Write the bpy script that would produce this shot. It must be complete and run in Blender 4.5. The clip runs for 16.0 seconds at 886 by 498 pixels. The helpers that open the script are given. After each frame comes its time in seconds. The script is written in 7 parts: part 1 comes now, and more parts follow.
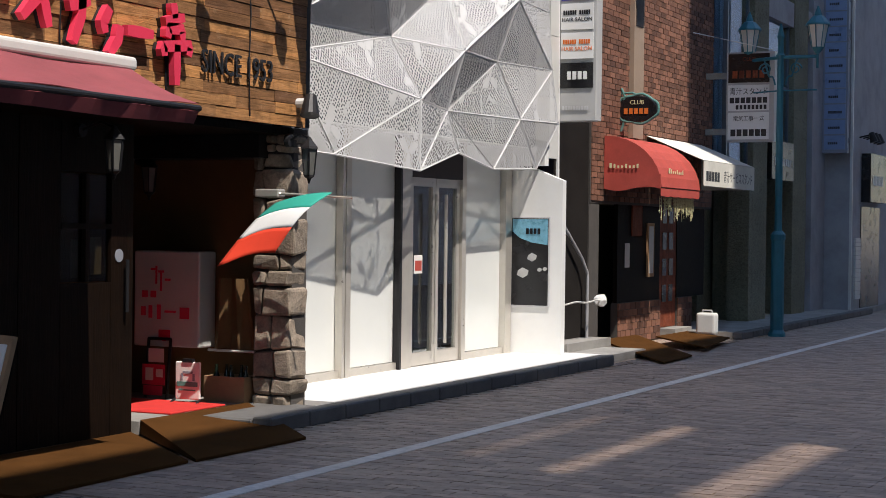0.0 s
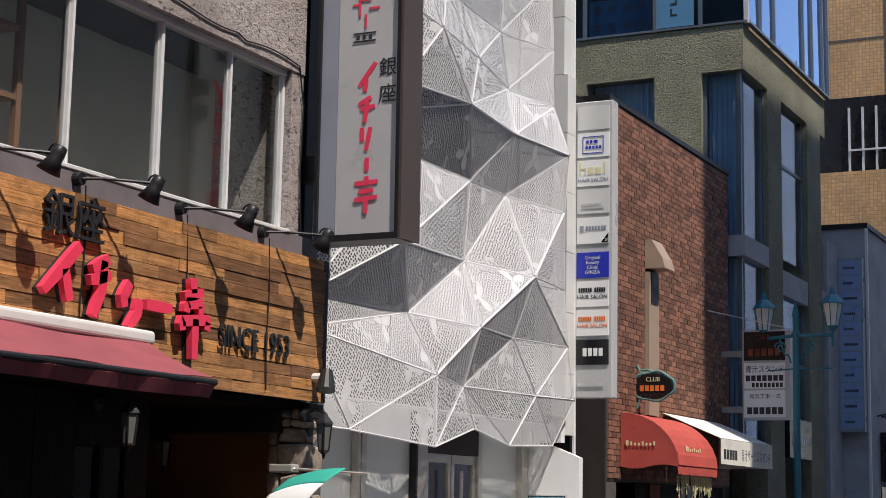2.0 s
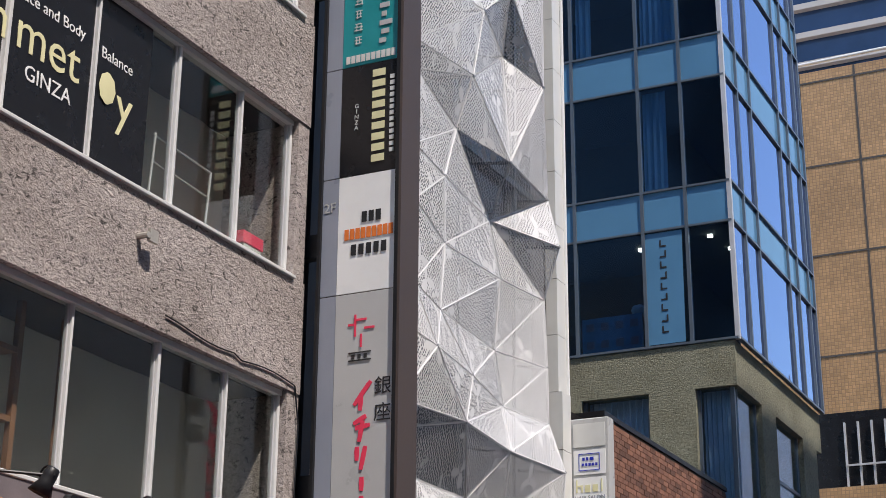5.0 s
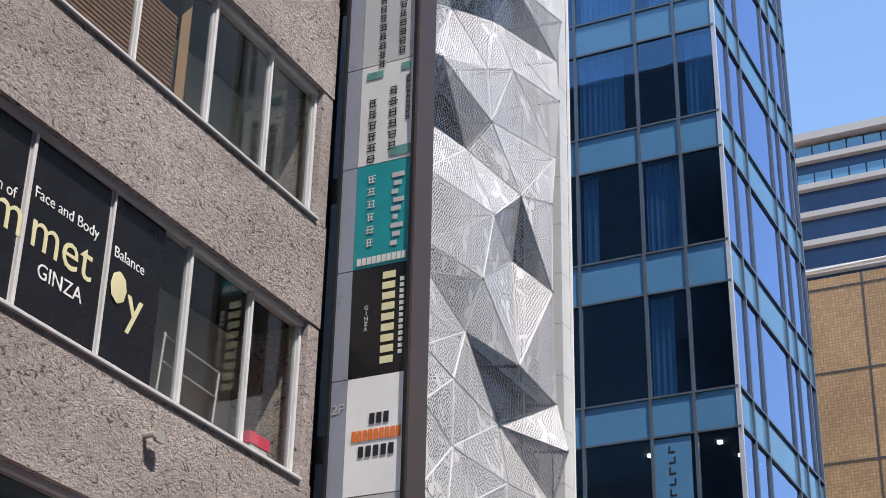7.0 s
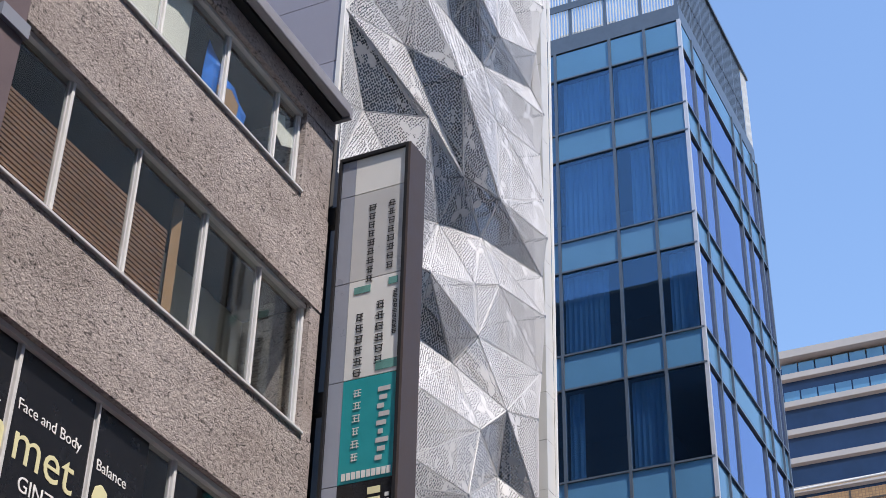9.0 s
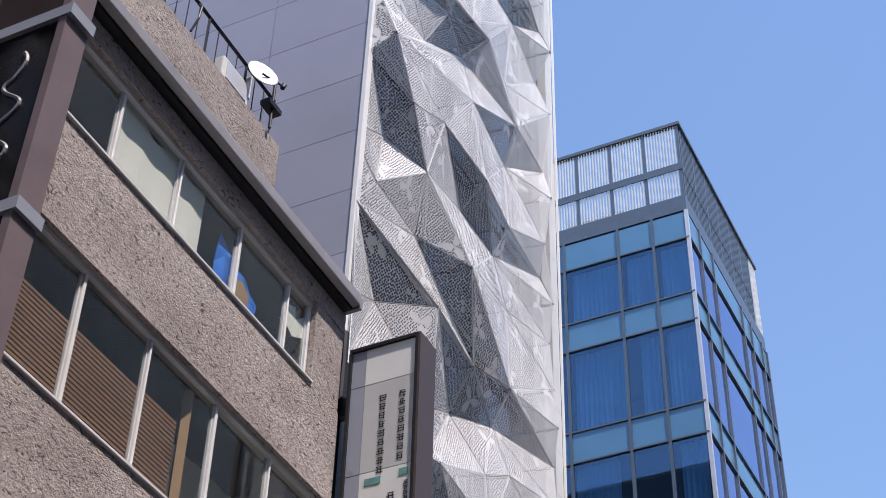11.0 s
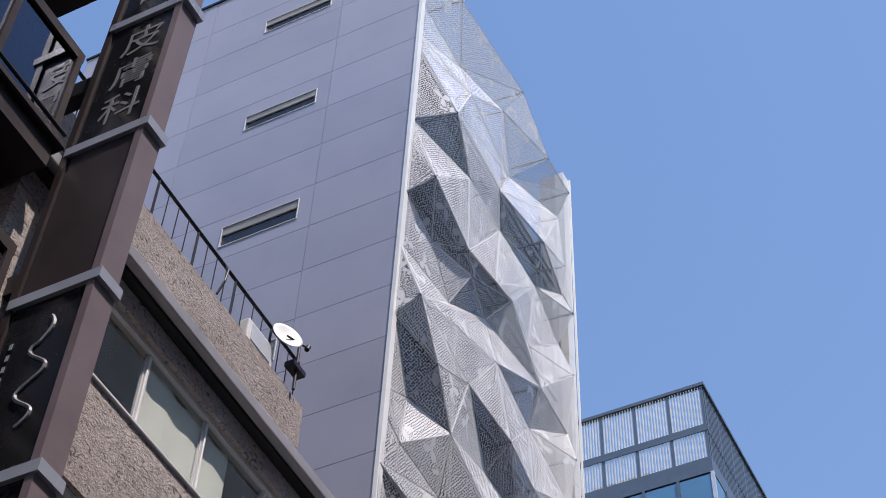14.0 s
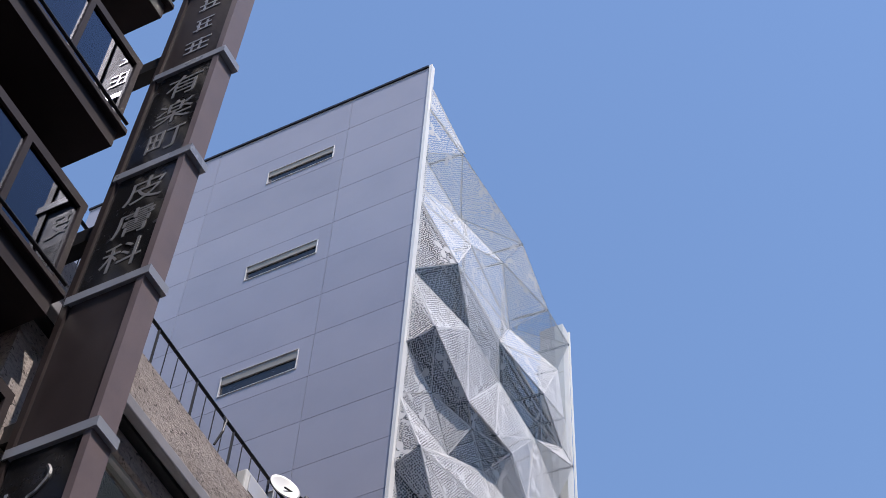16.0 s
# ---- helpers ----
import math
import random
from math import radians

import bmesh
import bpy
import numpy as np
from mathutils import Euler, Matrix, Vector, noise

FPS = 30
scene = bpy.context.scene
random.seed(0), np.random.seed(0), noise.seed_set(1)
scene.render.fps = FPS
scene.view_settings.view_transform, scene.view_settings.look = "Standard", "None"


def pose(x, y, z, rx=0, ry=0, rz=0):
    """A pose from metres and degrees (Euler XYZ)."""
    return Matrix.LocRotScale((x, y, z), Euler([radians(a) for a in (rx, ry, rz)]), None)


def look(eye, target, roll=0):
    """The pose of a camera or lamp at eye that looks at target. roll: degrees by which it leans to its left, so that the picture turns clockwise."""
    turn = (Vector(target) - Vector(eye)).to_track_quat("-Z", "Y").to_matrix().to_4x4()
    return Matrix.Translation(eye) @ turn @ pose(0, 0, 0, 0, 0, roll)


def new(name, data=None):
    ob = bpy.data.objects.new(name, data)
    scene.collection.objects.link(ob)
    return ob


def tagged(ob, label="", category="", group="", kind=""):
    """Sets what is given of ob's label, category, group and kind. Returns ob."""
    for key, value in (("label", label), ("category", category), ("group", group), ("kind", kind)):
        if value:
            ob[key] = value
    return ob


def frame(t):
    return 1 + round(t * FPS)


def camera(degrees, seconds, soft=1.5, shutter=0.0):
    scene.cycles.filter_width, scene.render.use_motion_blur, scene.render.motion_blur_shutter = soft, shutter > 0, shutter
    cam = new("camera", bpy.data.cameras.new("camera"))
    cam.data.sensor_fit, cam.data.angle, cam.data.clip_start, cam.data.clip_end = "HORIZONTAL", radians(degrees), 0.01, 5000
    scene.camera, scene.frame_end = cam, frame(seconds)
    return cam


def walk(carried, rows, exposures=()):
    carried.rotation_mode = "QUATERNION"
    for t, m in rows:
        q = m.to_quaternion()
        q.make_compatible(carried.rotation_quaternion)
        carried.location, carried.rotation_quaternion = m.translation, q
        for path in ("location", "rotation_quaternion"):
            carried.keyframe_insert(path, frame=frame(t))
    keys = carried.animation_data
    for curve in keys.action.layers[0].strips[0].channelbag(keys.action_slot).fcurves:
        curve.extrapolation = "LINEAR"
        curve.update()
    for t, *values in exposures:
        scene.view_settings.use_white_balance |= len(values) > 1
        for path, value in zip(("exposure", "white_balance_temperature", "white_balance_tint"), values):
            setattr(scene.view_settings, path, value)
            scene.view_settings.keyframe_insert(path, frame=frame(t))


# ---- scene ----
# camera: one spot on the street, tilting upwards; yaw and pitch in degrees, lean to its right
cam = camera(29.98, 16.0, soft=0.6)
EYE = 1.6
PATH = [
    (0.0, 25.741, -0.639, -0.699),
    (0.5, 25.731, 1.330, -0.766),
    (1.0, 25.812, 3.773, -0.953),
    (1.5, 26.141, 6.311, -1.012),
    (2.0, 26.440, 8.877, -1.147),
    (2.5, 26.538, 11.188, -0.753),
    (3.0, 26.377, 13.079, -0.695),
    (3.5, 26.353, 15.009, -0.899),
    (4.0, 26.406, 17.025, -0.784),
    (4.2, 26.394, 17.589, -0.668),
    (6.3, 26.837, 24.231, -1.608),
    (6.5, 26.884, 24.951, -1.864),
    (7.0, 26.905, 26.855, -1.507),
    (7.5, 26.641, 28.757, -1.642),
    (8.0, 26.464, 30.658, -1.632),
    (8.5, 26.501, 32.534, -1.627),
    (9.0, 26.592, 34.280, -1.762),
    (9.2, 26.691, 34.916, -1.901),
    (11.3, 27.338, 41.776, -2.038),
    (11.5, 27.378, 42.396, -2.147),
    (12.0, 27.679, 44.145, -2.458),
    (12.5, 28.005, 45.802, -2.445),
    (13.0, 28.334, 47.308, -2.681),
    (13.5, 28.756, 48.631, -2.748),
    (14.0, 29.022, 49.824, -3.043),
    (14.5, 29.449, 51.039, -3.435),
    (15.0, 29.779, 52.536, -3.743),
    (15.5, 29.783, 53.926, -3.895),
    (16.0, 29.514, 55.041, -3.763),
]
walk(cam, [(t, pose(0, 0, EYE, 90 + pitch, 0, yaw) @ pose(0, 0, 0, 0, 0, -lean)) for t, yaw, pitch, lean in PATH],
     [(0.0, 0.50, 6650, 12), (4.0, 0.57, 6700, 14), (7.0, 0.68, 6550, 13), (9.0, 0.65, 6600, 15), (12.0, 0.52, 6700, 18), (16.0, 0.32, 6650, 16)])

# ---- light ----
SUN = Vector((0.44, -0.22, 0.87)).normalized()
world = bpy.data.worlds.new("world")
scene.world = world
world.use_nodes = True
sky = world.node_tree.nodes.new("ShaderNodeTexSky")
sky.sky_type, sky.sun_disc = "NISHITA", False
sky.sun_elevation, sky.sun_rotation = math.asin(SUN.z), math.atan2(SUN.x, SUN.y)
sky.air_density, sky.dust_density, sky.ozone_density = 1.5, 0.2, 6.5
world.node_tree.links.new(sky.outputs[0], world.node_tree.nodes["Background"].inputs[0])
world.node_tree.nodes["Background"].inputs[1].default_value = 0.15
sun = new("sun", bpy.data.lights.new("sun", "SUN"))
sun.data.energy, sun.data.angle, sun.data.color = 4.0, radians(0.5), (1.0, 0.94, 0.86)
sun.matrix_world = look(SUN * 40, (0, 0, 0))


# ---- building blocks ----
def thing(name, label, category, at=(0, 0, 0), group="", kind=""):
    ob = new(name)
    ob.location = at
    ob.empty_display_size = 0.2
    return tagged(ob, label, category, group, kind)


def base_of(ob):
    p = Vector((0, 0, 0))
    while ob:
        p += ob.location
        ob = ob.parent
    return p


def part(name, bm, material, parent, label="", smooth=False):
    """A bmesh in world coordinates as one mesh object under a thing or a part."""
    me = bpy.data.meshes.new(name)
    bm.normal_update()
    bm.to_mesh(me)
    bm.free()
    me.materials.append(material)
    if smooth:
        for f in me.polygons:
            f.use_smooth = True
    ob = new(name, me)
    if parent:
        me.transform(Matrix.Translation(-base_of(parent)))
        ob.parent = parent
    if label:
        ob["label"] = label
    return ob


def structure(name, bm, material, label, category):
    return tagged(part(name, bm, material, None), label, category, "", "structure")


def box(bm, x0, x1, y0, y1, z0, z1):
    v = [bm.verts.new((x, y, z)) for x in (x0, x1) for y in (y0, y1) for z in (z0, z1)]
    for f in ((0, 1, 3, 2), (4, 6, 7, 5), (0, 4, 5, 1), (2, 3, 7, 6), (0, 2, 6, 4), (1, 5, 7, 3)):
        bm.faces.new([v[i] for i in f])
    return v


def boxes(*dims):
    bm = bmesh.new()
    for d in dims:
        box(bm, *d)
    return bm


def soft_box(dims, width=0.01, segments=2):
    bm = boxes(dims)
    bmesh.ops.recalc_face_normals(bm, faces=bm.faces)
    bmesh.ops.bevel(bm, geom=bm.edges[:], offset=width, segments=segments, affect="EDGES", profile=0.5)
    return bm


def rod(bm, p, q, r, r2=None, seg=10):
    p, q = Vector(p), Vector(q)
    r2 = r if r2 is None else r2
    turn = (q - p).to_track_quat("Z", "Y").to_matrix().to_4x4()
    m = Matrix.Translation((p + q) / 2) @ turn
    bmesh.ops.create_cone(bm, cap_ends=True, segments=seg, radius1=r, radius2=max(r2, 1e-4), depth=(q - p).length, matrix=m)
    return bm


def rods(*items):
    bm = bmesh.new()
    for it in items:
        rod(bm, *it)
    return bm


def tube(points, r, seg=8):
    bm = bmesh.new()
    for a, b in zip(points, points[1:]):
        rod(bm, a, b, r, seg=seg)
    for p in points[1:-1]:
        bmesh.ops.create_icosphere(bm, subdivisions=1, radius=r, matrix=Matrix.Translation(p))
    return bm


def lathe(at, profile, seg=12):
    """Rings (radius, height) round a vertical axis."""
    bm = bmesh.new()
    rings = [[bm.verts.new((at[0] + r * math.cos(a), at[1] + r * math.sin(a), at[2] + h)) for a in (k * math.tau / seg for k in range(seg))] for r, h in profile]
    for lo, hi in zip(rings, rings[1:]):
        for k in range(seg):
            bm.faces.new((lo[k], lo[(k + 1) % seg], hi[(k + 1) % seg], hi[k]))
    bm.faces.new(rings[0][::-1])
    bm.faces.new(rings[-1])
    return bm


def prism(points, push):
    """A flat polygon of 3D points made solid along push."""
    bm = bmesh.new()
    f = bm.faces.new([bm.verts.new(p) for p in points])
    r = bmesh.ops.extrude_face_region(bm, geom=[f])
    bmesh.ops.translate(bm, vec=push, verts=[g for g in r["geom"] if isinstance(g, bmesh.types.BMVert)])
    bmesh.ops.recalc_face_normals(bm, faces=bm.faces)
    return bm


def sheet(points, thick=0.006):
    """A grid of 3D points (rows of equal length) made into thin cloth."""
    bm = bmesh.new()
    g = [[bm.verts.new(p) for p in row] for row in points]
    for a, b in zip(g, g[1:]):
        for k in range(len(a) - 1):
            bm.faces.new((a[k], a[k + 1], b[k + 1], b[k]))
    bm.normal_update()
    bmesh.ops.solidify(bm, geom=bm.faces[:], thickness=thick)
    return bm


def lean(ob, shift, slope, z0, low=0.0, high=99.0, right_of=-99.0):
    """Shear a part, and the parts under it, along x to fit the camera's view: by shift at the height z0 and by slope
    for each metre above it.
    """
    if ob.data:
        p = base_of(ob)
        for v in ob.data.vertices:
            z = v.co.z + p.z
            if z >= low and v.co.x + p.x > right_of:
                v.co.x += shift + slope * (min(z, high) - z0)
    for child in ob.children:
        lean(child, shift, slope, z0, low, high, right_of)


FACING_STREET = Matrix(((0, 0, 1, 0), (1, 0, 0, 0), (0, 1, 0, 0), (0, 0, 0, 1)))
FACING_CAMERA = Matrix(((1, 0, 0, 0), (0, 0, -1, 0), (0, 1, 0, 0), (0, 0, 0, 1)))


def writing(parent, body, material, at, height, facing, name="lettering", align="CENTER", spacing=1.0, squeeze=1.0, lead=1.0):
    """Words in the built-in font, centred on a point, standing a few millimetres proud of the face."""
    curve = bpy.data.curves.new("words", "FONT")
    curve.body, curve.size, curve.align_x, curve.align_y = body, height, align, "CENTER"
    curve.extrude, curve.space_character, curve.space_line, curve.resolution_u = 0.002, spacing, lead, 3
    ob = bpy.data.objects.new("words", curve)
    me = bpy.data.meshes.new_from_object(ob)
    bpy.data.objects.remove(ob)
    me.transform(Matrix.Translation(Vector(at) - base_of(parent)) @ facing @ Matrix.Diagonal((squeeze, 1, 1, 1)))
    me.name = name
    me.materials.clear()
    me.materials.append(material)
    out = new(name, me)
    out.parent = parent
    return out


def bars(parent, material, facing, at, spots, name="lettering", thick=0.004):
    """Plain bars (u0, u1, v0, v1) on a face whose origin is at; u to the right, v up."""
    for u0, u1, v0, v1 in spots:
        bm = boxes((u0, u1, v0, v1, 0, thick))
        bmesh.ops.transform(bm, matrix=Matrix.Translation(at) @ facing, verts=bm.verts)
        bmesh.ops.recalc_face_normals(bm, faces=bm.faces)
        part(name, bm, material, parent)


def stroke(bm, points, width, depth, x):
    """A brush stroke on a face that looks to the street: points (y, z), swelling and tapering."""
    n = len(points)
    pts = []
    for k in range(n - 1):
        for s in range(4):
            t = s / 4
            pts.append(Vector(points[k]).lerp(Vector(points[k + 1]), t))
    pts.append(Vector(points[-1]))
    left, right = [], []
    for k, p in enumerate(pts):
        d = (pts[min(k + 1, len(pts) - 1)] - pts[max(k - 1, 0)]).normalized()
        w = width * (0.62 + 0.38 * math.sin(math.pi * (0.2 + 0.7 * k / (len(pts) - 1))))
        left.append(p + Vector((-d.y, d.x)) * w / 2)
        right.append(p - Vector((-d.y, d.x)) * w / 2)
    a = [[bm.verts.new((x + o, q.x, q.y)) for q in side] for o in (0, depth) for side in (left, right)]
    for k in range(len(pts) - 1):
        for lo, hi in ((a[0], a[1]), (a[2], a[3]), (a[0], a[2]), (a[1], a[3])):
            bm.faces.new((lo[k], lo[k + 1], hi[k + 1], hi[k]))
    for k in (0, -1):
        bm.faces.new((a[0][k], a[1][k], a[3][k], a[2][k]))


# ---- materials ----
def nodes_of(name):
    m = bpy.data.materials.new(name)
    m.use_nodes = True
    nt = m.node_tree
    return m, nt, nt.nodes["Principled BSDF"], nt.nodes["Material Output"]


def node(nt, kind, **sets):
    n = nt.nodes.new(kind)
    for key, value in sets.items():
        n.inputs[key.replace("_", " ")].default_value = value
    return n


def ramp(nt, source, stops):
    r = nt.nodes.new("ShaderNodeValToRGB")
    els = r.color_ramp.elements
    while len(els) < len(stops):
        els.new(0.5)
    for e, (p, c) in zip(els, stops):
        e.position, e.color = p, (*c, 1)
    nt.links.new(source, r.inputs[0])
    return r.outputs[0]


def surface(name, color, rough=0.6, metal=0.0, vary=0.15, scale=6.0, fine=90.0, bump=0.15, stain=0.0, piece=0.0, spec=0.5):
    """A plain surface with variation at two scales, fine relief and, for pieces, a tone of their own."""
    m, nt, bsdf, _ = nodes_of(name)
    co = nt.nodes.new("ShaderNodeTexCoord").outputs["Object"]
    big = node(nt, "ShaderNodeTexNoise", Scale=scale, Detail=5.0, Roughness=0.6)
    small = node(nt, "ShaderNodeTexNoise", Scale=fine, Detail=3.0, Roughness=0.7)
    for n in (big, small):
        nt.links.new(co, n.inputs["Vector"])
    c = Vector(color)
    tone = ramp(nt, big.outputs[0], [(0.28, c * (1 - vary)), (0.5, c), (0.75, [min(1, k * (1 + vary * 0.7)) for k in c])])
    mixed = nt.nodes.new("ShaderNodeMixRGB")
    mixed.blend_type, mixed.inputs[0].default_value = "OVERLAY", min(0.5, vary * 1.2)
    nt.links.new(tone, mixed.inputs[1])
    nt.links.new(small.outputs[0], mixed.inputs[2])
    out = mixed.outputs[0]
    if stain:
        wide = node(nt, "ShaderNodeTexNoise", Scale=1.3, Detail=6.0, Roughness=0.7)
        nt.links.new(co, wide.inputs["Vector"])
        f = ramp(nt, wide.outputs[0], [(0.45, (0, 0, 0)), (0.72, (stain, stain, stain))])
        mm = nt.nodes.new("ShaderNodeMixRGB")
        nt.links.new(f, mm.inputs[0])
        nt.links.new(out, mm.inputs[1])
        mm.inputs[2].default_value = (*(c * 0.4), 1)
        out = mm.outputs[0]
    if piece:
        info = nt.nodes.new("ShaderNodeObjectInfo")
        isl = nt.nodes.new("ShaderNodeNewGeometry")
        add = nt.nodes.new("ShaderNodeMath")
        add.operation = "ADD"
        nt.links.new(info.outputs["Random"], add.inputs[0])
        nt.links.new(isl.outputs["Random Per Island"], add.inputs[1])
        fr = nt.nodes.new("ShaderNodeMath")
        fr.operation = "FRACT"
        nt.links.new(add.outputs[0], fr.inputs[0])
        k = ramp(nt, fr.outputs[0], [(0.0, (1 - piece,) * 3), (1.0, (1 + piece * 0.6,) * 3)])
        mul = nt.nodes.new("ShaderNodeMixRGB")
        mul.blend_type, mul.inputs[0].default_value = "MULTIPLY", 1.0
        nt.links.new(out, mul.inputs[1])
        nt.links.new(k, mul.inputs[2])
        out = mul.outputs[0]
    nt.links.new(out, bsdf.inputs["Base Color"])
    rr = nt.nodes.new("ShaderNodeMapRange")
    rr.inputs[3].default_value, rr.inputs[4].default_value = max(0.02, rough - 0.12), min(1, rough + 0.12)
    nt.links.new(big.outputs[0], rr.inputs[0])
    nt.links.new(rr.outputs[0], bsdf.inputs["Roughness"])
    bsdf.inputs["Metallic"].default_value = metal
    bsdf.inputs["Specular IOR Level"].default_value = spec
    if bump:
        b = node(nt, "ShaderNodeBump", Strength=bump, Distance=0.01)
        nt.links.new(small.outputs[0], b.inputs["Height"])
        nt.links.new(b.outputs[0], bsdf.inputs["Normal"])
    return m


def roughcast(name, color, pits=1.0):
    """Coarse sprayed render: fine grains, flattened blobs and deep ragged pits."""
    m, nt, bsdf, _ = nodes_of(name)
    co = nt.nodes.new("ShaderNodeTexCoord").outputs["Object"]
    flat = nt.nodes.new("ShaderNodeMapping")
    flat.inputs["Scale"].default_value = (1.0, 0.75, 1.25)
    nt.links.new(co, flat.inputs[0])
    lump = node(nt, "ShaderNodeTexNoise", Scale=24.0, Detail=7.0, Roughness=0.66, Distortion=0.9)
    pit = node(nt, "ShaderNodeTexNoise", Scale=15.0, Detail=4.0, Roughness=0.55, Distortion=1.6)
    grit = node(nt, "ShaderNodeTexNoise", Scale=110.0, Detail=2.0, Roughness=0.6)
    wide = node(nt, "ShaderNodeTexNoise", Scale=1.1, Detail=6.0)
    for n in (lump, pit, grit, wide):
        nt.links.new(flat.outputs[0], n.inputs["Vector"])
    c = Vector(color)
    # low ground and pits are darkened in colour too, for the shade in them
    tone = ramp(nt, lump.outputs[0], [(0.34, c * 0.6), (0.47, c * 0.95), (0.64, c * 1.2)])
    hollow_shade = ramp(nt, pit.outputs[0], [(0.34, (1 - 0.75 * pits,) * 3), (0.42, (1, 1, 1))])
    dirt = ramp(nt, wide.outputs[0], [(0.35, (0.8, 0.78, 0.76)), (0.65, (1.05, 1.05, 1.05))])
    for other in (hollow_shade, dirt):
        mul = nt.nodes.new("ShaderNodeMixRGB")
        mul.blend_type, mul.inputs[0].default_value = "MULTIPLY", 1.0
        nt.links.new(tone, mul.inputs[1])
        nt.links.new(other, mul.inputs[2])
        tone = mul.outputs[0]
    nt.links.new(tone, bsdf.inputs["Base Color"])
    normal = None
    for source, strength, depth in ((pit.outputs[0], 0.6 * pits, 0.03), (lump.outputs[0], 0.95, 0.035), (grit.outputs[0], 0.5, 0.006)):
        b = node(nt, "ShaderNodeBump", Strength=strength, Distance=depth)
        nt.links.new(source, b.inputs["Height"])
        if normal:
            nt.links.new(normal, b.inputs["Normal"])
        normal = b.outputs[0]
    nt.links.new(normal, bsdf.inputs["Normal"])
    bsdf.inputs["Roughness"].default_value = 0.9
    return m


def grained(name, color, piece=0.45, along=1):
    """Weathered wood with grain along one axis and a tone for each board."""
    m, nt, bsdf, _ = nodes_of(name)
    co = nt.nodes.new("ShaderNodeTexCoord").outputs["Object"]
    mp = nt.nodes.new("ShaderNodeMapping")
    s = [38.0, 38.0, 38.0]
    s[along] = 2.2
    mp.inputs["Scale"].default_value = s
    nt.links.new(co, mp.inputs[0])
    info = nt.nodes.new("ShaderNodeObjectInfo")
    grain = node(nt, "ShaderNodeTexNoise", Scale=1.0, Detail=6.0, Roughness=0.65, Distortion=1.2)
    patch = node(nt, "ShaderNodeTexNoise", Scale=7.0, Detail=6.0, Roughness=0.7)
    nt.links.new(mp.outputs[0], grain.inputs["Vector"])
    nt.links.new(co, patch.inputs["Vector"])
    c = Vector(color)
    tone = ramp(nt, grain.outputs[0], [(0.3, c * 0.35), (0.5, c), (0.72, c * 1.5)])
    k = ramp(nt, info.outputs["Random"], [(0.0, (1 - piece, 1 - piece, 1 - piece * 0.8)), (0.5, (1, 1, 1)), (1.0, (1.35, 1.25, 1.05))])
    mul = nt.nodes.new("ShaderNodeMixRGB")
    mul.blend_type, mul.inputs[0].default_value = "MULTIPLY", 1.0
    nt.links.new(tone, mul.inputs[1])
    nt.links.new(k, mul.inputs[2])
    worn = ramp(nt, patch.outputs[0], [(0.47, (0, 0, 0)), (0.74, (0.7, 0.7, 0.7))])
    mm = nt.nodes.new("ShaderNodeMixRGB")
    nt.links.new(worn, mm.inputs[0])
    nt.links.new(mul.outputs[0], mm.inputs[1])
    mm.inputs[2].default_value = (*(c * 0.3), 1)
    pale = ramp(nt, patch.outputs[0], [(0.22, (0.6, 0.6, 0.6)), (0.4, (0, 0, 0))])
    m3 = nt.nodes.new("ShaderNodeMixRGB")
    nt.links.new(pale, m3.inputs[0])
    nt.links.new(mm.outputs[0], m3.inputs[1])
    m3.inputs[2].default_value = (c.x * 1.35, c.x * 0.95, c.x * 0.62, 1)
    nt.links.new(m3.outputs[0], bsdf.inputs["Base Color"])
    bsdf.inputs["Roughness"].default_value = 0.65
    bsdf.inputs["Specular IOR Level"].default_value = 0.2
    b = node(nt, "ShaderNodeBump", Strength=0.5, Distance=0.01)
    nt.links.new(grain.outputs[0], b.inputs["Height"])
    nt.links.new(b.outputs[0], bsdf.inputs["Normal"])
    return m


def glazing(name, tint=(0.75, 0.8, 0.8), gloss=(1, 1, 1), base=0.12, rough=0.01, wave=0.0):
    """A thin pane: clear with a tint, glossier at a glancing angle."""
    m, nt, bsdf, out = nodes_of(name)
    nt.nodes.remove(bsdf)
    clear = nt.nodes.new("ShaderNodeBsdfTransparent")
    clear.inputs[0].default_value = (*tint, 1)
    shine = nt.nodes.new("ShaderNodeBsdfGlossy")
    shine.inputs["Color"].default_value = (*gloss, 1)
    shine.inputs["Roughness"].default_value = rough
    lw = nt.nodes.new("ShaderNodeLayerWeight")
    lw.inputs[0].default_value = 0.5
    fres = nt.nodes.new("ShaderNodeMath")
    fres.operation = "POWER"
    fres.inputs[1].default_value = 4.0
    nt.links.new(lw.outputs["Facing"], fres.inputs[0])
    add = nt.nodes.new("ShaderNodeMath")
    add.operation, add.use_clamp = "ADD", True
    add.inputs[1].default_value = base
    nt.links.new(fres.outputs[0], add.inputs[0])
    if wave:
        n = node(nt, "ShaderNodeTexNoise", Scale=1.6, Detail=1.0)
        nt.links.new(nt.nodes.new("ShaderNodeTexCoord").outputs["Object"], n.inputs["Vector"])
        b = node(nt, "ShaderNodeBump", Strength=wave, Distance=0.02)
        nt.links.new(n.outputs[0], b.inputs["Height"])
        nt.links.new(b.outputs[0], shine.inputs["Normal"])
    mix = nt.nodes.new("ShaderNodeMixShader")
    nt.links.new(add.outputs[0], mix.inputs[0])
    nt.links.new(clear.outputs[0], mix.inputs[1])
    nt.links.new(shine.outputs[0], mix.inputs[2])
    nt.links.new(mix.outputs[0], out.inputs[0])
    return m


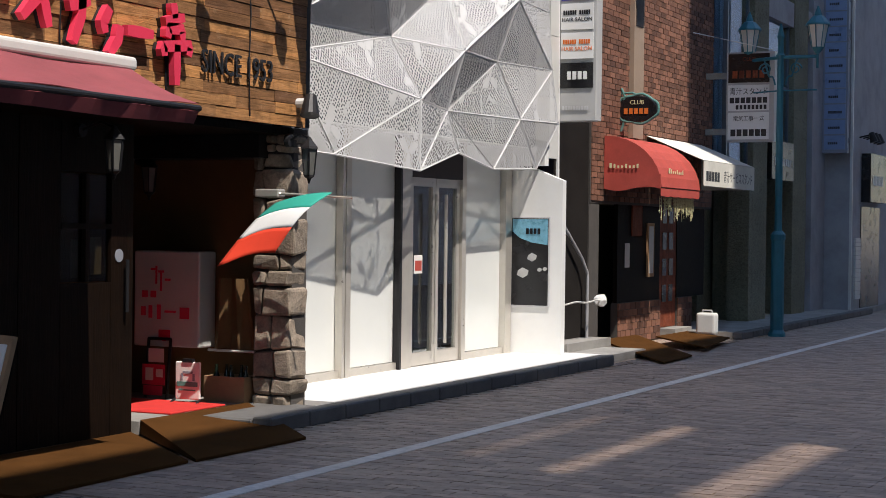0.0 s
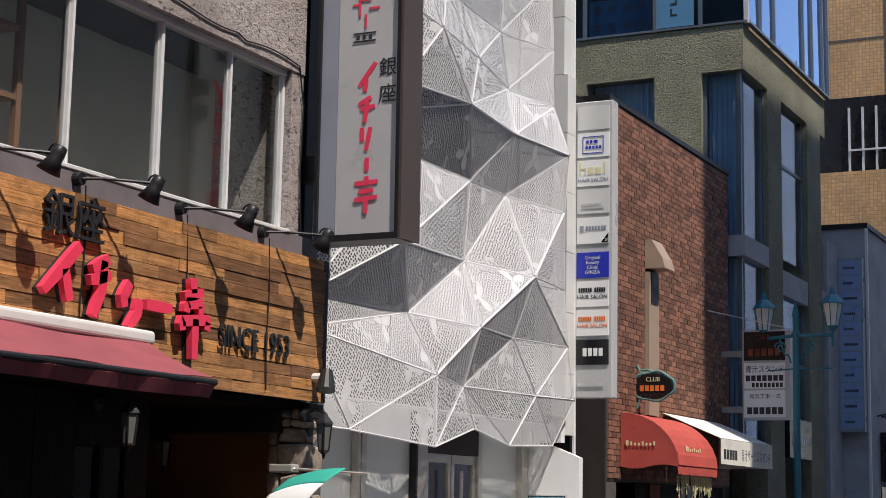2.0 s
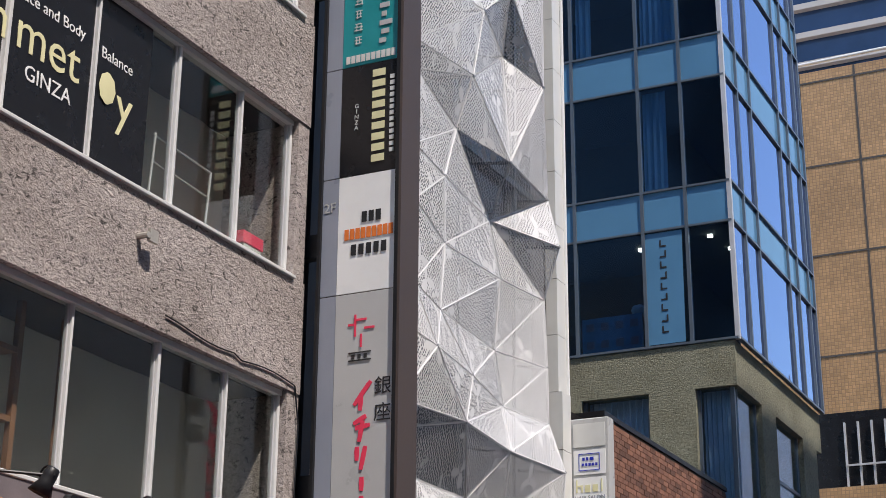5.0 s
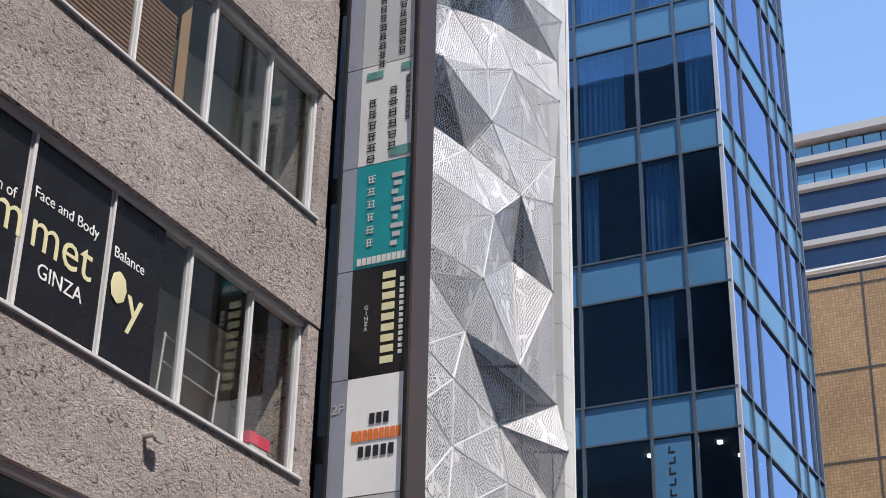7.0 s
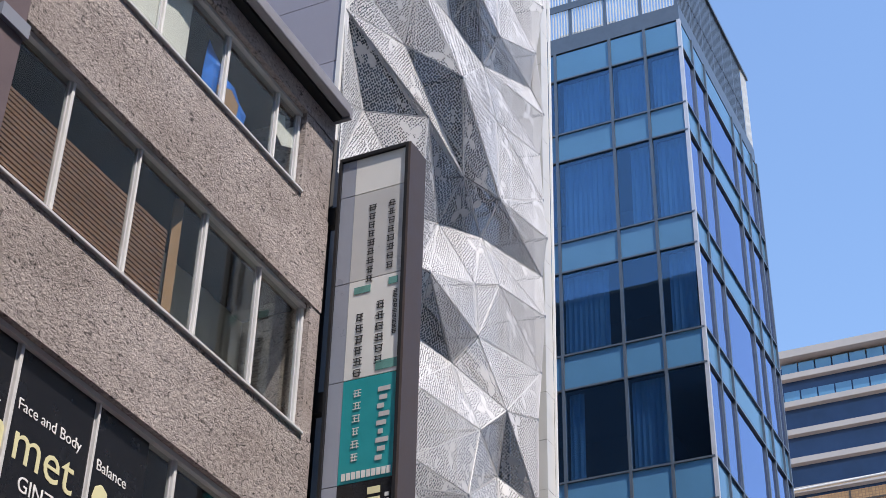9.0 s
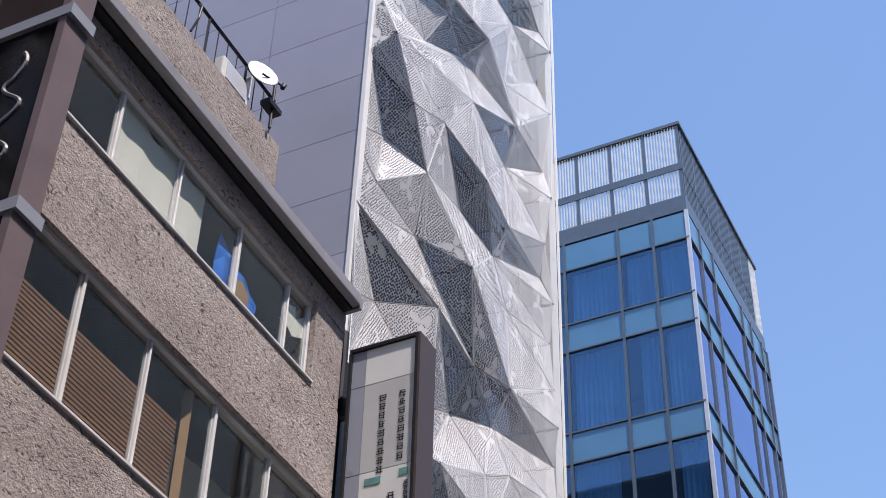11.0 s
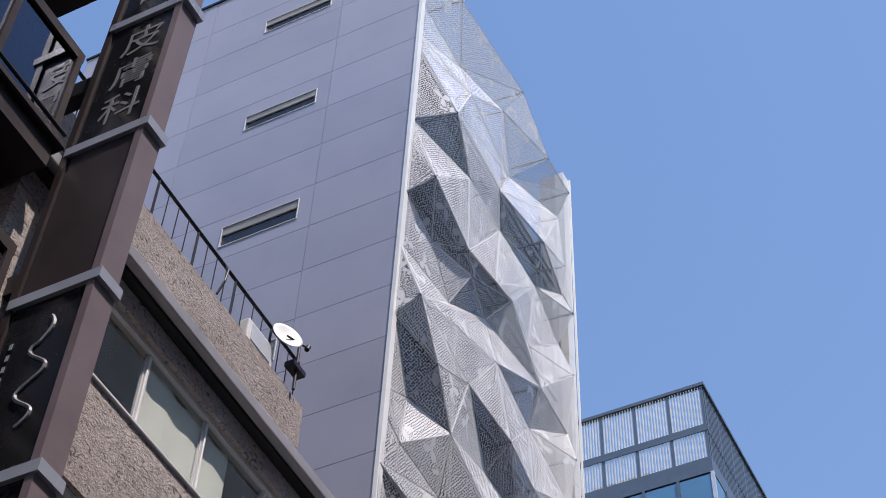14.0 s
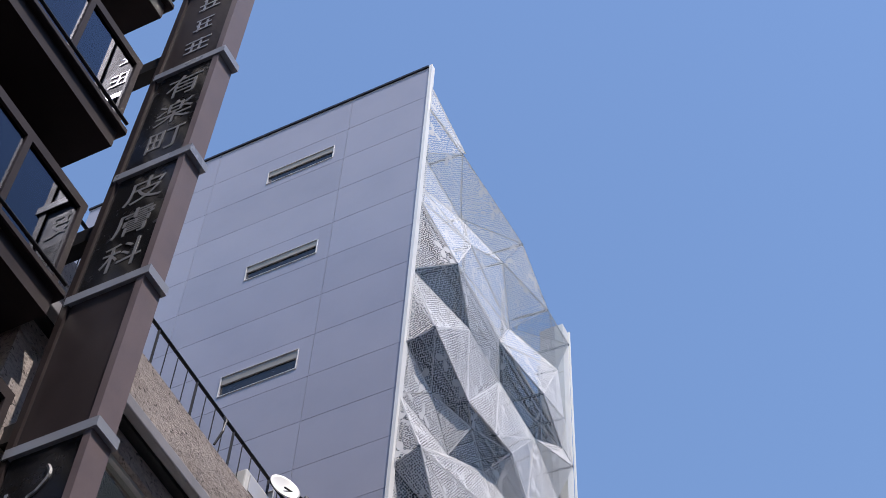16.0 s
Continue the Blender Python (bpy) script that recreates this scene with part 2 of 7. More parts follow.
def perforated(name, color, small=0.27, large=0.32):
    """White sheet metal punched with small round holes, left whole in petal and leaf shapes."""
    m, nt, bsdf, out = nodes_of(name)
    co = nt.nodes.new("ShaderNodeTexCoord").outputs["UV"]

    def calc(op, a, b=None):
        n = nt.nodes.new("ShaderNodeMath")
        n.operation = op
        for k, q in enumerate((a, b)):
            if q is None:
                continue
            if isinstance(q, (int, float)):
                n.inputs[k].default_value = q
            else:
                nt.links.new(q, n.inputs[k])
        return n.outputs[0]

    sep = nt.nodes.new("ShaderNodeSeparateXYZ")
    nt.links.new(co, sep.inputs[0])
    flat = nt.nodes.new("ShaderNodeCombineXYZ")
    nt.links.new(sep.outputs[0], flat.inputs[0])
    nt.links.new(sep.outputs[1], flat.inputs[1])
    spun = nt.nodes.new("ShaderNodeMapping")
    spun.inputs["Rotation"].default_value = (0, 0, 0.6)
    nt.links.new(flat.outputs[0], spun.inputs["Vector"])
    dots = node(nt, "ShaderNodeTexVoronoi", Scale=29.0, Randomness=0.45)
    dots.voronoi_dimensions = "2D"
    nt.links.new(spun.outputs[0], dots.inputs["Vector"])
    size = node(nt, "ShaderNodeTexNoise", Scale=0.9, Detail=1.0)
    nt.links.new(co, size.inputs["Vector"])
    radius = nt.nodes.new("ShaderNodeMapRange")
    radius.inputs[1].default_value, radius.inputs[2].default_value = 0.3, 0.7
    radius.inputs[3].default_value, radius.inputs[4].default_value = small, large
    nt.links.new(size.outputs[0], radius.inputs[0])
    keep = calc("LESS_THAN", dots.outputs["Distance"], radius.outputs[0])
    # three-petalled flowers left unpunched, one to a wide cell
    for cell, reach, petals in ((1.1, 0.2, 1.5), (1.7, 0.08, 1.0)):
        v = node(nt, "ShaderNodeTexVoronoi", Scale=cell, Randomness=0.8)
        v.voronoi_dimensions = "2D"
        nt.links.new(flat.outputs[0], v.inputs["Vector"])
        sub = nt.nodes.new("ShaderNodeVectorMath")
        sub.operation = "SUBTRACT"
        nt.links.new(flat.outputs[0], sub.inputs[0])
        nt.links.new(v.outputs["Position"], sub.inputs[1])
        d = nt.nodes.new("ShaderNodeSeparateXYZ")
        nt.links.new(sub.outputs[0], d.inputs[0])
        tone = nt.nodes.new("ShaderNodeSeparateXYZ")
        nt.links.new(v.outputs["Color"], tone.inputs[0])
        turn = calc("ADD", calc("MULTIPLY", calc("ARCTAN2", d.outputs[1], d.outputs[0]), petals), calc("MULTIPLY", tone.outputs[0], 6.0))
        edge = calc("MULTIPLY", calc("POWER", calc("ABSOLUTE", calc("COSINE", turn)), 2.2), reach)
        r = calc("SQRT", calc("ADD", calc("MULTIPLY", d.outputs[0], d.outputs[0]), calc("MULTIPLY", d.outputs[1], d.outputs[1])))
        keep = calc("MULTIPLY", keep, calc("GREATER_THAN", r, edge))
    wear = node(nt, "ShaderNodeTexNoise", Scale=3.0, Detail=5.0)
    nt.links.new(co, wear.inputs["Vector"])
    c = Vector(color)
    nt.links.new(ramp(nt, wear.outputs[0], [(0.3, c * 0.9), (0.7, c)]), bsdf.inputs["Base Color"])
    bsdf.inputs["Roughness"].default_value = 0.45
    clear = nt.nodes.new("ShaderNodeBsdfTransparent")
    mix = nt.nodes.new("ShaderNodeMixShader")
    nt.links.new(keep, mix.inputs[0])
    nt.links.new(bsdf.outputs[0], mix.inputs[1])
    nt.links.new(clear.outputs[0], mix.inputs[2])
    nt.links.new(mix.outputs[0], out.inputs[0])
    return m


def tiled(name, color, joint, width, height, mortar=0.06, offset=0.0, axis="yz"):
    """Far or fine tiling as relief and colour."""
    m, nt, bsdf, _ = nodes_of(name)
    co = nt.nodes.new("ShaderNodeTexCoord").outputs["Object"]
    sep = nt.nodes.new("ShaderNodeSeparateXYZ")
    com = nt.nodes.new("ShaderNodeCombineXYZ")
    nt.links.new(co, sep.inputs[0])
    nt.links.new(sep.outputs["xyz".index(axis[0])], com.inputs[0])
    nt.links.new(sep.outputs["xyz".index(axis[1])], com.inputs[1])
    br = nt.nodes.new("ShaderNodeTexBrick")
    br.offset = offset
    c = Vector(color)
    br.inputs["Color1"].default_value = (*(c * 0.82), 1)
    br.inputs["Color2"].default_value = (*(c * 1.15), 1)
    br.inputs["Mortar"].default_value = (*joint, 1)
    br.inputs["Scale"].default_value = 1.0
    br.inputs["Mortar Size"].default_value = mortar * height
    br.inputs["Brick Width"].default_value = width
    br.inputs["Row Height"].default_value = height
    nt.links.new(com.outputs[0], br.inputs["Vector"])
    wide = node(nt, "ShaderNodeTexNoise", Scale=0.6, Detail=6.0)
    nt.links.new(co, wide.inputs["Vector"])
    mul = nt.nodes.new("ShaderNodeMixRGB")
    mul.blend_type, mul.inputs[0].default_value = "MULTIPLY", 1.0
    nt.links.new(br.outputs["Color"], mul.inputs[1])
    nt.links.new(ramp(nt, wide.outputs[0], [(0.3, (0.78, 0.78, 0.78)), (0.7, (1.1, 1.1, 1.1))]), mul.inputs[2])
    nt.links.new(mul.outputs[0], bsdf.inputs["Base Color"])
    bsdf.inputs["Roughness"].default_value = 0.65
    b = node(nt, "ShaderNodeBump", Strength=0.4, Distance=0.01)
    b.invert = True
    nt.links.new(br.outputs["Fac"], b.inputs["Height"])
    nt.links.new(b.outputs[0], bsdf.inputs["Normal"])
    return m


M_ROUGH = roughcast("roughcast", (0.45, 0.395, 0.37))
M_CONC = surface("concrete", (0.30, 0.29, 0.27), 0.85, vary=0.25, scale=3, bump=0.3, stain=0.4)
M_LEDGE = surface("painted_ledge", (0.17, 0.145, 0.155), 0.6, vary=0.2, scale=4, stain=0.3)
M_ALU = surface("aluminium", (0.62, 0.62, 0.63), 0.38, 0.35, vary=0.08, scale=5, bump=0.03)
M_WHITEFRAME = surface("white_window_frame", (0.62, 0.62, 0.61), 0.4, vary=0.08, scale=4, bump=0.03, stain=0.15)
M_STEEL = surface("brushed_steel", (0.56, 0.53, 0.48), 0.32, 0.45, vary=0.06, scale=8, bump=0.05)
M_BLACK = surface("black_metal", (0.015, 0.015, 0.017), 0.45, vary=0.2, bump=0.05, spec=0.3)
# near-black colour that stands in for the shade deep indoors
M_DARK = surface("interior_shade_tone", (0.035, 0.032, 0.03), 0.9, vary=0.3, scale=2)
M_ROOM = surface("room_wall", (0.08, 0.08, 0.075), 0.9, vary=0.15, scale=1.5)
M_BROWNSIGN = surface("brown_sign_frame", (0.085, 0.063, 0.056), 0.45, 0.2, vary=0.12, scale=4, bump=0.04)
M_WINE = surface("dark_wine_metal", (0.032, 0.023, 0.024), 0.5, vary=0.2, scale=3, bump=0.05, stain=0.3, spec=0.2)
# lighter copy of the wine metal, with sunlight on the sign's side painted in
M_WINELIT = surface("sunlit_wine_metal", (0.15, 0.112, 0.116), 0.5, vary=0.15, scale=3, bump=0.05, stain=0.2)
# letter grey taken down to carry the shadow on the sign's front
M_SHADELETTER = surface("shaded_grey_letters", (0.19, 0.19, 0.20), 0.5, vary=0.1, bump=0.0)
M_GUTTER = surface("grey_gutter_metal", (0.27, 0.265, 0.285), 0.5, vary=0.15, scale=3, bump=0.05, stain=0.25)
M_LANTERNDIM = surface("dark_lantern_glass", (0.13, 0.13, 0.12), 0.15, vary=0.1, bump=0.0)
M_WOOD = grained("weathered_planks", (0.42, 0.21, 0.085), piece=0.6)
# dark wood, its colour taken near black for the shade under porch and awning
M_DARKWOOD = grained("shade_dark_wood", (0.007, 0.0035, 0.0018), piece=0.2, along=2)
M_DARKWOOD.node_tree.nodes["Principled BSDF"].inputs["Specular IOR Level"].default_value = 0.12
M_REDDOOR = grained("red_brown_door_wood", (0.22, 0.055, 0.025), piece=0.1, along=2)
M_RED = surface("red_letters", (0.78, 0.045, 0.10), 0.45, vary=0.06, bump=0.02)
M_INK = surface("black_letters", (0.02, 0.02, 0.022), 0.45, vary=0.1, bump=0.02)
M_WHITE = surface("white_paint", (0.80, 0.80, 0.78), 0.5, vary=0.05, scale=3, bump=0.03)
M_OFFWHITE = surface("sign_white", (0.66, 0.66, 0.63), 0.35, vary=0.07, scale=2, bump=0.02, stain=0.1)
M_SIGNGREY = surface("sign_grey_white", (0.47, 0.47, 0.46), 0.3, vary=0.08, scale=2, bump=0.02)
M_SIGNBLUE = surface("sign_blue_grey", (0.27, 0.29, 0.34), 0.3, vary=0.08, scale=2, bump=0.02)
M_TEAL = surface("teal_film", (0.012, 0.27, 0.29), 0.35, vary=0.08, bump=0.02)
M_FILM = surface("black_film", (0.012, 0.012, 0.014), 0.25, vary=0.1, bump=0.0)
M_CREAM = surface("cream_letters", (0.72, 0.68, 0.40), 0.5, vary=0.05, bump=0.0)
M_ORANGE = surface("orange_letters", (0.72, 0.18, 0.03), 0.5, vary=0.05, bump=0.0)
M_BLUE = surface("royal_blue", (0.02, 0.035, 0.42), 0.4, vary=0.08, bump=0.0)
M_PLATFORM = surface("pale_stone_paving", (0.72, 0.71, 0.69), 0.75, vary=0.06, scale=3, bump=0.1, stain=0.08)
M_KERB = surface("kerb_stone", (0.13, 0.125, 0.12), 0.85, vary=0.3, scale=5, bump=0.4, stain=0.4)
M_PAVER = surface("road_pavers", (0.46, 0.34, 0.265), 0.6, vary=0.25, scale=14, bump=0.3, piece=0.28)
M_PAVERFAR = tiled("road_paver_field", (0.46, 0.34, 0.265), (0.10, 0.085, 0.08), 0.2, 0.1, 0.1, 0.5, "xy")
M_LINE = surface("road_line_paint", (0.82, 0.76, 0.70), 0.7, vary=0.25, scale=14, bump=0.2, stain=0.35)
M_PANEL = surface("grey_metal_panel", (0.37, 0.37, 0.435), 0.42, 0.1, vary=0.06, scale=1.2, bump=0.02, piece=0.07)
M_SLOTHEAD = surface("lit_slot_reveal", (0.30, 0.29, 0.27), 0.6, vary=0.15, scale=3, bump=0.02, stain=0.2)
M_SCREEN = perforated("perforated_white_metal", (0.70, 0.70, 0.70), 0.28, 0.36)
# duller, wider-holed copy of the screen metal that puts shade into the dark facets
M_SCREENSHADE = perforated("shade_punched_white_metal", (0.6, 0.6, 0.6), 0.37, 0.42)
M_SEAM = surface("screen_seam", (0.74, 0.74, 0.74), 0.5, vary=0.05, bump=0.0)
M_TOWERWALL = surface("curtain_wall_behind", (0.06, 0.075, 0.095), 0.1, vary=0.2, scale=0.8, bump=0.0, spec=0.9)
M_BLIND = surface("white_backed_glass", (0.74, 0.76, 0.74), 0.12, vary=0.03, scale=1.5, bump=0.0)
# stone brown lowered, with the shade on the pier put into its colour
M_STONE = surface("rough_stone", (0.30, 0.245, 0.19), 0.9, vary=0.5, scale=9, fine=40, bump=0.9, piece=0.35)
M_BRICK = surface("brown_brick", (0.215, 0.098, 0.062), 0.8, vary=0.3, scale=30, bump=0.3, piece=0.5)
M_MORTAR = surface("mortar", (0.075, 0.068, 0.062), 0.9, vary=0.2, bump=0.3)
M_TAN = surface("tan_duct_paint", (0.36, 0.27, 0.20), 0.5, vary=0.12, scale=4, bump=0.05, stain=0.3)
M_AWNRED = surface("red_awning_cloth", (0.46, 0.07, 0.05), 0.8, vary=0.2, scale=3, bump=0.1, stain=0.35)
M_AWNWINE = surface("wine_red_awning_cloth", (0.25, 0.055, 0.065), 0.8, vary=0.2, scale=3, bump=0.1, stain=0.2)
M_AWNWHITE = surface("cream_awning_cloth", (0.72, 0.70, 0.62), 0.8, vary=0.1, scale=3, bump=0.1, stain=0.3)
M_LAMPBLUE = surface("blue_green_lamp_paint", (0.02, 0.15, 0.20), 0.4, vary=0.15, scale=5, bump=0.05)
M_GREEN = surface("green_iron", (0.10, 0.26, 0.23), 0.55, vary=0.25, bump=0.1)
M_BLUECONC = roughcast("green_grey_render", (0.23, 0.225, 0.155), 0.3)
M_MULLION = surface("blue_grey_mullion", (0.13, 0.16, 0.19), 0.35, 0.4, vary=0.1, bump=0.02)
M_SPANDREL = surface("pale_blue_spandrel_glass", (0.09, 0.23, 0.38), 0.06, vary=0.08, scale=1.0, bump=0.0, spec=0.8)
M_CURTAIN = surface("blue_grey_curtain", (0.42, 0.52, 0.60), 0.8, vary=0.15, scale=3, bump=0.05)
M_TILE = tiled("ochre_tile", (0.46, 0.27, 0.12), (0.30, 0.19, 0.10), 0.10, 0.10, 0.1, 0.0, "xz")
M_TILESIDE = tiled("ochre_tile_side", (0.46, 0.27, 0.12), (0.30, 0.19, 0.10), 0.10, 0.10, 0.1, 0.0, "yz")
M_GREYWALL = surface("grey_render", (0.36, 0.36, 0.375), 0.8, vary=0.15, scale=2, bump=0.2, stain=0.4)
# mat brown taken darker to carry the awning's shade
M_MAT = surface("brown_floor_mat", (0.085, 0.037, 0.011), 0.95, vary=0.25, scale=3, fine=200, bump=0.5, stain=0.3, spec=0.05)
M_REDMAT = surface("red_carpet", (0.60, 0.03, 0.025), 0.95, vary=0.2, fine=200, bump=0.4)
M_TANWALL = surface("ochre_plaster", (0.15, 0.085, 0.032), 0.85, vary=0.25, scale=2, bump=0.2, stain=0.4)
M_GLASS = glazing("window_glass", (0.86, 0.89, 0.87), (0.9, 0.95, 1.0), 0.035)
M_SUNPATCH = glazing("sun_patch_glass", (0.7, 0.69, 0.68), (0.9, 0.95, 1.0), 0.05)
M_SHOPGLASS = glazing("shop_glass", (0.8, 0.84, 0.82), (1, 1, 1), 0.08)
M_BLUEGLASS = glazing("blue_glass", (0.56, 0.72, 0.84), (0.55, 0.78, 0.98), 0.14, wave=0.04)
M_BAYGLASS = glazing("dark_bay_glass", (0.25, 0.27, 0.32), (0.8, 0.85, 1.0), 0.03)
M_PALEGLASS = glazing("pale_office_glass", (0.85, 0.92, 0.97), (0.8, 0.9, 1.0), 0.10)
M_DOORGLASS = glazing("dim_door_glass", (0.45, 0.42, 0.36), (1, 1, 1), 0.02)
M_BLUEGLASS_STREET = glazing("blue_mirror_glass", (0.12, 0.2, 0.34), (0.66, 0.72, 0.95), 0.36, wave=0.5)
M_LANTERN = surface("frosted_lantern_glass", (0.6, 0.62, 0.58), 0.25, vary=0.05, bump=0.0)
M_FLAG_G = surface("green_flag_cloth", (0.02, 0.33, 0.25), 0.8, vary=0.06, bump=0.05)
M_FLAG_W = surface("white_flag_cloth", (0.78, 0.78, 0.76), 0.8, vary=0.04, bump=0.05)
M_FLAG_R = surface("red_flag_cloth", (0.78, 0.055, 0.02), 0.8, vary=0.06, bump=0.05)
M_SCREENCLOTH = surface("grey_green_cloth", (0.56, 0.55, 0.48), 0.85, vary=0.12, scale=2, bump=0.05)
M_PAPER = surface("paper", (0.78, 0.77, 0.74), 0.8, vary=0.05, bump=0.02)
M_TARP = surface("blue_tarpaulin", (0.02, 0.19, 0.75), 0.4, vary=0.3, scale=8, bump=0.2)
M_SLAT = surface("brown_blind_slats", (0.24, 0.13, 0.08), 0.55, vary=0.2, scale=5, bump=0.05)
M_CARD = surface("cardboard", (0.36, 0.22, 0.12), 0.85, vary=0.15, bump=0.05)
M_BOTTLE = surface("bottle_glass", (0.012, 0.02, 0.012), 0.08, vary=0.1, bump=0.0)
M_FARGLASS = surface("far_office_glass", (0.02, 0.045, 0.11), 0.15, vary=0.2, scale=0.3, bump=0.0)
M_FARBAND = surface("far_office_band", (0.36, 0.35, 0.34), 0.6, vary=0.05, scale=0.3, bump=0.0)
M_PALEWALL = surface("pale_wall", (0.66, 0.67, 0.72), 0.8, vary=0.12, scale=0.6, bump=0.1)
M_PLAIN = surface("plain_wall", (0.46, 0.43, 0.40), 0.85, vary=0.15, scale=1.0, bump=0.1)

# ---- ground and street ----
ground = structure("ground", boxes((-900, 900, -900, 900, -0.6, -0.012)), M_PAVERFAR, "dark grey paved street ground", "ground")
road_line = structure("road_marking", boxes((-5.52, -5.39, 3.0, 60.0, -0.011, 0.004)), M_LINE, "worn white painted line along the road", "road line")

platform = thing("platform", "low pale stone forecourt before the glass shop front", "platform", (-7.9, 15.5, 0), kind="structure")
part("slab", boxes((-9.2, -6.98, 12.36, 18.95, -0.01, 0.12)), M_PLATFORM, platform)
for k in range(13):
    y = 11.05 + k * 0.605
    part("kerb_stone", soft_box((-6.975, -6.80, y, y + 0.598, -0.01, 0.118), 0.012, 1), M_KERB, platform)
part("kerb_stone", soft_box((-7.6, -6.98, 11.05, 12.2, -0.01, 0.10), 0.015, 1), M_KERB, platform)
part("end_step", boxes((-8.6, -6.98, 18.955, 20.6, -0.01, 0.09)), M_CONC, platform)

far_walk = thing("pavement", "narrow grey pavement with a kerb beside the office building", "pavement", (-7.3, 30, 0), kind="structure")
part("slab", boxes((-8.4, -6.98, 24.7, 60, -0.01, 0.10)), M_CONC, far_walk)
for k in range(16):
    y = 24.7 + k * 0.62
    part("kerb_stone", soft_box((-6.975, -6.82, y, y + 0.612, -0.01, 0.10), 0.012, 1), M_KERB, far_walk)

# unseen plain walls that close the street opposite and behind, their heights set to shade the road
closing = thing("buildings_opposite", "unseen plain facades across the street with added openings for sun patches", "building", (10, 10, 0), kind="structure")
part("wall", boxes((5.5, 16, -30, 18.4, -0.01, 15.0)), M_PLAIN, closing)
# made-up openings with tinted panes, added to drop sun patches on the road
bays = ((16.2, 17.4), (18.8, 19.65), (20.6, 21.2))
rise = [15.0] + [z for bay in bays for z in bay] + [24.75]
for z0, z1 in zip(rise[::2], rise[1::2]):
    part("wall", boxes((5.5, 5.75, -30, 18.4, z0, z1)), M_PLAIN, closing)
for z0, z1 in bays:
    part("wall", boxes((5.5, 5.75, -30, 5.3, z0, z1)), M_PLAIN, closing)
    part("wall", boxes((5.5, 5.75, 8.4, 18.4, z0, z1)), M_PLAIN, closing)
    part("pane", boxes((5.6, 5.61, 5.3, 8.4, z0, z1)), M_SUNPATCH, closing)
part("wall", boxes((5.5, 16, 18.42, 33.0, -0.01, 35.0)), M_PLAIN, closing)
# unseen far wall, kept pale for its reflection in the office glass
part("wall", boxes((5.5, 16, 33.02, 90, -0.01, 24.0)), M_PALEWALL, closing)
part("wall", boxes((-16, 5.4, -60, -50, -0.01, 10)), M_PLAIN, closing)

# ---- restaurant building ----
rest = thing("corner_building", "four-storey building in brown-grey roughcast with window bands", "building", (-10, 8.8, 0))
FX, Y0, Y1 = -7.3, 5.82, 11.93
BANDS = ((3.70, 3.86), (5.27, 6.28), (7.80, 8.84), (10.28, 11.38), (12.42, 12.66))
for a, b in BANDS[1:]:
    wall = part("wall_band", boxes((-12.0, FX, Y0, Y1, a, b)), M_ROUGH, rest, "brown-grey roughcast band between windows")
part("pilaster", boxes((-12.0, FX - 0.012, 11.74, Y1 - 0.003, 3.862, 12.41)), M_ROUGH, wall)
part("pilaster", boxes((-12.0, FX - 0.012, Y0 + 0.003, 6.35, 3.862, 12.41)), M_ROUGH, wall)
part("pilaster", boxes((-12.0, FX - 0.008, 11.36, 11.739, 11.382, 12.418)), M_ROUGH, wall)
part("ledge", boxes((-12.0, FX + 0.02, Y0, 12.2, 3.68, 3.858)), M_LEDGE, rest, "purple-grey painted ledge under the windows")
# near-black sheets under the ceilings, to put shade behind the upper panes
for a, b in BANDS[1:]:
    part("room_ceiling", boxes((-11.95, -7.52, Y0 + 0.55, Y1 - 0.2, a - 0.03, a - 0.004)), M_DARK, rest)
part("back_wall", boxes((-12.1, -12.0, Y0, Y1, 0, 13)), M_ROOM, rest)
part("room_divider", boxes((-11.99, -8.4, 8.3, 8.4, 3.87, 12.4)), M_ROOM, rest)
part("roof", boxes((-12.0, FX - 0.05, Y0, Y1, 12.665, 12.78)), M_CONC, rest)
cornice = part("cornice", soft_box((-7.20, -7.10, Y0, 11.89, 12.70, 12.85), 0.015), M_GUTTER, rest, "grey metal gutter along the roof edge")
# black board that stands in for the deep shadow below the gutter
part("soffit", boxes((-7.75, -7.205, Y0, 11.88, 12.67, 12.80)), M_BLACK, cornice, "eaves underside painted black for its shade")
part("gutter_end", boxes((-7.5, -7.11, 11.893, 11.94, 12.68, 12.82)), M_GUTTER, cornice)
parapet = part("parapet", boxes((-8.15, -7.9, 6.0, 11.16, 12.78, 14.76)), M_ROUGH, rest, "set-back roughcast parapet")

MULL = (7.0, 7.98, 8.94, 10.0, 10.93)


def window_band(z0, z1, end, shade):
    win = part("window", boxes((-7.46, -7.36, 6.36, end, z0, z0 + 0.045), (-7.46, -7.36, 6.36, end, z1 - 0.045, z1)), M_WHITEFRAME, rest, "white aluminium sliding window band")
    part("sill", soft_box((-7.40, -7.27, 6.36, end, z0 - 0.012, z0 + 0.022), 0.006, 1), M_WHITEFRAME, win)
    edges = [6.36] + [m for m in MULL if m < end - 0.3] + [end]
    for k, (a, b) in enumerate(zip(edges, edges[1:])):
        w = 0.036 if k % 2 else 0.024
        part("mullion", soft_box((-7.44, -7.372, b - w, b, z0 + 0.046, z1 - 0.046), 0.006, 1), M_WHITEFRAME, win)
        part("pane", boxes((-7.415, -7.408, a + 0.002, b - w - 0.002, z0 + 0.046, z1 - 0.046)), M_GLASS, win).visible_shadow = False
        part("sash", boxes((-7.43, -7.40, a + 0.002, a + 0.02, z0 + 0.047, z1 - 0.047)), M_ALU, win)
        part("sash", boxes((-7.43, -7.40, b - w - 0.02, b - w - 0.003, z0 + 0.047, z1 - 0.047)), M_ALU, win)
    return win


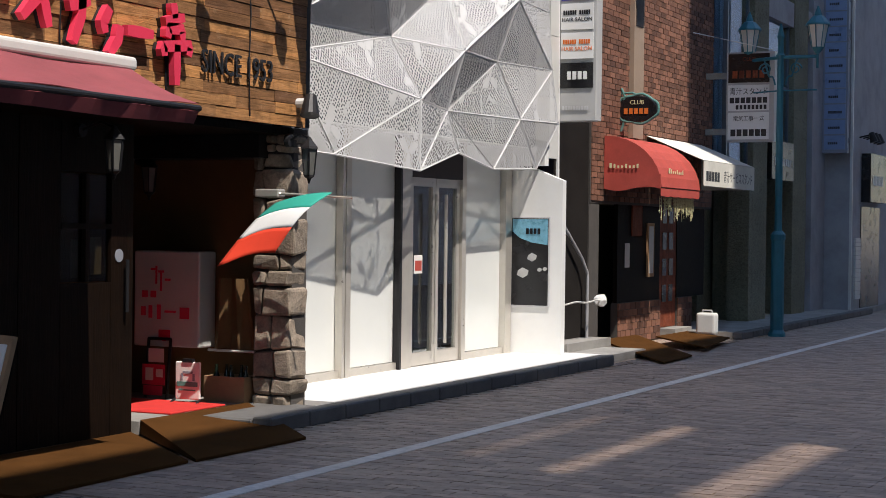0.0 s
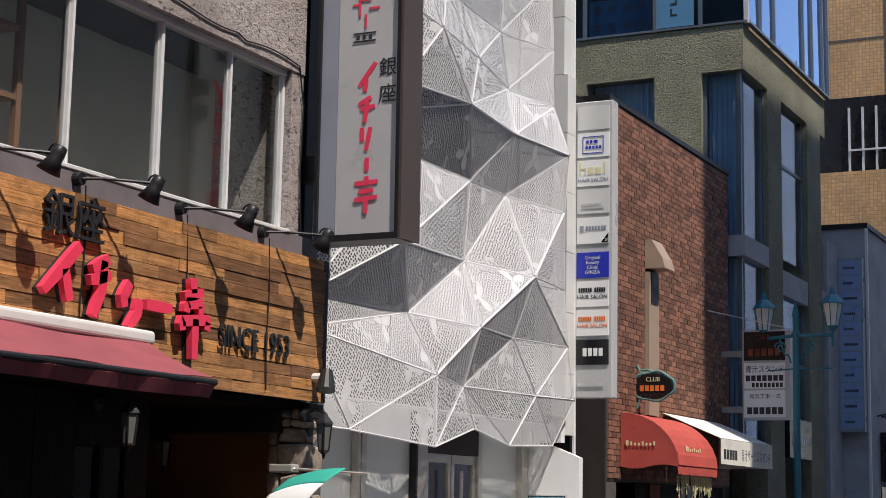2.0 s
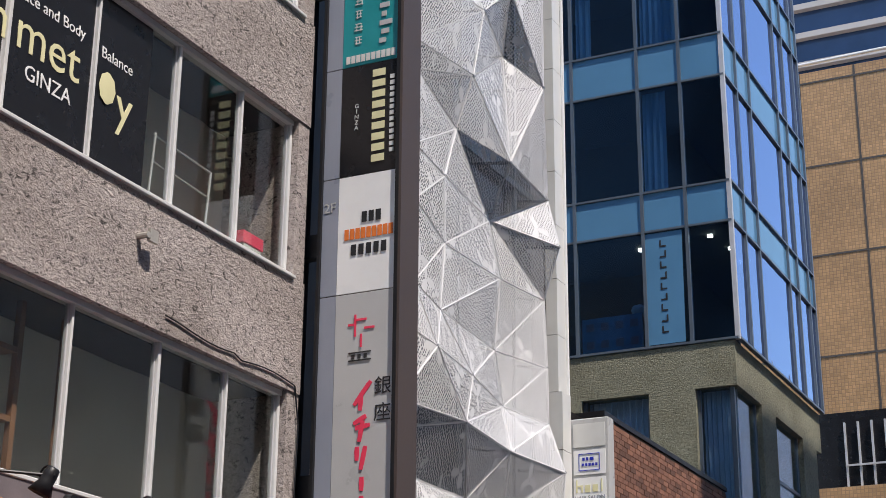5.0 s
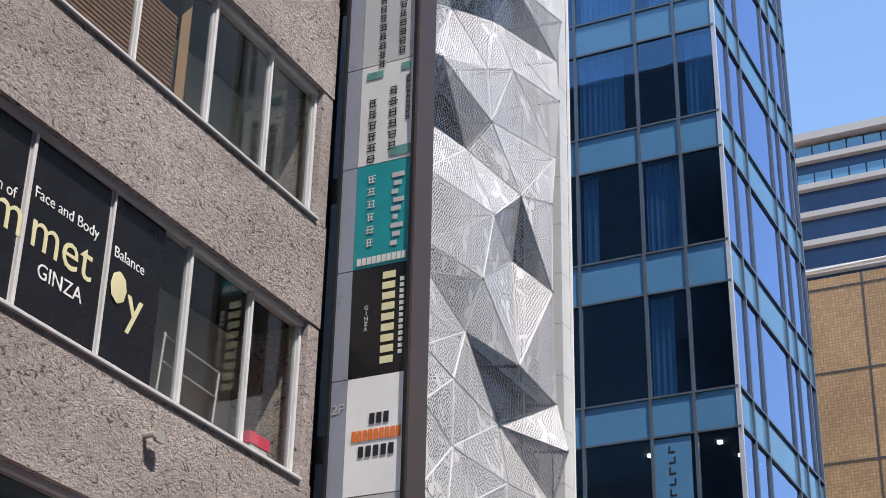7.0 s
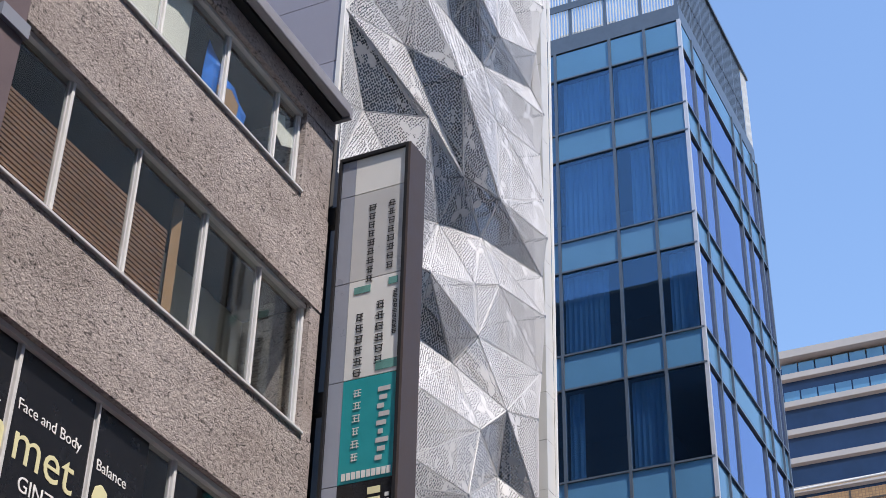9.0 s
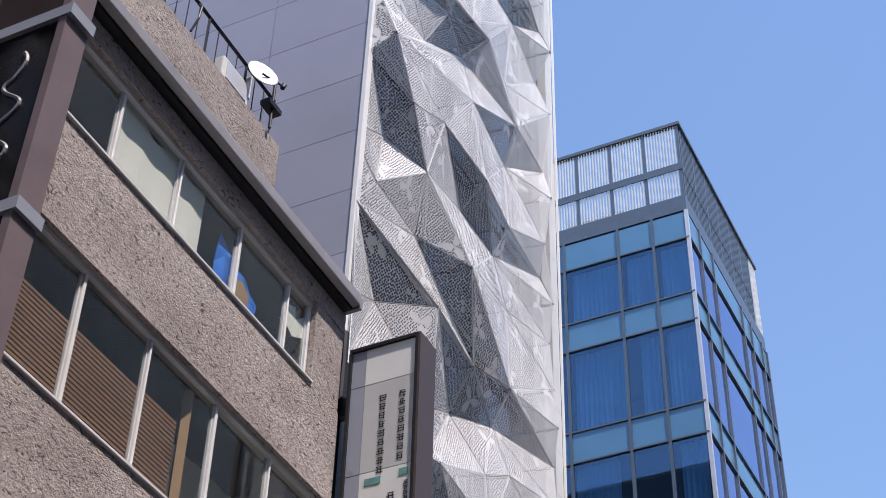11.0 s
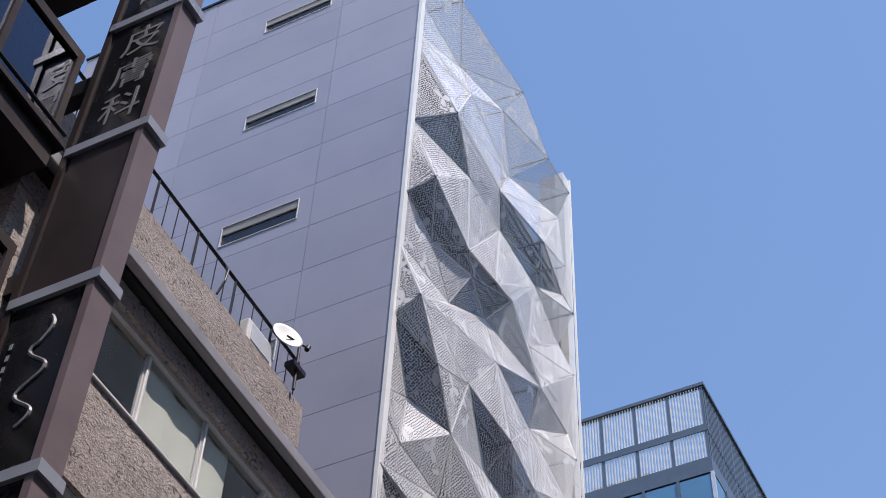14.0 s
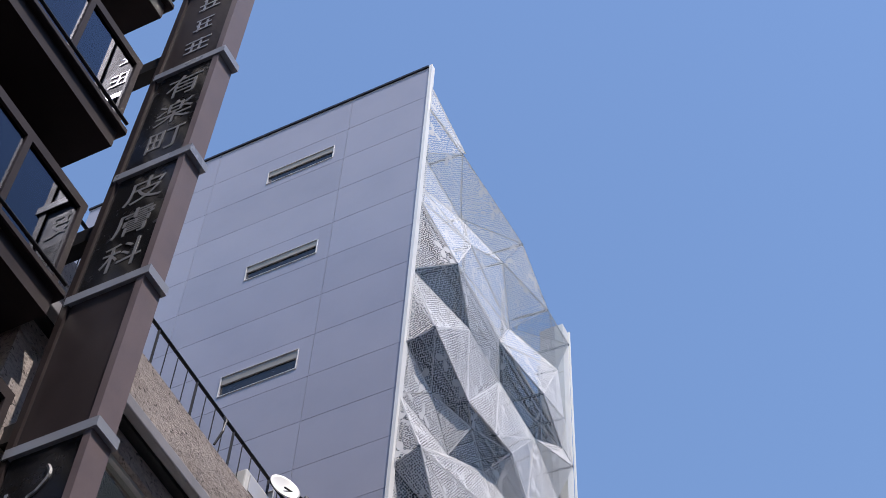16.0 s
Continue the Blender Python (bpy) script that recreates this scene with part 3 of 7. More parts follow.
wins = [window_band(3.862, 5.268, 11.735, 0), window_band(6.282, 7.798, 11.735, 1), window_band(8.842, 10.278, 11.735, 2), window_band(11.382, 12.418, 11.355, 3)]

# things seen behind and on the panes
for a, b in ((6.39, 6.96), (7.03, 7.93), (8.01, 8.90), (8.97, 9.62)):
    part("film", boxes((-7.404, -7.401, a, b, 6.335, 7.745)), M_FILM, wins[1], "black window film")
sign_film = thing("window_lettering", "cream words on black film across the window panes", "lettering", (-7.4, 8.5, 6.4))
writing(sign_film, "Face and Body", M_WHITE, (-7.398, 8.42, 7.31), 0.13, FACING_STREET)
writing(sign_film, "Balance", M_WHITE, (-7.398, 9.20, 7.27), 0.13, FACING_STREET)
writing(sign_film, "GINZA", M_WHITE, (-7.398, 8.44, 6.74), 0.17, FACING_STREET)
writing(sign_film, "met", M_CREAM, (-7.398, 8.41, 7.03), 0.46, FACING_STREET)
writing(sign_film, "y", M_CREAM, (-7.398, 9.33, 6.93), 0.46, FACING_STREET)
writing(sign_film, "m", M_CREAM, (-7.398, 7.80, 7.03), 0.46, FACING_STREET)
writing(sign_film, "n of", M_WHITE, (-7.398, 7.75, 7.19), 0.13, FACING_STREET)
ball = lathe((-7.392, 9.10, 7.0), [(0.02, -0.13), (0.10, -0.09), (0.13, 0), (0.10, 0.09), (0.02, 0.13)], 14)
bmesh.ops.scale(ball, vec=(0.03, 0.8, 1), space=Matrix.Translation((7.392, -9.10, 0)), verts=ball.verts)
part("emblem", ball, M_CREAM, sign_film)

blind = thing("window_blind", "brown slatted blind lowered half-way behind the glass", "blind", (-7.5, 8.2, 8.9))
for k in range(19):
    z = 8.90 + k * 0.045
    part("slat", boxes((-7.455, -7.435, 6.4, 8.92, z, z + 0.028)), M_SLAT, blind)
blind2 = thing("window_blind", "brown slatted blind hanging beside a wooden post", "blind", (-7.5, 9.2, 8.9))
for k in range(19):
    z = 8.92 + k * 0.045
    part("slat", boxes((-7.455, -7.435, 8.97, 9.5, z, z + 0.028)), M_SLAT, blind2)
post = thing("wooden_post", "pale timber post leaning inside the window", "post", (-7.55, 9.6, 8.84))
part("timber", rods(((-7.5, 9.70, 8.85), (-7.5, 9.69, 10.22), 0.06, 0.06, 4)), M_CARD, post)
tarp = thing("tarpaulin", "crumpled blue tarpaulin against the window", "tarpaulin", (-7.5, 9.9, 11.4))
part("cloth", sheet([[(-7.45 - 0.02 * math.sin(3 * u + v), 9.72 + 0.76 * u / 6, 11.42 + (0.72 - 0.06 * u) * v / 4 + 0.03 * math.sin(2 * u)) for u in range(7)] for v in range(5)]), M_TARP, tarp)
carton = thing("paper_bag", "brown paper bag beside blue tarpaulin on the sill", "bag", (-7.5, 10.2, 11.4))
part("bag", prism([(-7.425, 9.95, 11.57), (-7.425, 10.28, 11.55), (-7.425, 10.3, 11.76), (-7.425, 10.16, 11.84), (-7.425, 9.93, 11.74)], (-0.012, 0, 0)), M_CARD, carton)
note = thing("paper_note", "torn white paper stuck to the inside of the pane", "paper", (-7.42, 10.8, 11.7))
part("sheet", prism([(-7.419, 10.96, 11.92), (-7.419, 11.11, 11.84), (-7.419, 11.31, 11.95), (-7.419, 11.31, 12.23), (-7.419, 11.15, 12.08), (-7.419, 11.12, 12.22), (-7.419, 10.94, 12.15)], (-0.003, 0, 0)), M_PAPER, note)
drape = thing("roller_shade", "white half-drawn roller shade behind the upper panes", "shade", (-7.5, 8.5, 11.5))
part("cloth", sheet([[(-7.44 - 0.008 * math.sin(u * 1.7), 8.05 + 1.36 * u / 12, 11.50 + (0.85 + 0.05 * math.sin(u * 1.1)) * v / 3) for u in range(13)] for v in range(4)]), M_PAPER, drape)
redbox = thing("red_box", "small red box on white cartons on the sill", "box", (-7.55, 11.3, 6.33))
part("carton", soft_box((-7.62, -7.48, 11.2, 11.48, 6.33, 6.47), 0.006, 1), M_OFFWHITE, redbox)
part("lid", soft_box((-7.64, -7.47, 11.18, 11.5, 6.472, 6.58), 0.006, 1), M_RED, redbox)
rack = thing("drying_rack", "folded white wire rack behind the window", "rack", (-7.6, 10.3, 6.33))
for k, (y, z) in enumerate(((9.95, 7.0), (10.75, 6.95))):
    part("post", rods(((-7.55, y - 0.05, 6.33), (-7.55, y, z), 0.012)), M_ALU, rack)
for z in (6.75, 6.98):
    part("rail", rods(((-7.55, 9.93, z), (-7.55, 10.76, z - 0.03), 0.008)), M_ALU, rack)
ladder = thing("shelf_unit", "dark brown open shelves inside the window", "shelf", (-7.8, 8.4, 3.87))
for y in (7.9, 8.75, 9.25):
    part("upright", boxes((-7.75, -7.7, y, y + 0.05, 3.87, 5.26)), M_SLAT, ladder)
for z in (4.35, 4.85):
    part("board", boxes((-7.95, -7.7, 7.955, 8.745, z, z + 0.04)), M_SLAT, ladder)

# plain partitions added behind the panes to give them a grey-green tone
for z0, z1, a, b in ((3.88, 5.25, 6.6, 11.73), (6.30, 7.78, 9.2, 11.73), (8.86, 10.26, 9.9, 11.73)):
    n = 40
    sc = thing("room_screen", "grey-green plain partition inside the window", "screen", (-8.1, a, z0), "room screens")
    part("cloth", sheet([[(-8.1 - 0.01 * math.sin(u * 0.9), a + (b - a) * u / n, z0 + (z1 - z0) * v) for u in range(n + 1)] for v in range(2)]), M_SCREENCLOTH, sc)

# cable along the render, outlet stub
cable = thing("cable", "loose black cable clipped along the roughcast", "cable", (FX, 11, 5.4))
part("wire", tube([(FX + 0.012, y, 5.33 + 0.03 * math.sin(y * 4) + (0.05 if y < 10.9 else 0)) for y in np.arange(9.9, 11.9, 0.12)] + [(FX + 0.012, 11.9, 5.0), (FX + 0.012, 11.88, 4.4), (FX + 0.012, 11.92, 3.9)], 0.007, 6), M_BLACK, cable)
stub = thing("vent_stub", "small rusted outlet bracket on the roughcast", "bracket", (FX, 9.5, 5.9))
part("stub", rods(((FX, 9.5, 5.92), (FX + 0.1, 9.5, 5.92), 0.025)), M_STEEL, stub)
part("plate", boxes((FX + 0.07, FX + 0.10, 9.52, 9.62, 5.88, 5.98)), M_STEEL, stub)

# roof railing, aerial dish, outdoor unit
rail = thing("roof_railing", "black iron railing on the parapet", "railing", (-7.95, 9.4, 14.76))
part("top_rail", rods(((-7.95, 6.4, 15.42), (-7.95, 11.02, 15.38), 0.022)), M_BLACK, rail)
for k in range(24):
    y = 6.5 + k * 0.195
    part("baluster", rods(((-7.95, y, 14.76), (-7.95, y, 15.4), 0.007 if k % 4 else 0.016, None, 6)), M_BLACK, rail)
part("brace", tube([(-7.95, 9.4, 15.4), (-7.86, 9.35, 15.25), (-7.84, 9.3, 15.0), (-7.9, 9.28, 14.8)], 0.014), M_BLACK, rail)
dish = thing("satellite_dish", "white satellite dish on a pole at the railing", "satellite dish", (-7.85, 10.8, 14.76))
part("pole", rods(((-7.85, 10.85, 14.76), (-7.85, 10.85, 15.5), 0.02)), M_BLACK, dish)
bowl = lathe((0, 0, 0), [(0.02, -0.05), (0.10, -0.04), (0.17, -0.012), (0.20, 0.012), (0.17, 0.004), (0.085, -0.022), (0.02, -0.03)], 20)
bmesh.ops.transform(bowl, matrix=Matrix.Translation((-7.80, 10.52, 15.30)) @ Vector((0.85, -0.47, 0.22)).to_track_quat("Z", "Y").to_matrix().to_4x4(), verts=bowl.verts)
part("reflector", bowl, M_WHITE, dish, smooth=True)
part("arm", rods(((-7.80, 10.52, 15.30), (-7.72, 10.82, 15.35), 0.012)), M_BLACK, dish)
part("feed", rods(((-7.72, 10.82, 15.32), (-7.72, 10.85, 15.40), 0.03)), M_BLACK, dish)
part("clamp", boxes((-7.93, -7.8, 10.72, 10.98, 15.05, 15.12)), M_BLACK, dish)
unit = thing("outdoor_unit", "white outdoor cooling unit behind the parapet", "cooling unit", (-8.0, 10.3, 14.76))
part("casing", soft_box((-8.12, -7.93, 9.95, 10.5, 14.76, 15.12), 0.02), M_OFFWHITE, unit)
part("cover", boxes((-7.928, -7.915, 10.02, 10.43, 14.82, 15.06)), M_ALU, unit)
pipe = thing("drain_pipe", "black drain pipe between the two buildings", "pipe", (-7.45, 12.2, 0))
part("pipe", rods(((-7.42, 12.12, 2.4), (-7.42, 12.12, 12.6), 0.055)), M_BLACK, pipe)
# black block in the gap, in place of the shade between the buildings
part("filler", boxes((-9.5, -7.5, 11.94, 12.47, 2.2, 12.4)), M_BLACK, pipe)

# ---- fascia of planks, letters and lamps ----
fascia = thing("wooden_fascia", "weathered brown plank fascia above the restaurant entrance", "fascia", (-7.3, 9, 2.46))
part("backing", boxes((-7.298, -7.232, 5.9, 12.19, 2.47, 3.675)), M_BLACK, fascia)
part("edge_trim", boxes((-7.30, -7.195, 12.193, 12.26, 2.46, 3.68)), M_BLACK, fascia)
random.seed(4)
PLANK = {}
for r in range(13):
    z = 2.46 + r * 0.0935
    y = 5.9 - random.random() * 0.4
    while y < 12.19:
        ln = random.choice((0.45, 0.6, 0.8, 1.05))
        a, b = max(y, 5.9), min(y + ln, 12.19)
        if b - a > 0.06:
            d = random.choice((0.0, 0.006, 0.012))
            part("plank", boxes((-7.23, -7.195 + d, a + 0.0015, b - 0.0015, z + 0.002, z + 0.091)), M_WOOD, fascia)
        y += ln
LETTERS = (
    [[(8.80, 3.30), (8.62, 3.12), (8.44, 2.95)], [(8.65, 3.12), (8.71, 2.91)]],
    [[(9.11, 3.25), (8.94, 3.16)], [(8.92, 3.08), (9.14, 3.14)], [(9.06, 3.23), (9.05, 3.03), (8.97, 2.84)]],
    [[(9.36, 3.12), (9.29, 3.01), (9.31, 2.94)], [(9.48, 3.01), (9.46, 2.91), (9.36, 2.80)]],
    [[(9.56, 2.99), (9.87, 2.99)]],
    [[(10.12, 3.25), (10.14, 3.14)], [(10.02, 3.10), (10.26, 3.16)], [(10.05, 2.99), (10.06, 3.06), (10.23, 3.07), (10.24, 2.99)], [(10.01, 2.85), (10.0, 2.92), (10.34, 2.96), (10.32, 2.88)], [(10.17, 2.95), (10.17, 2.65)]],
)
for strokes in LETTERS:
    sign = thing("sign_shape", "raised red brush-stroke sign shape on the planks", "sign", (-7.15, strokes[0][0][0], strokes[0][0][1]), "sign shapes")
    for s in strokes:
        bm = bmesh.new()
        stroke(bm, s, 0.085, 0.05, -7.15)
        part("stroke", bm, M_RED, sign)
        bm = bmesh.new()
        stroke(bm, s, 0.07, 0.036, -7.186)
        part("spacer", bm, M_INK, sign)
town = thing("sign_letters", "raised black characters on the plank fascia", "sign", (-7.17, 8.8, 3.5))
for ch, y in (("銀", 8.62), ("座", 8.95)):
    for d in (0.0, 0.012, 0.024):
        writing(town, ch, M_INK, (-7.17 + d, y, 3.47), 0.33, FACING_STREET, "character")
since = thing("sign_letters", "raised black year lettering on the plank fascia", "sign", (-7.17, 11.1, 2.85))
for d in (0.0, 0.012):
    writing(since, "SINCE 1953", M_INK, (-7.175 + d, 11.1, 2.87), 0.255, FACING_STREET, "lettering", squeeze=0.82)


def spot_lamp(y, group="fascia lamps"):
    lamp = thing("spot_lamp", "black swan-arm spot lamp over the fascia", "lamp", (-7.25, y, 3.8), group)
    part("wall_plate", rods(((-7.28, y, 3.79), (-7.22, y, 3.79), 0.05, 0.045, 14)), M_BLACK, lamp)
    part("arm", tube([(-7.22, y, 3.79), (-7.10, y + 0.1, 3.80), (-6.88, y + 0.36, 3.80)], 0.011), M_BLACK, lamp)
    part("yoke", tube([(-6.88 + 0.06 * math.cos(a), y + 0.36, 3.79 + 0.07 * math.sin(a)) for a in np.linspace(0, math.pi, 7)], 0.007), M_BLACK, lamp)
    bm = lathe((0, 0, 0), [(0.03, 0.12), (0.045, 0.11), (0.05, 0.06), (0.05, 0.02), (0.085, -0.07), (0.078, -0.07), (0.04, 0.02)], 14)
    bmesh.ops.transform(bm, matrix=Matrix.Translation((-6.89, y + 0.36, 3.74)) @ Euler((radians(-12), radians(22), 0)).to_matrix().to_4x4(), verts=bm.verts)
    part("shade", bm, M_BLACK, lamp, smooth=True)
    part("cord", tube([(-7.19, y, 3.74), (-7.178, y + 0.01, 3.3), (-7.178, y - 0.01, 2.9), (-7.178, y + 0.01, 2.5)], 0.006, 5), M_BLACK, lamp)
    return lamp


for y in (7.85, 8.92, 10.13, 11.28):
    spot_lamp(y)
side_spot = thing("wall_spot", "small grey spot lamp at the fascia's end", "lamp", (-7.2, 12.1, 2.6))
part("knuckle", rods(((-7.19, 12.05, 2.66), (-7.1, 12.05, 2.66), 0.04)), M_OFFWHITE, side_spot)
part("head", rods(((-7.06, 12.05, 2.72), (-7.04, 12.0, 2.55), 0.05, 0.085, 14)), M_BLACK, side_spot)

# awning over the entrance
awn = thing("awning", "wine-red fabric awning half rolled out above the entrance", "awning", (-6.9, 7.5, 2.4))
part("cassette", soft_box((-7.19, -7.05, 5.9, 9.62, 2.70, 2.80), 0.03, 3), M_OFFWHITE, awn, "white awning cassette")
part("cloth", sheet([[(-7.08 + 0.8 * v / 5, 5.9 + (3.66 - 0.32 * v / 5) * u / 16, 2.70 - 0.29 * v / 5 - 0.025 * math.sin(math.pi * v / 5) + 0.012 * math.sin(u * 0.9)) for u in range(17)] for v in range(6)]), M_AWNWINE, awn)
part("front_rail", rods(((-6.28, 5.9, 2.395), (-6.28, 9.25, 2.395), 0.022)), M_BLACK, awn)
part("valance", sheet([[(-6.275 - 0.02 * v + 0.01 * math.sin(u * 1.7), 5.9 + 3.33 * u / 24, 2.375 - (0.085 + 0.006 * math.sin(u * 0.45)) * v / 2) for u in range(25)] for v in range(3)]), M_AWNWINE, awn)
part("arm", rods(((-7.2, 9.2, 2.45), (-6.3, 9.15, 2.38), 0.018)), M_BLACK, awn)

# ---- recessed entrance ----
porch = thing("entrance_recess", "dark recessed restaurant entrance with ochre plaster walls", "entrance", (-9, 10.5, 0), kind="structure")
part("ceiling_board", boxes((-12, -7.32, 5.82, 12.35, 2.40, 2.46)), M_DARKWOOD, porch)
part("side_wall", boxes((-12, -7.72, 12.30, 12.46, 0, 2.39)), M_TANWALL, porch, "ochre plaster side wall")
part("floor_slab", boxes((-12, -7.62, 10.45, 12.3, 0, 0.10)), M_CONC, porch)
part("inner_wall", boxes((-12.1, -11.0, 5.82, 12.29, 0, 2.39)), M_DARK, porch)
door = thing("entrance_door", "dark wooden entrance front with small panes", "door", (-7.65, 8.5, 0))
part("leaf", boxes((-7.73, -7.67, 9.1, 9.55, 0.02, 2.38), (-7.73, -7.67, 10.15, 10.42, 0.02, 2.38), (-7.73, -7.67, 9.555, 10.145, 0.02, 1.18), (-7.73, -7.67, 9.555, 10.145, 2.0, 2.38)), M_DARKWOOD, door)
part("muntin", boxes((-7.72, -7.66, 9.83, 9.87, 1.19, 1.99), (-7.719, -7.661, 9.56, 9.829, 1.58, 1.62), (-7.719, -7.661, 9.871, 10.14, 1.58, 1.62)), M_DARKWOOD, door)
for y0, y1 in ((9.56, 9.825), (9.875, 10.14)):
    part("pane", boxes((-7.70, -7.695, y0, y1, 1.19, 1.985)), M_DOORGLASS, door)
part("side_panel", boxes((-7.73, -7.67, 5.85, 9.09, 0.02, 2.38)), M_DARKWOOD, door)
part("handle", rods(((-7.63, 10.3, 0.95), (-7.63, 10.3, 1.35), 0.015)), M_BLACK, door)
part("sticker", rods(((-7.668, 10.24, 1.38), (-7.662, 10.24, 1.38), 0.05, 0.05, 20)), M_SIGNBLUE, door)
menu = thing("menu_sheet", "white menu sheets taped inside the door pane", "menu", (-7.69, 9.95, 1.2))
part("sheet", boxes((-7.712, -7.709, 9.95, 10.08, 1.24, 1.52)), M_PAPER, menu)
part("sheet", boxes((-7.712, -7.709, 9.72, 9.80, 1.22, 1.5)), M_PAPER, menu)
lit = thing("sign_box", "upright pale sign box with faded red print beside the entrance", "sign", (-8.5, 12.1, 0.5))
part("case", soft_box((-8.83, -8.14, 12.02, 12.28, 0.55, 1.39), 0.015), M_OFFWHITE, lit)
bars(lit, M_RED, FACING_CAMERA, (-8.8, 12.018, 0.6), [(0.05, 0.10, 0.22, 0.3), (0.13, 0.17, 0.2, 0.31), (0.22, 0.26, 0.19, 0.32), (0.3, 0.42, 0.25, 0.27), (0.46, 0.56, 0.2, 0.3), (0.06, 0.12, 0.38, 0.44), (0.15, 0.21, 0.38, 0.44), (0.24, 0.36, 0.03, 0.1), (0.28, 0.32, 0.0, 0.03)])
bars(lit, M_RED, FACING_CAMERA, (-8.6, 12.018, 1.1), [(0.0, 0.02, 0.0, 0.16), (0.03, 0.09, 0.1, 0.12), (0.05, 0.07, -0.06, 0.1), (0.10, 0.16, 0.03, 0.05), (-0.05, 0.0, 0.12, 0.14)], "emblem")
stand = thing("notice_stand", "black stand with red and white notice cards", "notice stand", (-8.7, 11.9, 0.1))
part("frame", tube([(-8.85, 11.95, 0.1), (-8.85, 12.0, 0.62), (-8.62, 12.0, 0.62), (-8.62, 11.95, 0.1)], 0.014), M_BLACK, stand)
part("card", boxes((-8.87, -8.63, 11.93, 11.936, 0.22, 0.40)), M_RED, stand, "red notice card")
part("card", boxes((-8.80, -8.64, 11.925, 11.931, 0.42, 0.54)), M_PAPER, stand)
part("card", boxes((-8.85, -8.65, 11.92, 11.926, 0.13, 0.215)), M_RED, stand)
bars(stand, M_PAPER, FACING_CAMERA, (-8.85, 11.928, 0.24), [(0.02, 0.1, 0.02, 0.13), (0.13, 0.2, 0.05, 0.12), (0.02, 0.18, -0.06, -0.045)])
stand.location.x += 0.2
poster = thing("notice_board", "small white notice board with a green band", "notice board", (-8.42, 11.7, 0.1))
part("board", soft_box((-8.55, -8.30, 11.70, 11.725, 0.14, 0.46), 0.01), M_PAPER, poster)
part("clip", boxes((-8.47, -8.37, 11.69, 11.73, 0.455, 0.485)), M_BLACK, poster)
bars(poster, M_GREEN, FACING_CAMERA, (-8.54, 11.698, 0.2), [(0.01, 0.22, 0.05, 0.09), (0.03, 0.2, 0.015, 0.025)])
bars(poster, M_SIGNBLUE, FACING_CAMERA, (-8.54, 11.698, 0.3), [(0.05, 0.07, 0.0, 0.06), (0.07, 0.17, 0.06, 0.08), (0.17, 0.19, 0.0, 0.06)])
part("leg", tube([(-8.55, 11.7, 0.14), (-8.56, 11.62, 0.10), (-8.29, 11.62, 0.10), (-8.30, 11.7, 0.14)], 0.01), M_BLACK, poster)
poster.location.x += 0.39
crate = thing("bottle_crate", "wooden crate holding dark wine bottles", "crate", (-7.85, 12.1, 0.1))
part("box", boxes((-8.07, -7.66, 12.0, 12.02, 0.10, 0.32), (-8.07, -7.66, 12.23, 12.25, 0.10, 0.32), (-8.07, -8.05, 12.021, 12.229, 0.10, 0.32), (-7.68, -7.66, 12.021, 12.229, 0.10, 0.32), (-8.049, -7.681, 12.021, 12.229, 0.10, 0.13)), M_CARD, crate)
for k in range(5):
    bt = thing("wine_bottle", "dark green wine bottle standing in the crate", "bottle", (-8.0 + k * 0.075, 12.12, 0.13), "bottles in the crate")
    part("glass", lathe((-8.0 + k * 0.075, 12.09 + 0.05 * (k % 2), 0.13), [(0.033, 0), (0.035, 0.02), (0.035, 0.17), (0.014, 0.23), (0.013, 0.28), (0.015, 0.285)], 12), M_BOTTLE, bt, smooth=True)
apron = thing("hanging_cloth", "crumpled tan canvas hung on a rod", "cloth", (-7.95, 12.2, 0.5))
part("cloth", sheet([[(-8.1 + (0.42 - 0.12 * v / 5) * u / 8 + 0.08 * v / 5, 12.2 - 0.03 * math.sin(u * 1.6) - 0.01 * v, 0.54 + 0.62 * v / 5) for u in range(9)] for v in range(6)]), M_TANWALL, apron)
part("rod", rods(((-8.14, 12.17, 0.53), (-7.66, 12.17, 0.53), 0.012)), M_OFFWHITE, apron)
carpet = thing("red_carpet", "bright red carpet strip at the threshold", "carpet", (-8.5, 11.2, 0.1))
part("mat", soft_box((-9.6, -7.68, 10.95, 11.75, 0.10, 0.118), 0.006, 1), M_REDMAT, carpet)
for k, (pts) in enumerate((((-7.68, 10.46), (-8.4, 11.5), (-7.62, 12.0), (-6.36, 10.84), (-6.38, 9.4)), ((-7.66, 10.40), (-6.40, 9.34), (-6.36, 7.6), (-7.6, 7.6)))):
    mat_ = thing("door_mat", "worn brown rubber-backed mat laid on the road", "mat", (pts[0][0], pts[0][1], 0), "mats at the entrance")
    if k == 0:
        rim = [(-7.62, 10.47, 0.10), (-7.62, 12.0, 0.10), (-6.36, 10.84, 0.012), (-6.38, 9.40, 0.012)]
    else:
        rim = [(x, y, 0.012) for x, y in pts]
    bm = bmesh.new()
    up = [bm.verts.new((x, y, z + 0.012)) for x, y, z in rim]
    dn = [bm.verts.new((x, y, 0.003)) for x, y, z in rim]
    bm.faces.new(up)
    for q in range(4):
        bm.faces.new((up[q], dn[q], dn[(q + 1) % 4], up[(q + 1) % 4]))
    bmesh.ops.recalc_face_normals(bm, faces=bm.faces)
    part("mat", bm, M_MAT, mat_)
board = thing("menu_easel", "wooden easel board with a paper menu at the roadside", "easel", (-6.35, 6.98, 0))
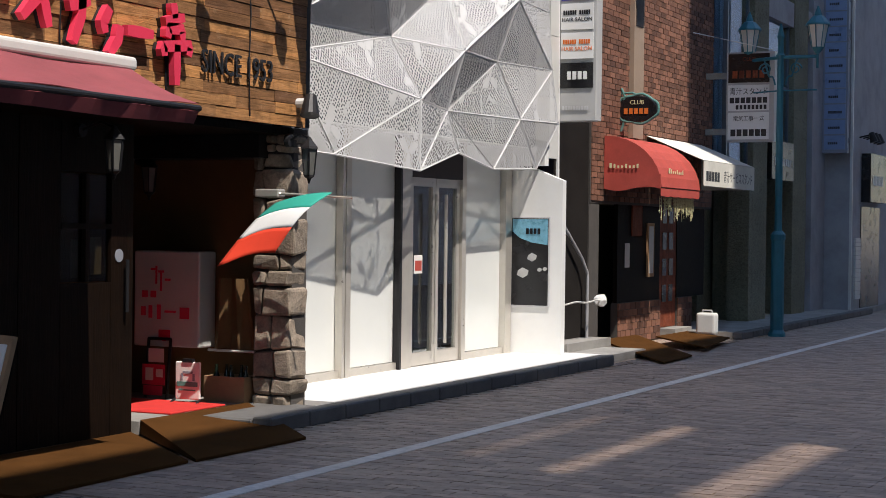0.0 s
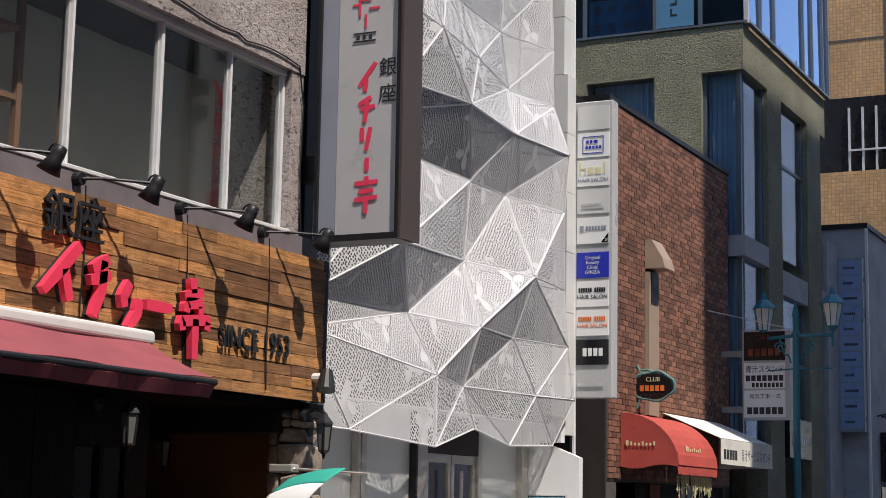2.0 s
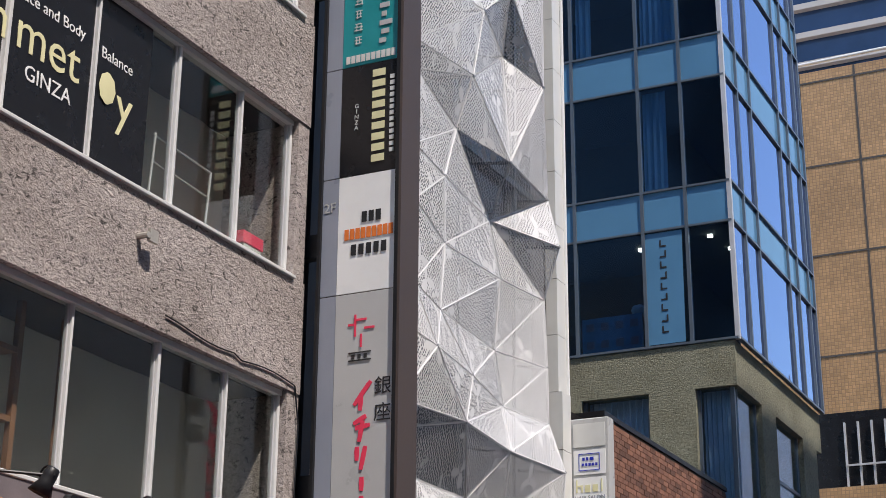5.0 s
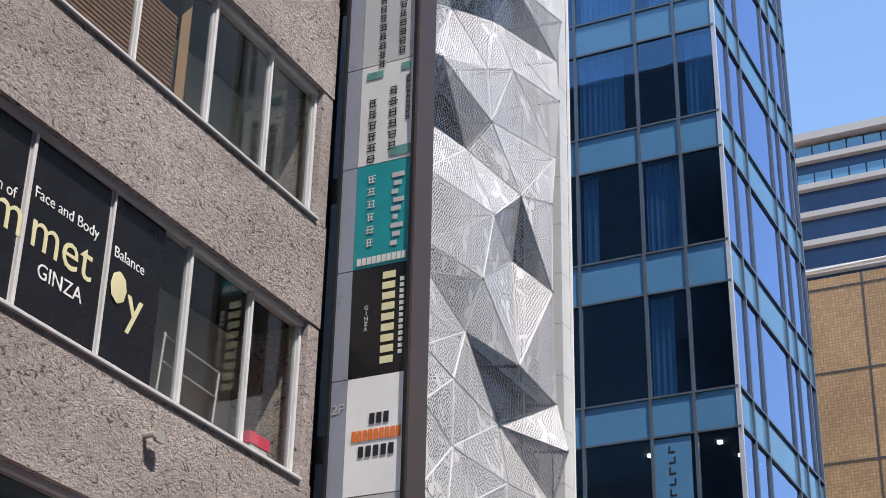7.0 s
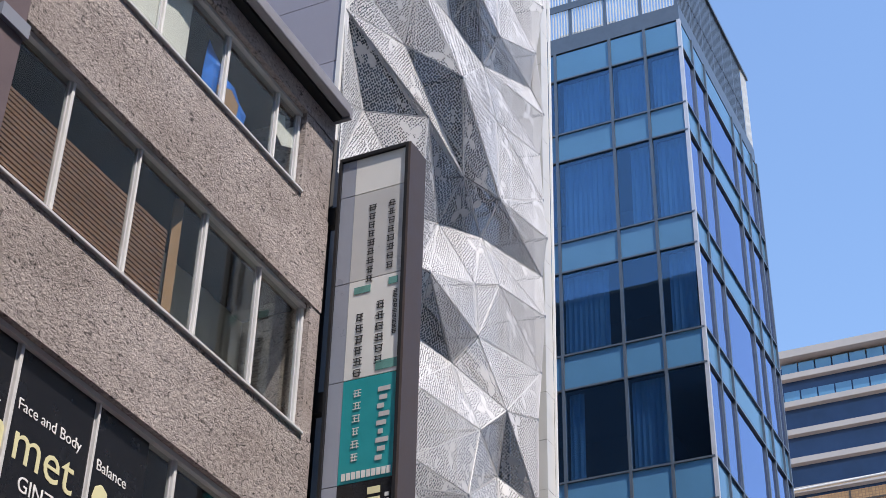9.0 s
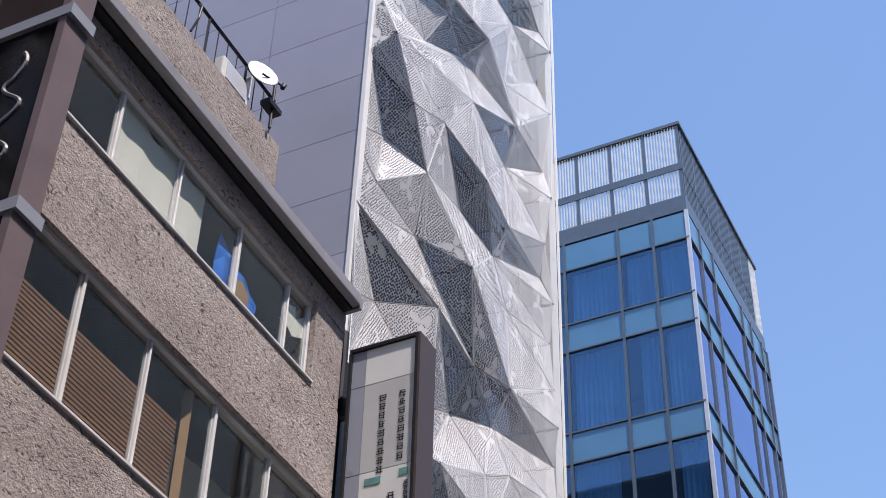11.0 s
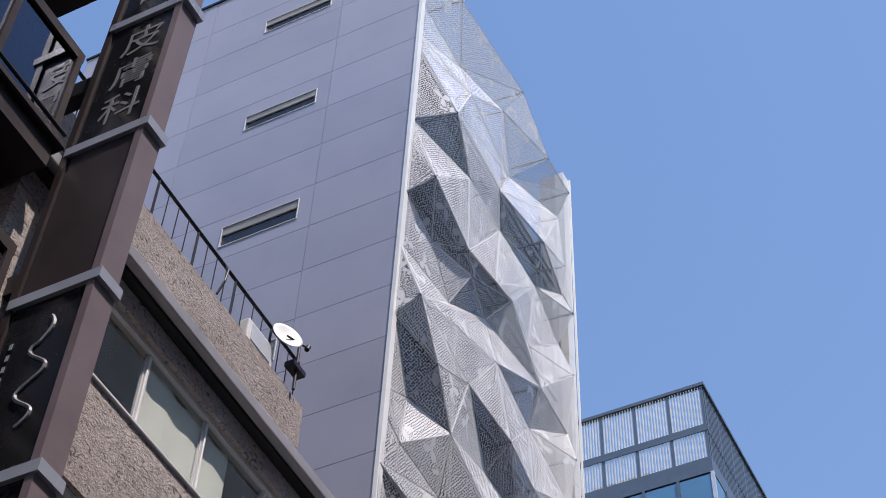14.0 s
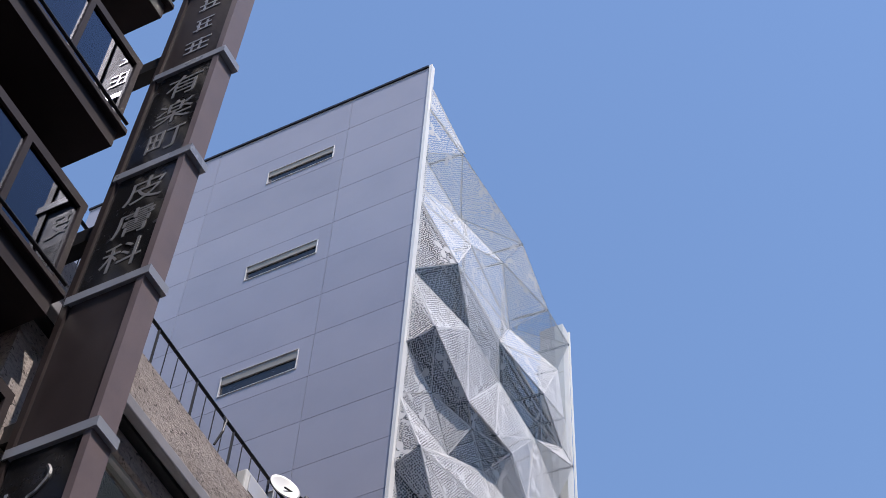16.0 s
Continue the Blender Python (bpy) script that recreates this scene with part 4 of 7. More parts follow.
BX = Matrix.Translation((-6.35, 6.98, 0.02)) @ Euler((0, 0, radians(-20))).to_matrix().to_4x4() @ Euler((radians(-14), 0, 0)).to_matrix().to_4x4()


def easel_part(name, material, *dims):
    bm = boxes(*dims)
    bmesh.ops.transform(bm, matrix=BX, verts=bm.verts)
    part(name, bm, material, board)


easel_part("leg", M_DARKWOOD, (-0.27, -0.23, 0, 0.03, 0, 0.95))
easel_part("leg", M_DARKWOOD, (0.23, 0.27, 0, 0.03, 0, 0.95))
easel_part("panel", M_CARD, (-0.3, 0.3, -0.03, -0.001, 0.15, 1.0))
easel_part("sheet", M_PAPER, (-0.26, 0.26, -0.036, -0.031, 0.19, 0.95))
easel_part("print", M_INK, *[(-0.2, 0.05 + 0.03 * (k % 4), -0.039, -0.0365, 0.24 + 0.06 * k, 0.255 + 0.06 * k) for k in range(11)])


def wall_lantern(at, out, label):
    lan = thing("wall_lantern", label, "lantern", at, "wall lanterns")
    x, y, z = at
    part("bracket", tube([(x - out, y, z + 0.2), (x - out * 0.4, y, z + 0.26), (x, y, z + 0.22)], 0.012), M_BLACK, lan)
    part("wall_plate", rods(((x - out - 0.02, y, z + 0.2), (x - out + 0.02, y, z + 0.2), 0.055, 0.05, 14)), M_BLACK, lan)
    part("roof", lathe((x, y, z + 0.13), [(0.085, 0), (0.075, 0.02), (0.03, 0.07), (0.012, 0.1)], 6), M_BLACK, lan)
    part("glass", lathe((x, y, z), [(0.045, -0.09), (0.068, 0.125)], 6), M_LANTERNDIM, lan)
    part("base", lathe((x, y, z - 0.1), [(0.008, -0.06), (0.02, -0.02), (0.05, 0.0), (0.048, 0.012)], 6), M_BLACK, lan)
    for k in range(6):
        a = (k) * math.tau / 6
        part("rib", rods(((x + 0.048 * math.cos(a), y + 0.048 * math.sin(a), z - 0.09), (x + 0.071 * math.cos(a), y + 0.071 * math.sin(a), z + 0.127), 0.006, None, 5)), M_BLACK, lan)
    return lan


wall_lantern((-7.04, 12.0, 2.14), 0.2, "black iron wall lantern on the stone pier")
wall_lantern((-7.35, 9.75, 2.1), 0.3, "black iron lantern under the awning")
wall_lantern((-8.75, 12.12, 2.0), 0.1, "black iron lantern on the ochre wall")

# stone pier
pier = thing("stone_pier", "pier of rough-hewn brown stones at the entrance corner", "pier", (-7.5, 12.3, 0))
random.seed(9)
part("core", boxes((-7.63, -7.27, 12.13, 12.36, 0.0, 2.45)), M_MORTAR, pier)
z = 0.0
while z < 2.35:
    h = random.choice((0.07, 0.1, 0.14, 0.18, 0.24, 0.3))
    z2 = min(z + h, 2.44)
    cut = random.uniform(-7.54, -7.36)
    for a, b in ((-7.64, cut), (cut, -7.245 + random.uniform(-0.03, 0.03))):
        bm = soft_box((a + 0.008, b - 0.008, 12.09 - random.uniform(0, 0.04), 12.34, z + 0.007, z2 - 0.007), 0.022, 2)
        for v in bm.verts:
            v.co += Vector((noise.noise(v.co * 9), noise.noise(v.co * 9 + Vector((7, 0, 0))), noise.noise(v.co * 9 + Vector((0, 5, 0))))) * 0.034
        part("stone", bm, M_STONE, pier)
    z = z2

# flag
flag = thing("tricolour_flag", "green white and red flag flying from a wall pole", "flag", (-7.3, 11.8, 1.9))
part("pole", rods(((-7.4, 11.85, 1.9), (-6.5, 11.78, 1.855), 0.013, 0.009)), M_STEEL, flag)
part("bracket", soft_box((-7.45, -7.22, 11.8, 11.92, 1.86, 1.93), 0.012), M_STEEL, flag)


def flag_point(u, v):
    """u along the fly from the pole, v along the hoist."""
    top = Vector((-6.69, 11.78, 1.90)).lerp(Vector((-7.02, 11.40, 1.407)), u)
    bot = Vector((-7.22, 11.82, 1.83)).lerp(Vector((-7.56, 11.40, 1.30)), u)
    p = top.lerp(bot, v)
    bulge = math.sin(math.pi * u) * 0.05
    return p + Vector((0.02 * math.sin(5 * v + 3 * u), -bulge - 0.03 * math.sin(4.5 * u + 2.2 * v), 0.045 * math.sin(math.pi * u) + 0.02 * math.sin(4 * v)))


for k, (mt, lb) in enumerate(((M_FLAG_G, "green stripe"), (M_FLAG_W, "white stripe"), (M_FLAG_R, "red stripe"))):
    part("stripe", sheet([[flag_point((k + a / 6) / 3, b / 10) for b in range(11)] for a in range(7)], 0.003), mt, flag, lb, smooth=True)

# ---- tall blade sign of the restaurant building ----
blade = thing("blade_sign", "tall projecting sign box with stacked tenant panels", "sign", (-6.65, 12.0, 3.8))
BY = 11.9
part("case", boxes((-7.10, -6.328, BY + 0.012, 12.16, 3.80, 12.10)), M_BROWNSIGN, blade)
part("frame", boxes((-6.325, -6.30, BY - 0.028, 12.22, 3.79, 12.11)), M_BROWNSIGN, blade, "brown metal return of the sign box")
for dims in ((-6.36, -6.326, BY - 0.03, 12.1, 3.841, 12.074), (-7.13, -6.326, BY - 0.03, 12.165, 12.075, 12.115), (-7.13, -6.326, BY - 0.03, 12.165, 3.785, 3.84), (-7.135, -7.105, BY - 0.03, 12.162, 3.841, 12.074)):
    part("edge_bar", boxes(dims), M_BLACK, blade, "black edge bar of the sign face")
for z in (4.35, 6.55, 9.2, 11.4):
    part("bracket", boxes((-7.52, -7.137, 12.0, 12.1, z, z + 0.22)), M_BLACK, blade)
PANELS = ((11.62, 12.07, M_OFFWHITE), (10.545, 11.61, M_SIGNGREY), (9.42, 10.535, M_OFFWHITE), (8.32, 9.41, M_TEAL), (7.235, 8.31, M_FILM), (6.125, 7.225, M_WHITE), (3.845, 6.115, M_SIGNGREY))
panels = []
for z0, z1, mt in PANELS:
    panels.append(part("panel", boxes((-6.94, -6.362, BY, BY + 0.011, z0, z1)), mt, blade))
    # blue-grey strip that paints the shaded left band of the sign face
    part("edge_strip", boxes((-7.104, -6.944, BY, BY + 0.011, z0, z1)), M_SIGNBLUE, blade)
face = lambda u, z: (-6.94 + u, BY - 0.003, z)


def glyphs(parent, mt, x, z, size, count, step, seed, facing=FACING_CAMERA, y=BY - 0.003):
    """A column of squares the size of characters, each filled with a few crossing bars."""
    rng = random.Random(seed)
    for k in range(count):
        bm = bmesh.new()
        h = size / 2
        for q in range(3):
            w = size * rng.uniform(0.6, 1.0)
            v = h - size * (0.12 + 0.36 * q)
            box(bm, -w / 2, w / 2, v - size * 0.045, v + size * 0.045, 0, 0.004)
        for u in (rng.uniform(-0.35, -0.1) * size, rng.uniform(0.1, 0.35) * size):
            box(bm, u - size * 0.045, u + size * 0.045, -h * rng.uniform(0.5, 1.0), h * rng.uniform(0.5, 1.0), -0.0015, 0.0025)
        bmesh.ops.transform(bm, matrix=Matrix.Translation((x, y, z - k * step)) @ facing, verts=bm.verts)
        bmesh.ops.recalc_face_normals(bm, faces=bm.faces)
        part("character", bm, mt, parent)


glyphs(panels[1], M_INK, -6.50, 11.40, 0.085, 8, 0.108, 1)
glyphs(panels[1], M_INK, -6.72, 11.40, 0.085, 9, 0.108, 2)
glyphs(panels[2], M_INK, -6.58, 10.20, 0.10, 6, 0.125, 3)
glyphs(panels[2], M_INK, -6.80, 10.10, 0.10, 6, 0.125, 4)
glyphs(panels[2], M_INK, -6.42, 10.32, 0.05, 9, 0.058, 5)
bars(panels[2], M_GREEN, FACING_CAMERA, (-6.6, BY - 0.003, 9.46), [(0.0, 0.24, 0.0, 0.1), (-0.28, -0.1, 0.92, 1.0), (0.1, 0.2, 0.95, 1.03)])
glyphs(panels[3], M_OFFWHITE, -6.78, 9.25, 0.09, 6, 0.135, 6)
bars(panels[3], M_OFFWHITE, FACING_CAMERA, (-6.9, BY - 0.003, 8.35), [(0.0 + 0.052 * k, 0.04 + 0.052 * k, 0.0, 0.075) for k in range(10)])
bars(panels[3], M_SIGNGREY, FACING_CAMERA, (-6.56, BY - 0.003, 8.5), [(0.02 * (k % 2), 0.07 + 0.03 * (k % 3), 0.09 * k, 0.09 * k + 0.05) for k in range(9)])
bars(panels[4], M_CREAM, FACING_CAMERA, (-6.62, BY - 0.003, 7.33), [(0.0, 0.13, 0.105 * k, 0.105 * k + 0.07) for k in range(9)])
bars(panels[4], M_OFFWHITE, FACING_CAMERA, (-6.44, BY - 0.003, 7.4), [(0.0, 0.045, 0.06 * k, 0.06 * k + 0.04) for k in range(13)])
writing(panels[4], "G\nI\nN\nZ\nA", M_OFFWHITE, (-6.78, BY - 0.003, 7.8), 0.06, FACING_CAMERA, lead=0.9)
bars(panels[5], M_INK, FACING_CAMERA, (-6.9, BY - 0.003, 6.45), [(0.2 + 0.07 * k, 0.25 + 0.07 * k, 0.32, 0.42) for k in range(3)] + [(0.1 + 0.075 * k, 0.15 + 0.075 * k, 0.02, 0.12) for k in range(5)])
bars(panels[5], M_ORANGE, FACING_CAMERA, (-6.9, BY - 0.003, 6.45), [(0.03 + 0.055 * k, 0.072 + 0.055 * k, 0.17, 0.27) for k in range(9)])
writing(blade, "2F", M_SIGNGREY, (-7.03, BY - 0.003, 6.95), 0.13, FACING_CAMERA)
for ch, z in (("銀", 5.25), ("座", 5.02)):
    writing(panels[6], ch, M_INK, (-6.46, BY - 0.004, z), 0.17, FACING_CAMERA, "character")
for pts in ([[(-6.62, 5.18), (-6.78, 4.98)], [(-6.71, 5.05), (-6.72, 4.93)]], [[(-6.66, 4.88), (-6.78, 4.82)], [(-6.76, 4.78), (-6.62, 4.80)], [(-6.69, 4.84), (-6.72, 4.66)]], [[(-6.74, 4.62), (-6.74, 4.5)], [(-6.66, 4.62), (-6.70, 4.42)]], [[(-6.69, 4.36), (-6.69, 4.24)]], [[(-6.69, 4.2), (-6.69, 4.15)], [(-6.8, 4.14), (-6.58, 4.15)], [(-6.76, 4.07), (-6.62, 4.08)], [(-6.8, 4.0), (-6.58, 4.02)], [(-6.69, 4.0), (-6.69, 3.88)]]):
    for n, s in enumerate(pts):
        bm = bmesh.new()
        stroke(bm, s, 0.045, 0.004, 0)
        bmesh.ops.transform(bm, matrix=Matrix(((0, 1, 0, 0.045), (-1, 0, 0, BY - 0.001 - 0.0015 * n), (0, 0, 1, 0.13), (0, 0, 0, 1))), verts=bm.verts)
        part("stroke", bm, M_RED, panels[6])
bars(panels[6], M_RED, FACING_CAMERA, (-6.75, BY - 0.003, 5.62), [(0, 0.02, 0.1, 0.3), (0.02, 0.12, 0.24, 0.26), (0.06, 0.08, 0.0, 0.12), (0.1, 0.2, 0.16, 0.18), (-0.06, 0.0, 0.2, 0.22)], "emblem")
bars(panels[6], M_INK, FACING_CAMERA, (-6.8, BY - 0.003, 5.5), [(0.0, 0.22, 0.0, 0.012), (0.0, 0.22, 0.07, 0.082), (0.03, 0.06, 0.02, 0.06), (0.09, 0.12, 0.02, 0.06), (0.15, 0.18, 0.02, 0.06)], "emblem")
lean(blade, 0.0, -0.006, 4.0)
# ---- tower with the folded screen ----
tower = thing("tower", "slender white tower with a folded perforated metal screen", "building", (-11, 15.6, 0))
body = part("body", boxes((-15.0, -8.02, 12.56, 18.95, 2.62, 25.0)), M_TOWERWALL, tower, "dark glazed wall behind the screen")
side = part("side_wall", boxes((-15.0, -7.66, 12.50, 12.55, 2.5, 28.12)), M_GREYWALL, tower, "side wall of grey metal panels")
SLOTS = ((20.45, 20.9), (23.41, 23.78), (26.35, 26.72), (17.45, 17.85))
COLS = (-15.0, -12.0, -9.17, -7.66)
for r in range(27):
    z0, z1 = 1.15 + r * 1.0, 2.14 + r * 1.0
    if z0 < 2.4:
        continue
    for a, b in zip(COLS, COLS[1:]):
        holes = [s for s in SLOTS if s[0] < z1 and s[1] > z0] if a == -12.0 else []
        if not holes:
            part("metal_panel", boxes((a + 0.004, b - 0.004, 12.470, 12.498, z0, z1)), M_PANEL, side)
        else:
            h0, h1 = max(holes[0][0], z0), min(holes[0][1], z1)
            part("metal_panel", boxes((a + 0.004, -10.75, 12.470, 12.498, z0, z1)), M_PANEL, side)
            part("metal_panel", boxes((-9.42, b - 0.004, 12.470, 12.498, z0, z1)), M_PANEL, side)
            if h0 > z0:
                part("metal_panel", boxes((-10.749, -9.421, 12.470, 12.498, z0, h0)), M_PANEL, side)
            if h1 < z1:
                part("metal_panel", boxes((-10.749, -9.421, 12.470, 12.498, h1, z1)), M_PANEL, side)
for a, b in zip(COLS, COLS[1:]):
    part("metal_panel", boxes((a + 0.004, b - 0.004, 12.470, 12.498, 28.15 - 0.0, 28.2)), M_PANEL, side)
for z0, z1 in SLOTS:
    slot = part("slot_window", boxes((-10.765, -9.405, 12.455, 12.469, z1, z1 + 0.014), (-10.765, -9.405, 12.455, 12.469, z0 - 0.014, z0), (-10.765, -10.751, 12.455, 12.469, z0 + 0.001, z1 - 0.001), (-9.419, -9.405, 12.455, 12.469, z0 + 0.001, z1 - 0.001)), M_WHITEFRAME, side, "slot window in a thin pale frame")
    # flat pale strip painted in place of the slot's lit soffit
    part("head", boxes((-10.75, -9.42, 12.472, 12.493, z0 + 0.6 * (z1 - z0), z1 - 0.001)), M_SLOTHEAD, slot)
    part("pane", boxes((-10.749, -9.421, 12.494, 12.4985, z0 + 0.001, z1 - 0.001)), M_FILM, slot)
part("roof_edge", boxes((-15.02, -7.6, 12.44, 12.56, 28.205, 28.26)), M_BLACK, tower)
part("corner_trim", boxes((-7.655, -7.60, 12.45, 12.56, 2.3, 13.8), (-7.655, -7.60, 12.45, 12.56, 13.8, 28.25)), M_WHITE, tower)
lean(bpy.data.objects["corner_trim"], -0.03, 0.0072, 13.8, 13.0, 28.3)
lean(side, -0.03, 0.0072, 13.8, 13.0, 28.3, -7.68)
part("roof", boxes((-15, -8.0, 12.57, 18.95, 25.01, 25.1)), M_CONC, tower)
end = part("end_wall", boxes((-8.1, -7.78, 18.70, 18.99, 2.5, 28.0)), M_GREYWALL, tower, "white panelled return at the screen's end")
for r in range(34):
    part("panel", boxes((-7.779, -7.60, 18.70, 18.975, 2.5 + r * 0.75, 3.242 + r * 0.75)), M_OFFWHITE, end)
fin = part("edge_fin", boxes((-7.605, -7.575, 18.98, 19.02, 0.5, 7.0), (-7.605, -7.575, 18.98, 19.02, 7.0, 28.05)), M_WHITE, tower)
lean(fin, -0.05, -0.005, 7.0, 7.0, 23.0)
lean(end, -0.05, -0.005, 7.0, 7.0, 23.0)

# folds of the screen: for each seam, nodes as (along the street, height, how far proud of the wall line)
FOLDS = []
FOLDS.append(((12.50, 2.31, -0.07), (13.25, 2.29, -0.01), (14.89, 2.20, 0.06), (16.13, 2.44, -0.10), (17.06, 2.30, -0.10), (18.32, 2.35, -0.10)))
FOLDS.append(((12.50, 3.16, -0.07), (14.91, 2.92, 0.05), (15.82, 2.87, -0.09), (17.59, 2.89, -0.01), (18.62, 2.91, 0.05)))
FOLDS.append(((12.50, 3.45, -0.07), (14.66, 3.53, -0.17), (15.83, 3.50, 0.10), (16.99, 3.50, -0.04), (18.43, 3.53, 0.04)))
FOLDS.append(((12.50, 4.24, -0.07), (13.23, 4.19, 0.07), (13.89, 4.12, 0.18), (16.07, 4.26, -0.23), (17.08, 4.20, 0.18), (18.35, 4.22, 0.02)))
FOLDS.append(((12.50, 5.07, -0.07), (16.09, 5.15, -0.18), (16.98, 5.14, -0.15), (18.09, 5.11, 0.12)))
FOLDS.append(((12.50, 5.71, -0.07), (13.83, 5.70, 0.17), (15.42, 5.83, 0.14), (16.73, 5.79, 0.07), (18.11, 5.81, 0.17)))
FOLDS.append(((12.50, 6.78, -0.07), (14.52, 6.41, 0.24), (15.79, 6.44, 0.04), (17.11, 6.43, -0.20), (18.06, 6.41, -0.02)))
FOLDS.append(((12.50, 7.41, -0.07), (14.26, 7.05, 0.09), (14.93, 6.94, 0.06), (17.01, 7.09, -0.26), (18.11, 7.13, -0.05)))
FOLDS.append(((12.50, 8.51, -0.07), (14.29, 7.98, 0.07), (15.12, 7.76, 0.01), (17.04, 7.98, -0.20), (18.15, 8.02, -0.10)))
FOLDS.append(((12.50, 8.85, -0.07), (14.33, 8.63, 0.03), (15.16, 8.57, -0.02), (16.87, 8.67, -0.26), (18.02, 8.65, 0.17)))
FOLDS.append(((12.50, 9.98, -0.07), (14.36, 9.52, 0.03), (15.54, 9.30, -0.07), (16.70, 9.30, 0.09), (18.12, 9.33, -0.02)))
FOLDS.append(((12.50, 9.74, -0.07), (14.22, 9.81, 0.08), (15.68, 10.00, 0.08), (16.95, 10.86, -0.12), (17.54, 10.63, 0.18)))
FOLDS.append(((12.50, 10.60, -0.07), (14.17, 10.70, 0.09), (15.91, 10.96, 0.11), (16.62, 11.57, 0.14), (17.56, 11.90, 0.17)))
FOLDS.append(((12.50, 11.22, -0.07), (14.87, 11.78, -0.26), (15.67, 11.81, -0.17), (16.04, 12.36, 0.00), (17.86, 12.77, 0.10)))
FOLDS.append(((12.50, 12.10, -0.07), (14.15, 12.24, 0.10), (14.50, 12.37, 0.08), (16.03, 13.15, -0.05), (16.57, 13.42, 0.05), (17.84, 13.64, 0.17)))
FOLDS.append(((12.50, 12.61, -0.07), (14.40, 13.11, -0.03), (15.54, 13.86, -0.35), (16.42, 14.14, -0.15), (18.03, 14.44, 0.05)))
FOLDS.append(((12.50, 13.52, -0.07), (13.34, 14.07, -0.29), (14.16, 14.44, 0.16), (15.54, 14.52, -0.01), (16.45, 14.72, 0.11), (17.97, 15.03, 0.16)))
FOLDS.append(((12.47, 14.93, -0.12), (13.99, 15.59, -0.14), (14.79, 15.51, 0.31), (16.72, 16.33, -0.08), (18.08, 15.80, 0.06)))
FOLDS.append(((12.49, 15.77, -0.12), (12.89, 15.59, -0.11), (13.84, 16.48, 0.09), (15.37, 17.15, -0.17), (16.48, 17.20, -0.19), (18.32, 16.86, -0.09)))
FOLDS.append(((12.50, 16.19, -0.12), (13.22, 16.71, -0.24), (13.23, 17.16, 0.18), (14.24, 17.74, 0.12), (15.47, 17.70, 0.18), (16.62, 17.80, 0.01), (18.13, 18.03, -0.16), (18.36, 17.64, -0.03)))
FOLDS.append(((12.50, 17.57, -0.11), (12.62, 17.91, 0.21), (15.29, 19.19, 0.03), (17.21, 19.68, -0.34), (18.08, 18.65, -0.04)))
FOLDS.append(((12.50, 19.03, -0.12), (14.10, 19.41, -0.18), (15.38, 20.34, -0.23), (17.11, 20.38, -0.08), (18.17, 20.29, -0.09), (18.16, 19.65, 0.06)))
FOLDS.append(((12.50, 20.14, -0.09), (13.35, 19.94, -0.09), (14.41, 20.23, 0.03), (15.74, 21.00, 0.06), (16.99, 21.31, -0.23), (18.23, 21.64, 0.04)))
FOLDS.append(((12.50, 21.41, -0.10), (12.71, 20.54, 0.27), (14.03, 20.36, 0.16), (15.03, 20.66, 0.14), (17.36, 23.18, -0.27), (18.16, 22.45, -0.20)))
FOLDS.append(((12.50, 21.94, -0.10), (14.25, 22.42, 0.02), (16.07, 23.29, -0.32), (18.02, 23.52, -0.04), (18.19, 23.13, 0.09)))
FOLDS.append(((12.50, 23.92, -0.08), (13.26, 22.82, 0.28), (15.58, 23.74, -0.11), (17.01, 23.82, 0.07), (17.94, 24.16, 0.05)))
FOLDS.append(((12.50, 24.31, -0.11), (13.93, 24.26, 0.16), (16.37, 25.12, -0.29), (18.03, 25.71, -0.08)))
FOLDS.append(((12.50, 25.27, -0.09), (14.15, 25.58, -0.19), (15.55, 25.97, -0.04), (17.04, 26.22, 0.18), (18.01, 26.31, 0.17)))
FOLDS.append(((12.50, 26.75, -0.03), (13.51, 26.58, 0.13), (15.86, 26.80, 0.21)))
FOLDS.append(((12.50, 27.53, -0.03), (13.62, 26.75, 0.13)))
# each strip between two seams, as steps along its lower (l) and its upper (u) seam; capitals are facets toned for
# shade, duller and punched wider
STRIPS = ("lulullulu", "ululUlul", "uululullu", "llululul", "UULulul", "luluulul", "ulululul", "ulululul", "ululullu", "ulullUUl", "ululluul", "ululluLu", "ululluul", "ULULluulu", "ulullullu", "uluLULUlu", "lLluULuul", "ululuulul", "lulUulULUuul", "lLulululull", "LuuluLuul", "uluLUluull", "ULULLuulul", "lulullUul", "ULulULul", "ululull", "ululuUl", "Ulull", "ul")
screen = part("screen_frame", bmesh.new(), M_SEAM, tower, "folded screen of white perforated metal triangles")
frame_bm = bmesh.new()


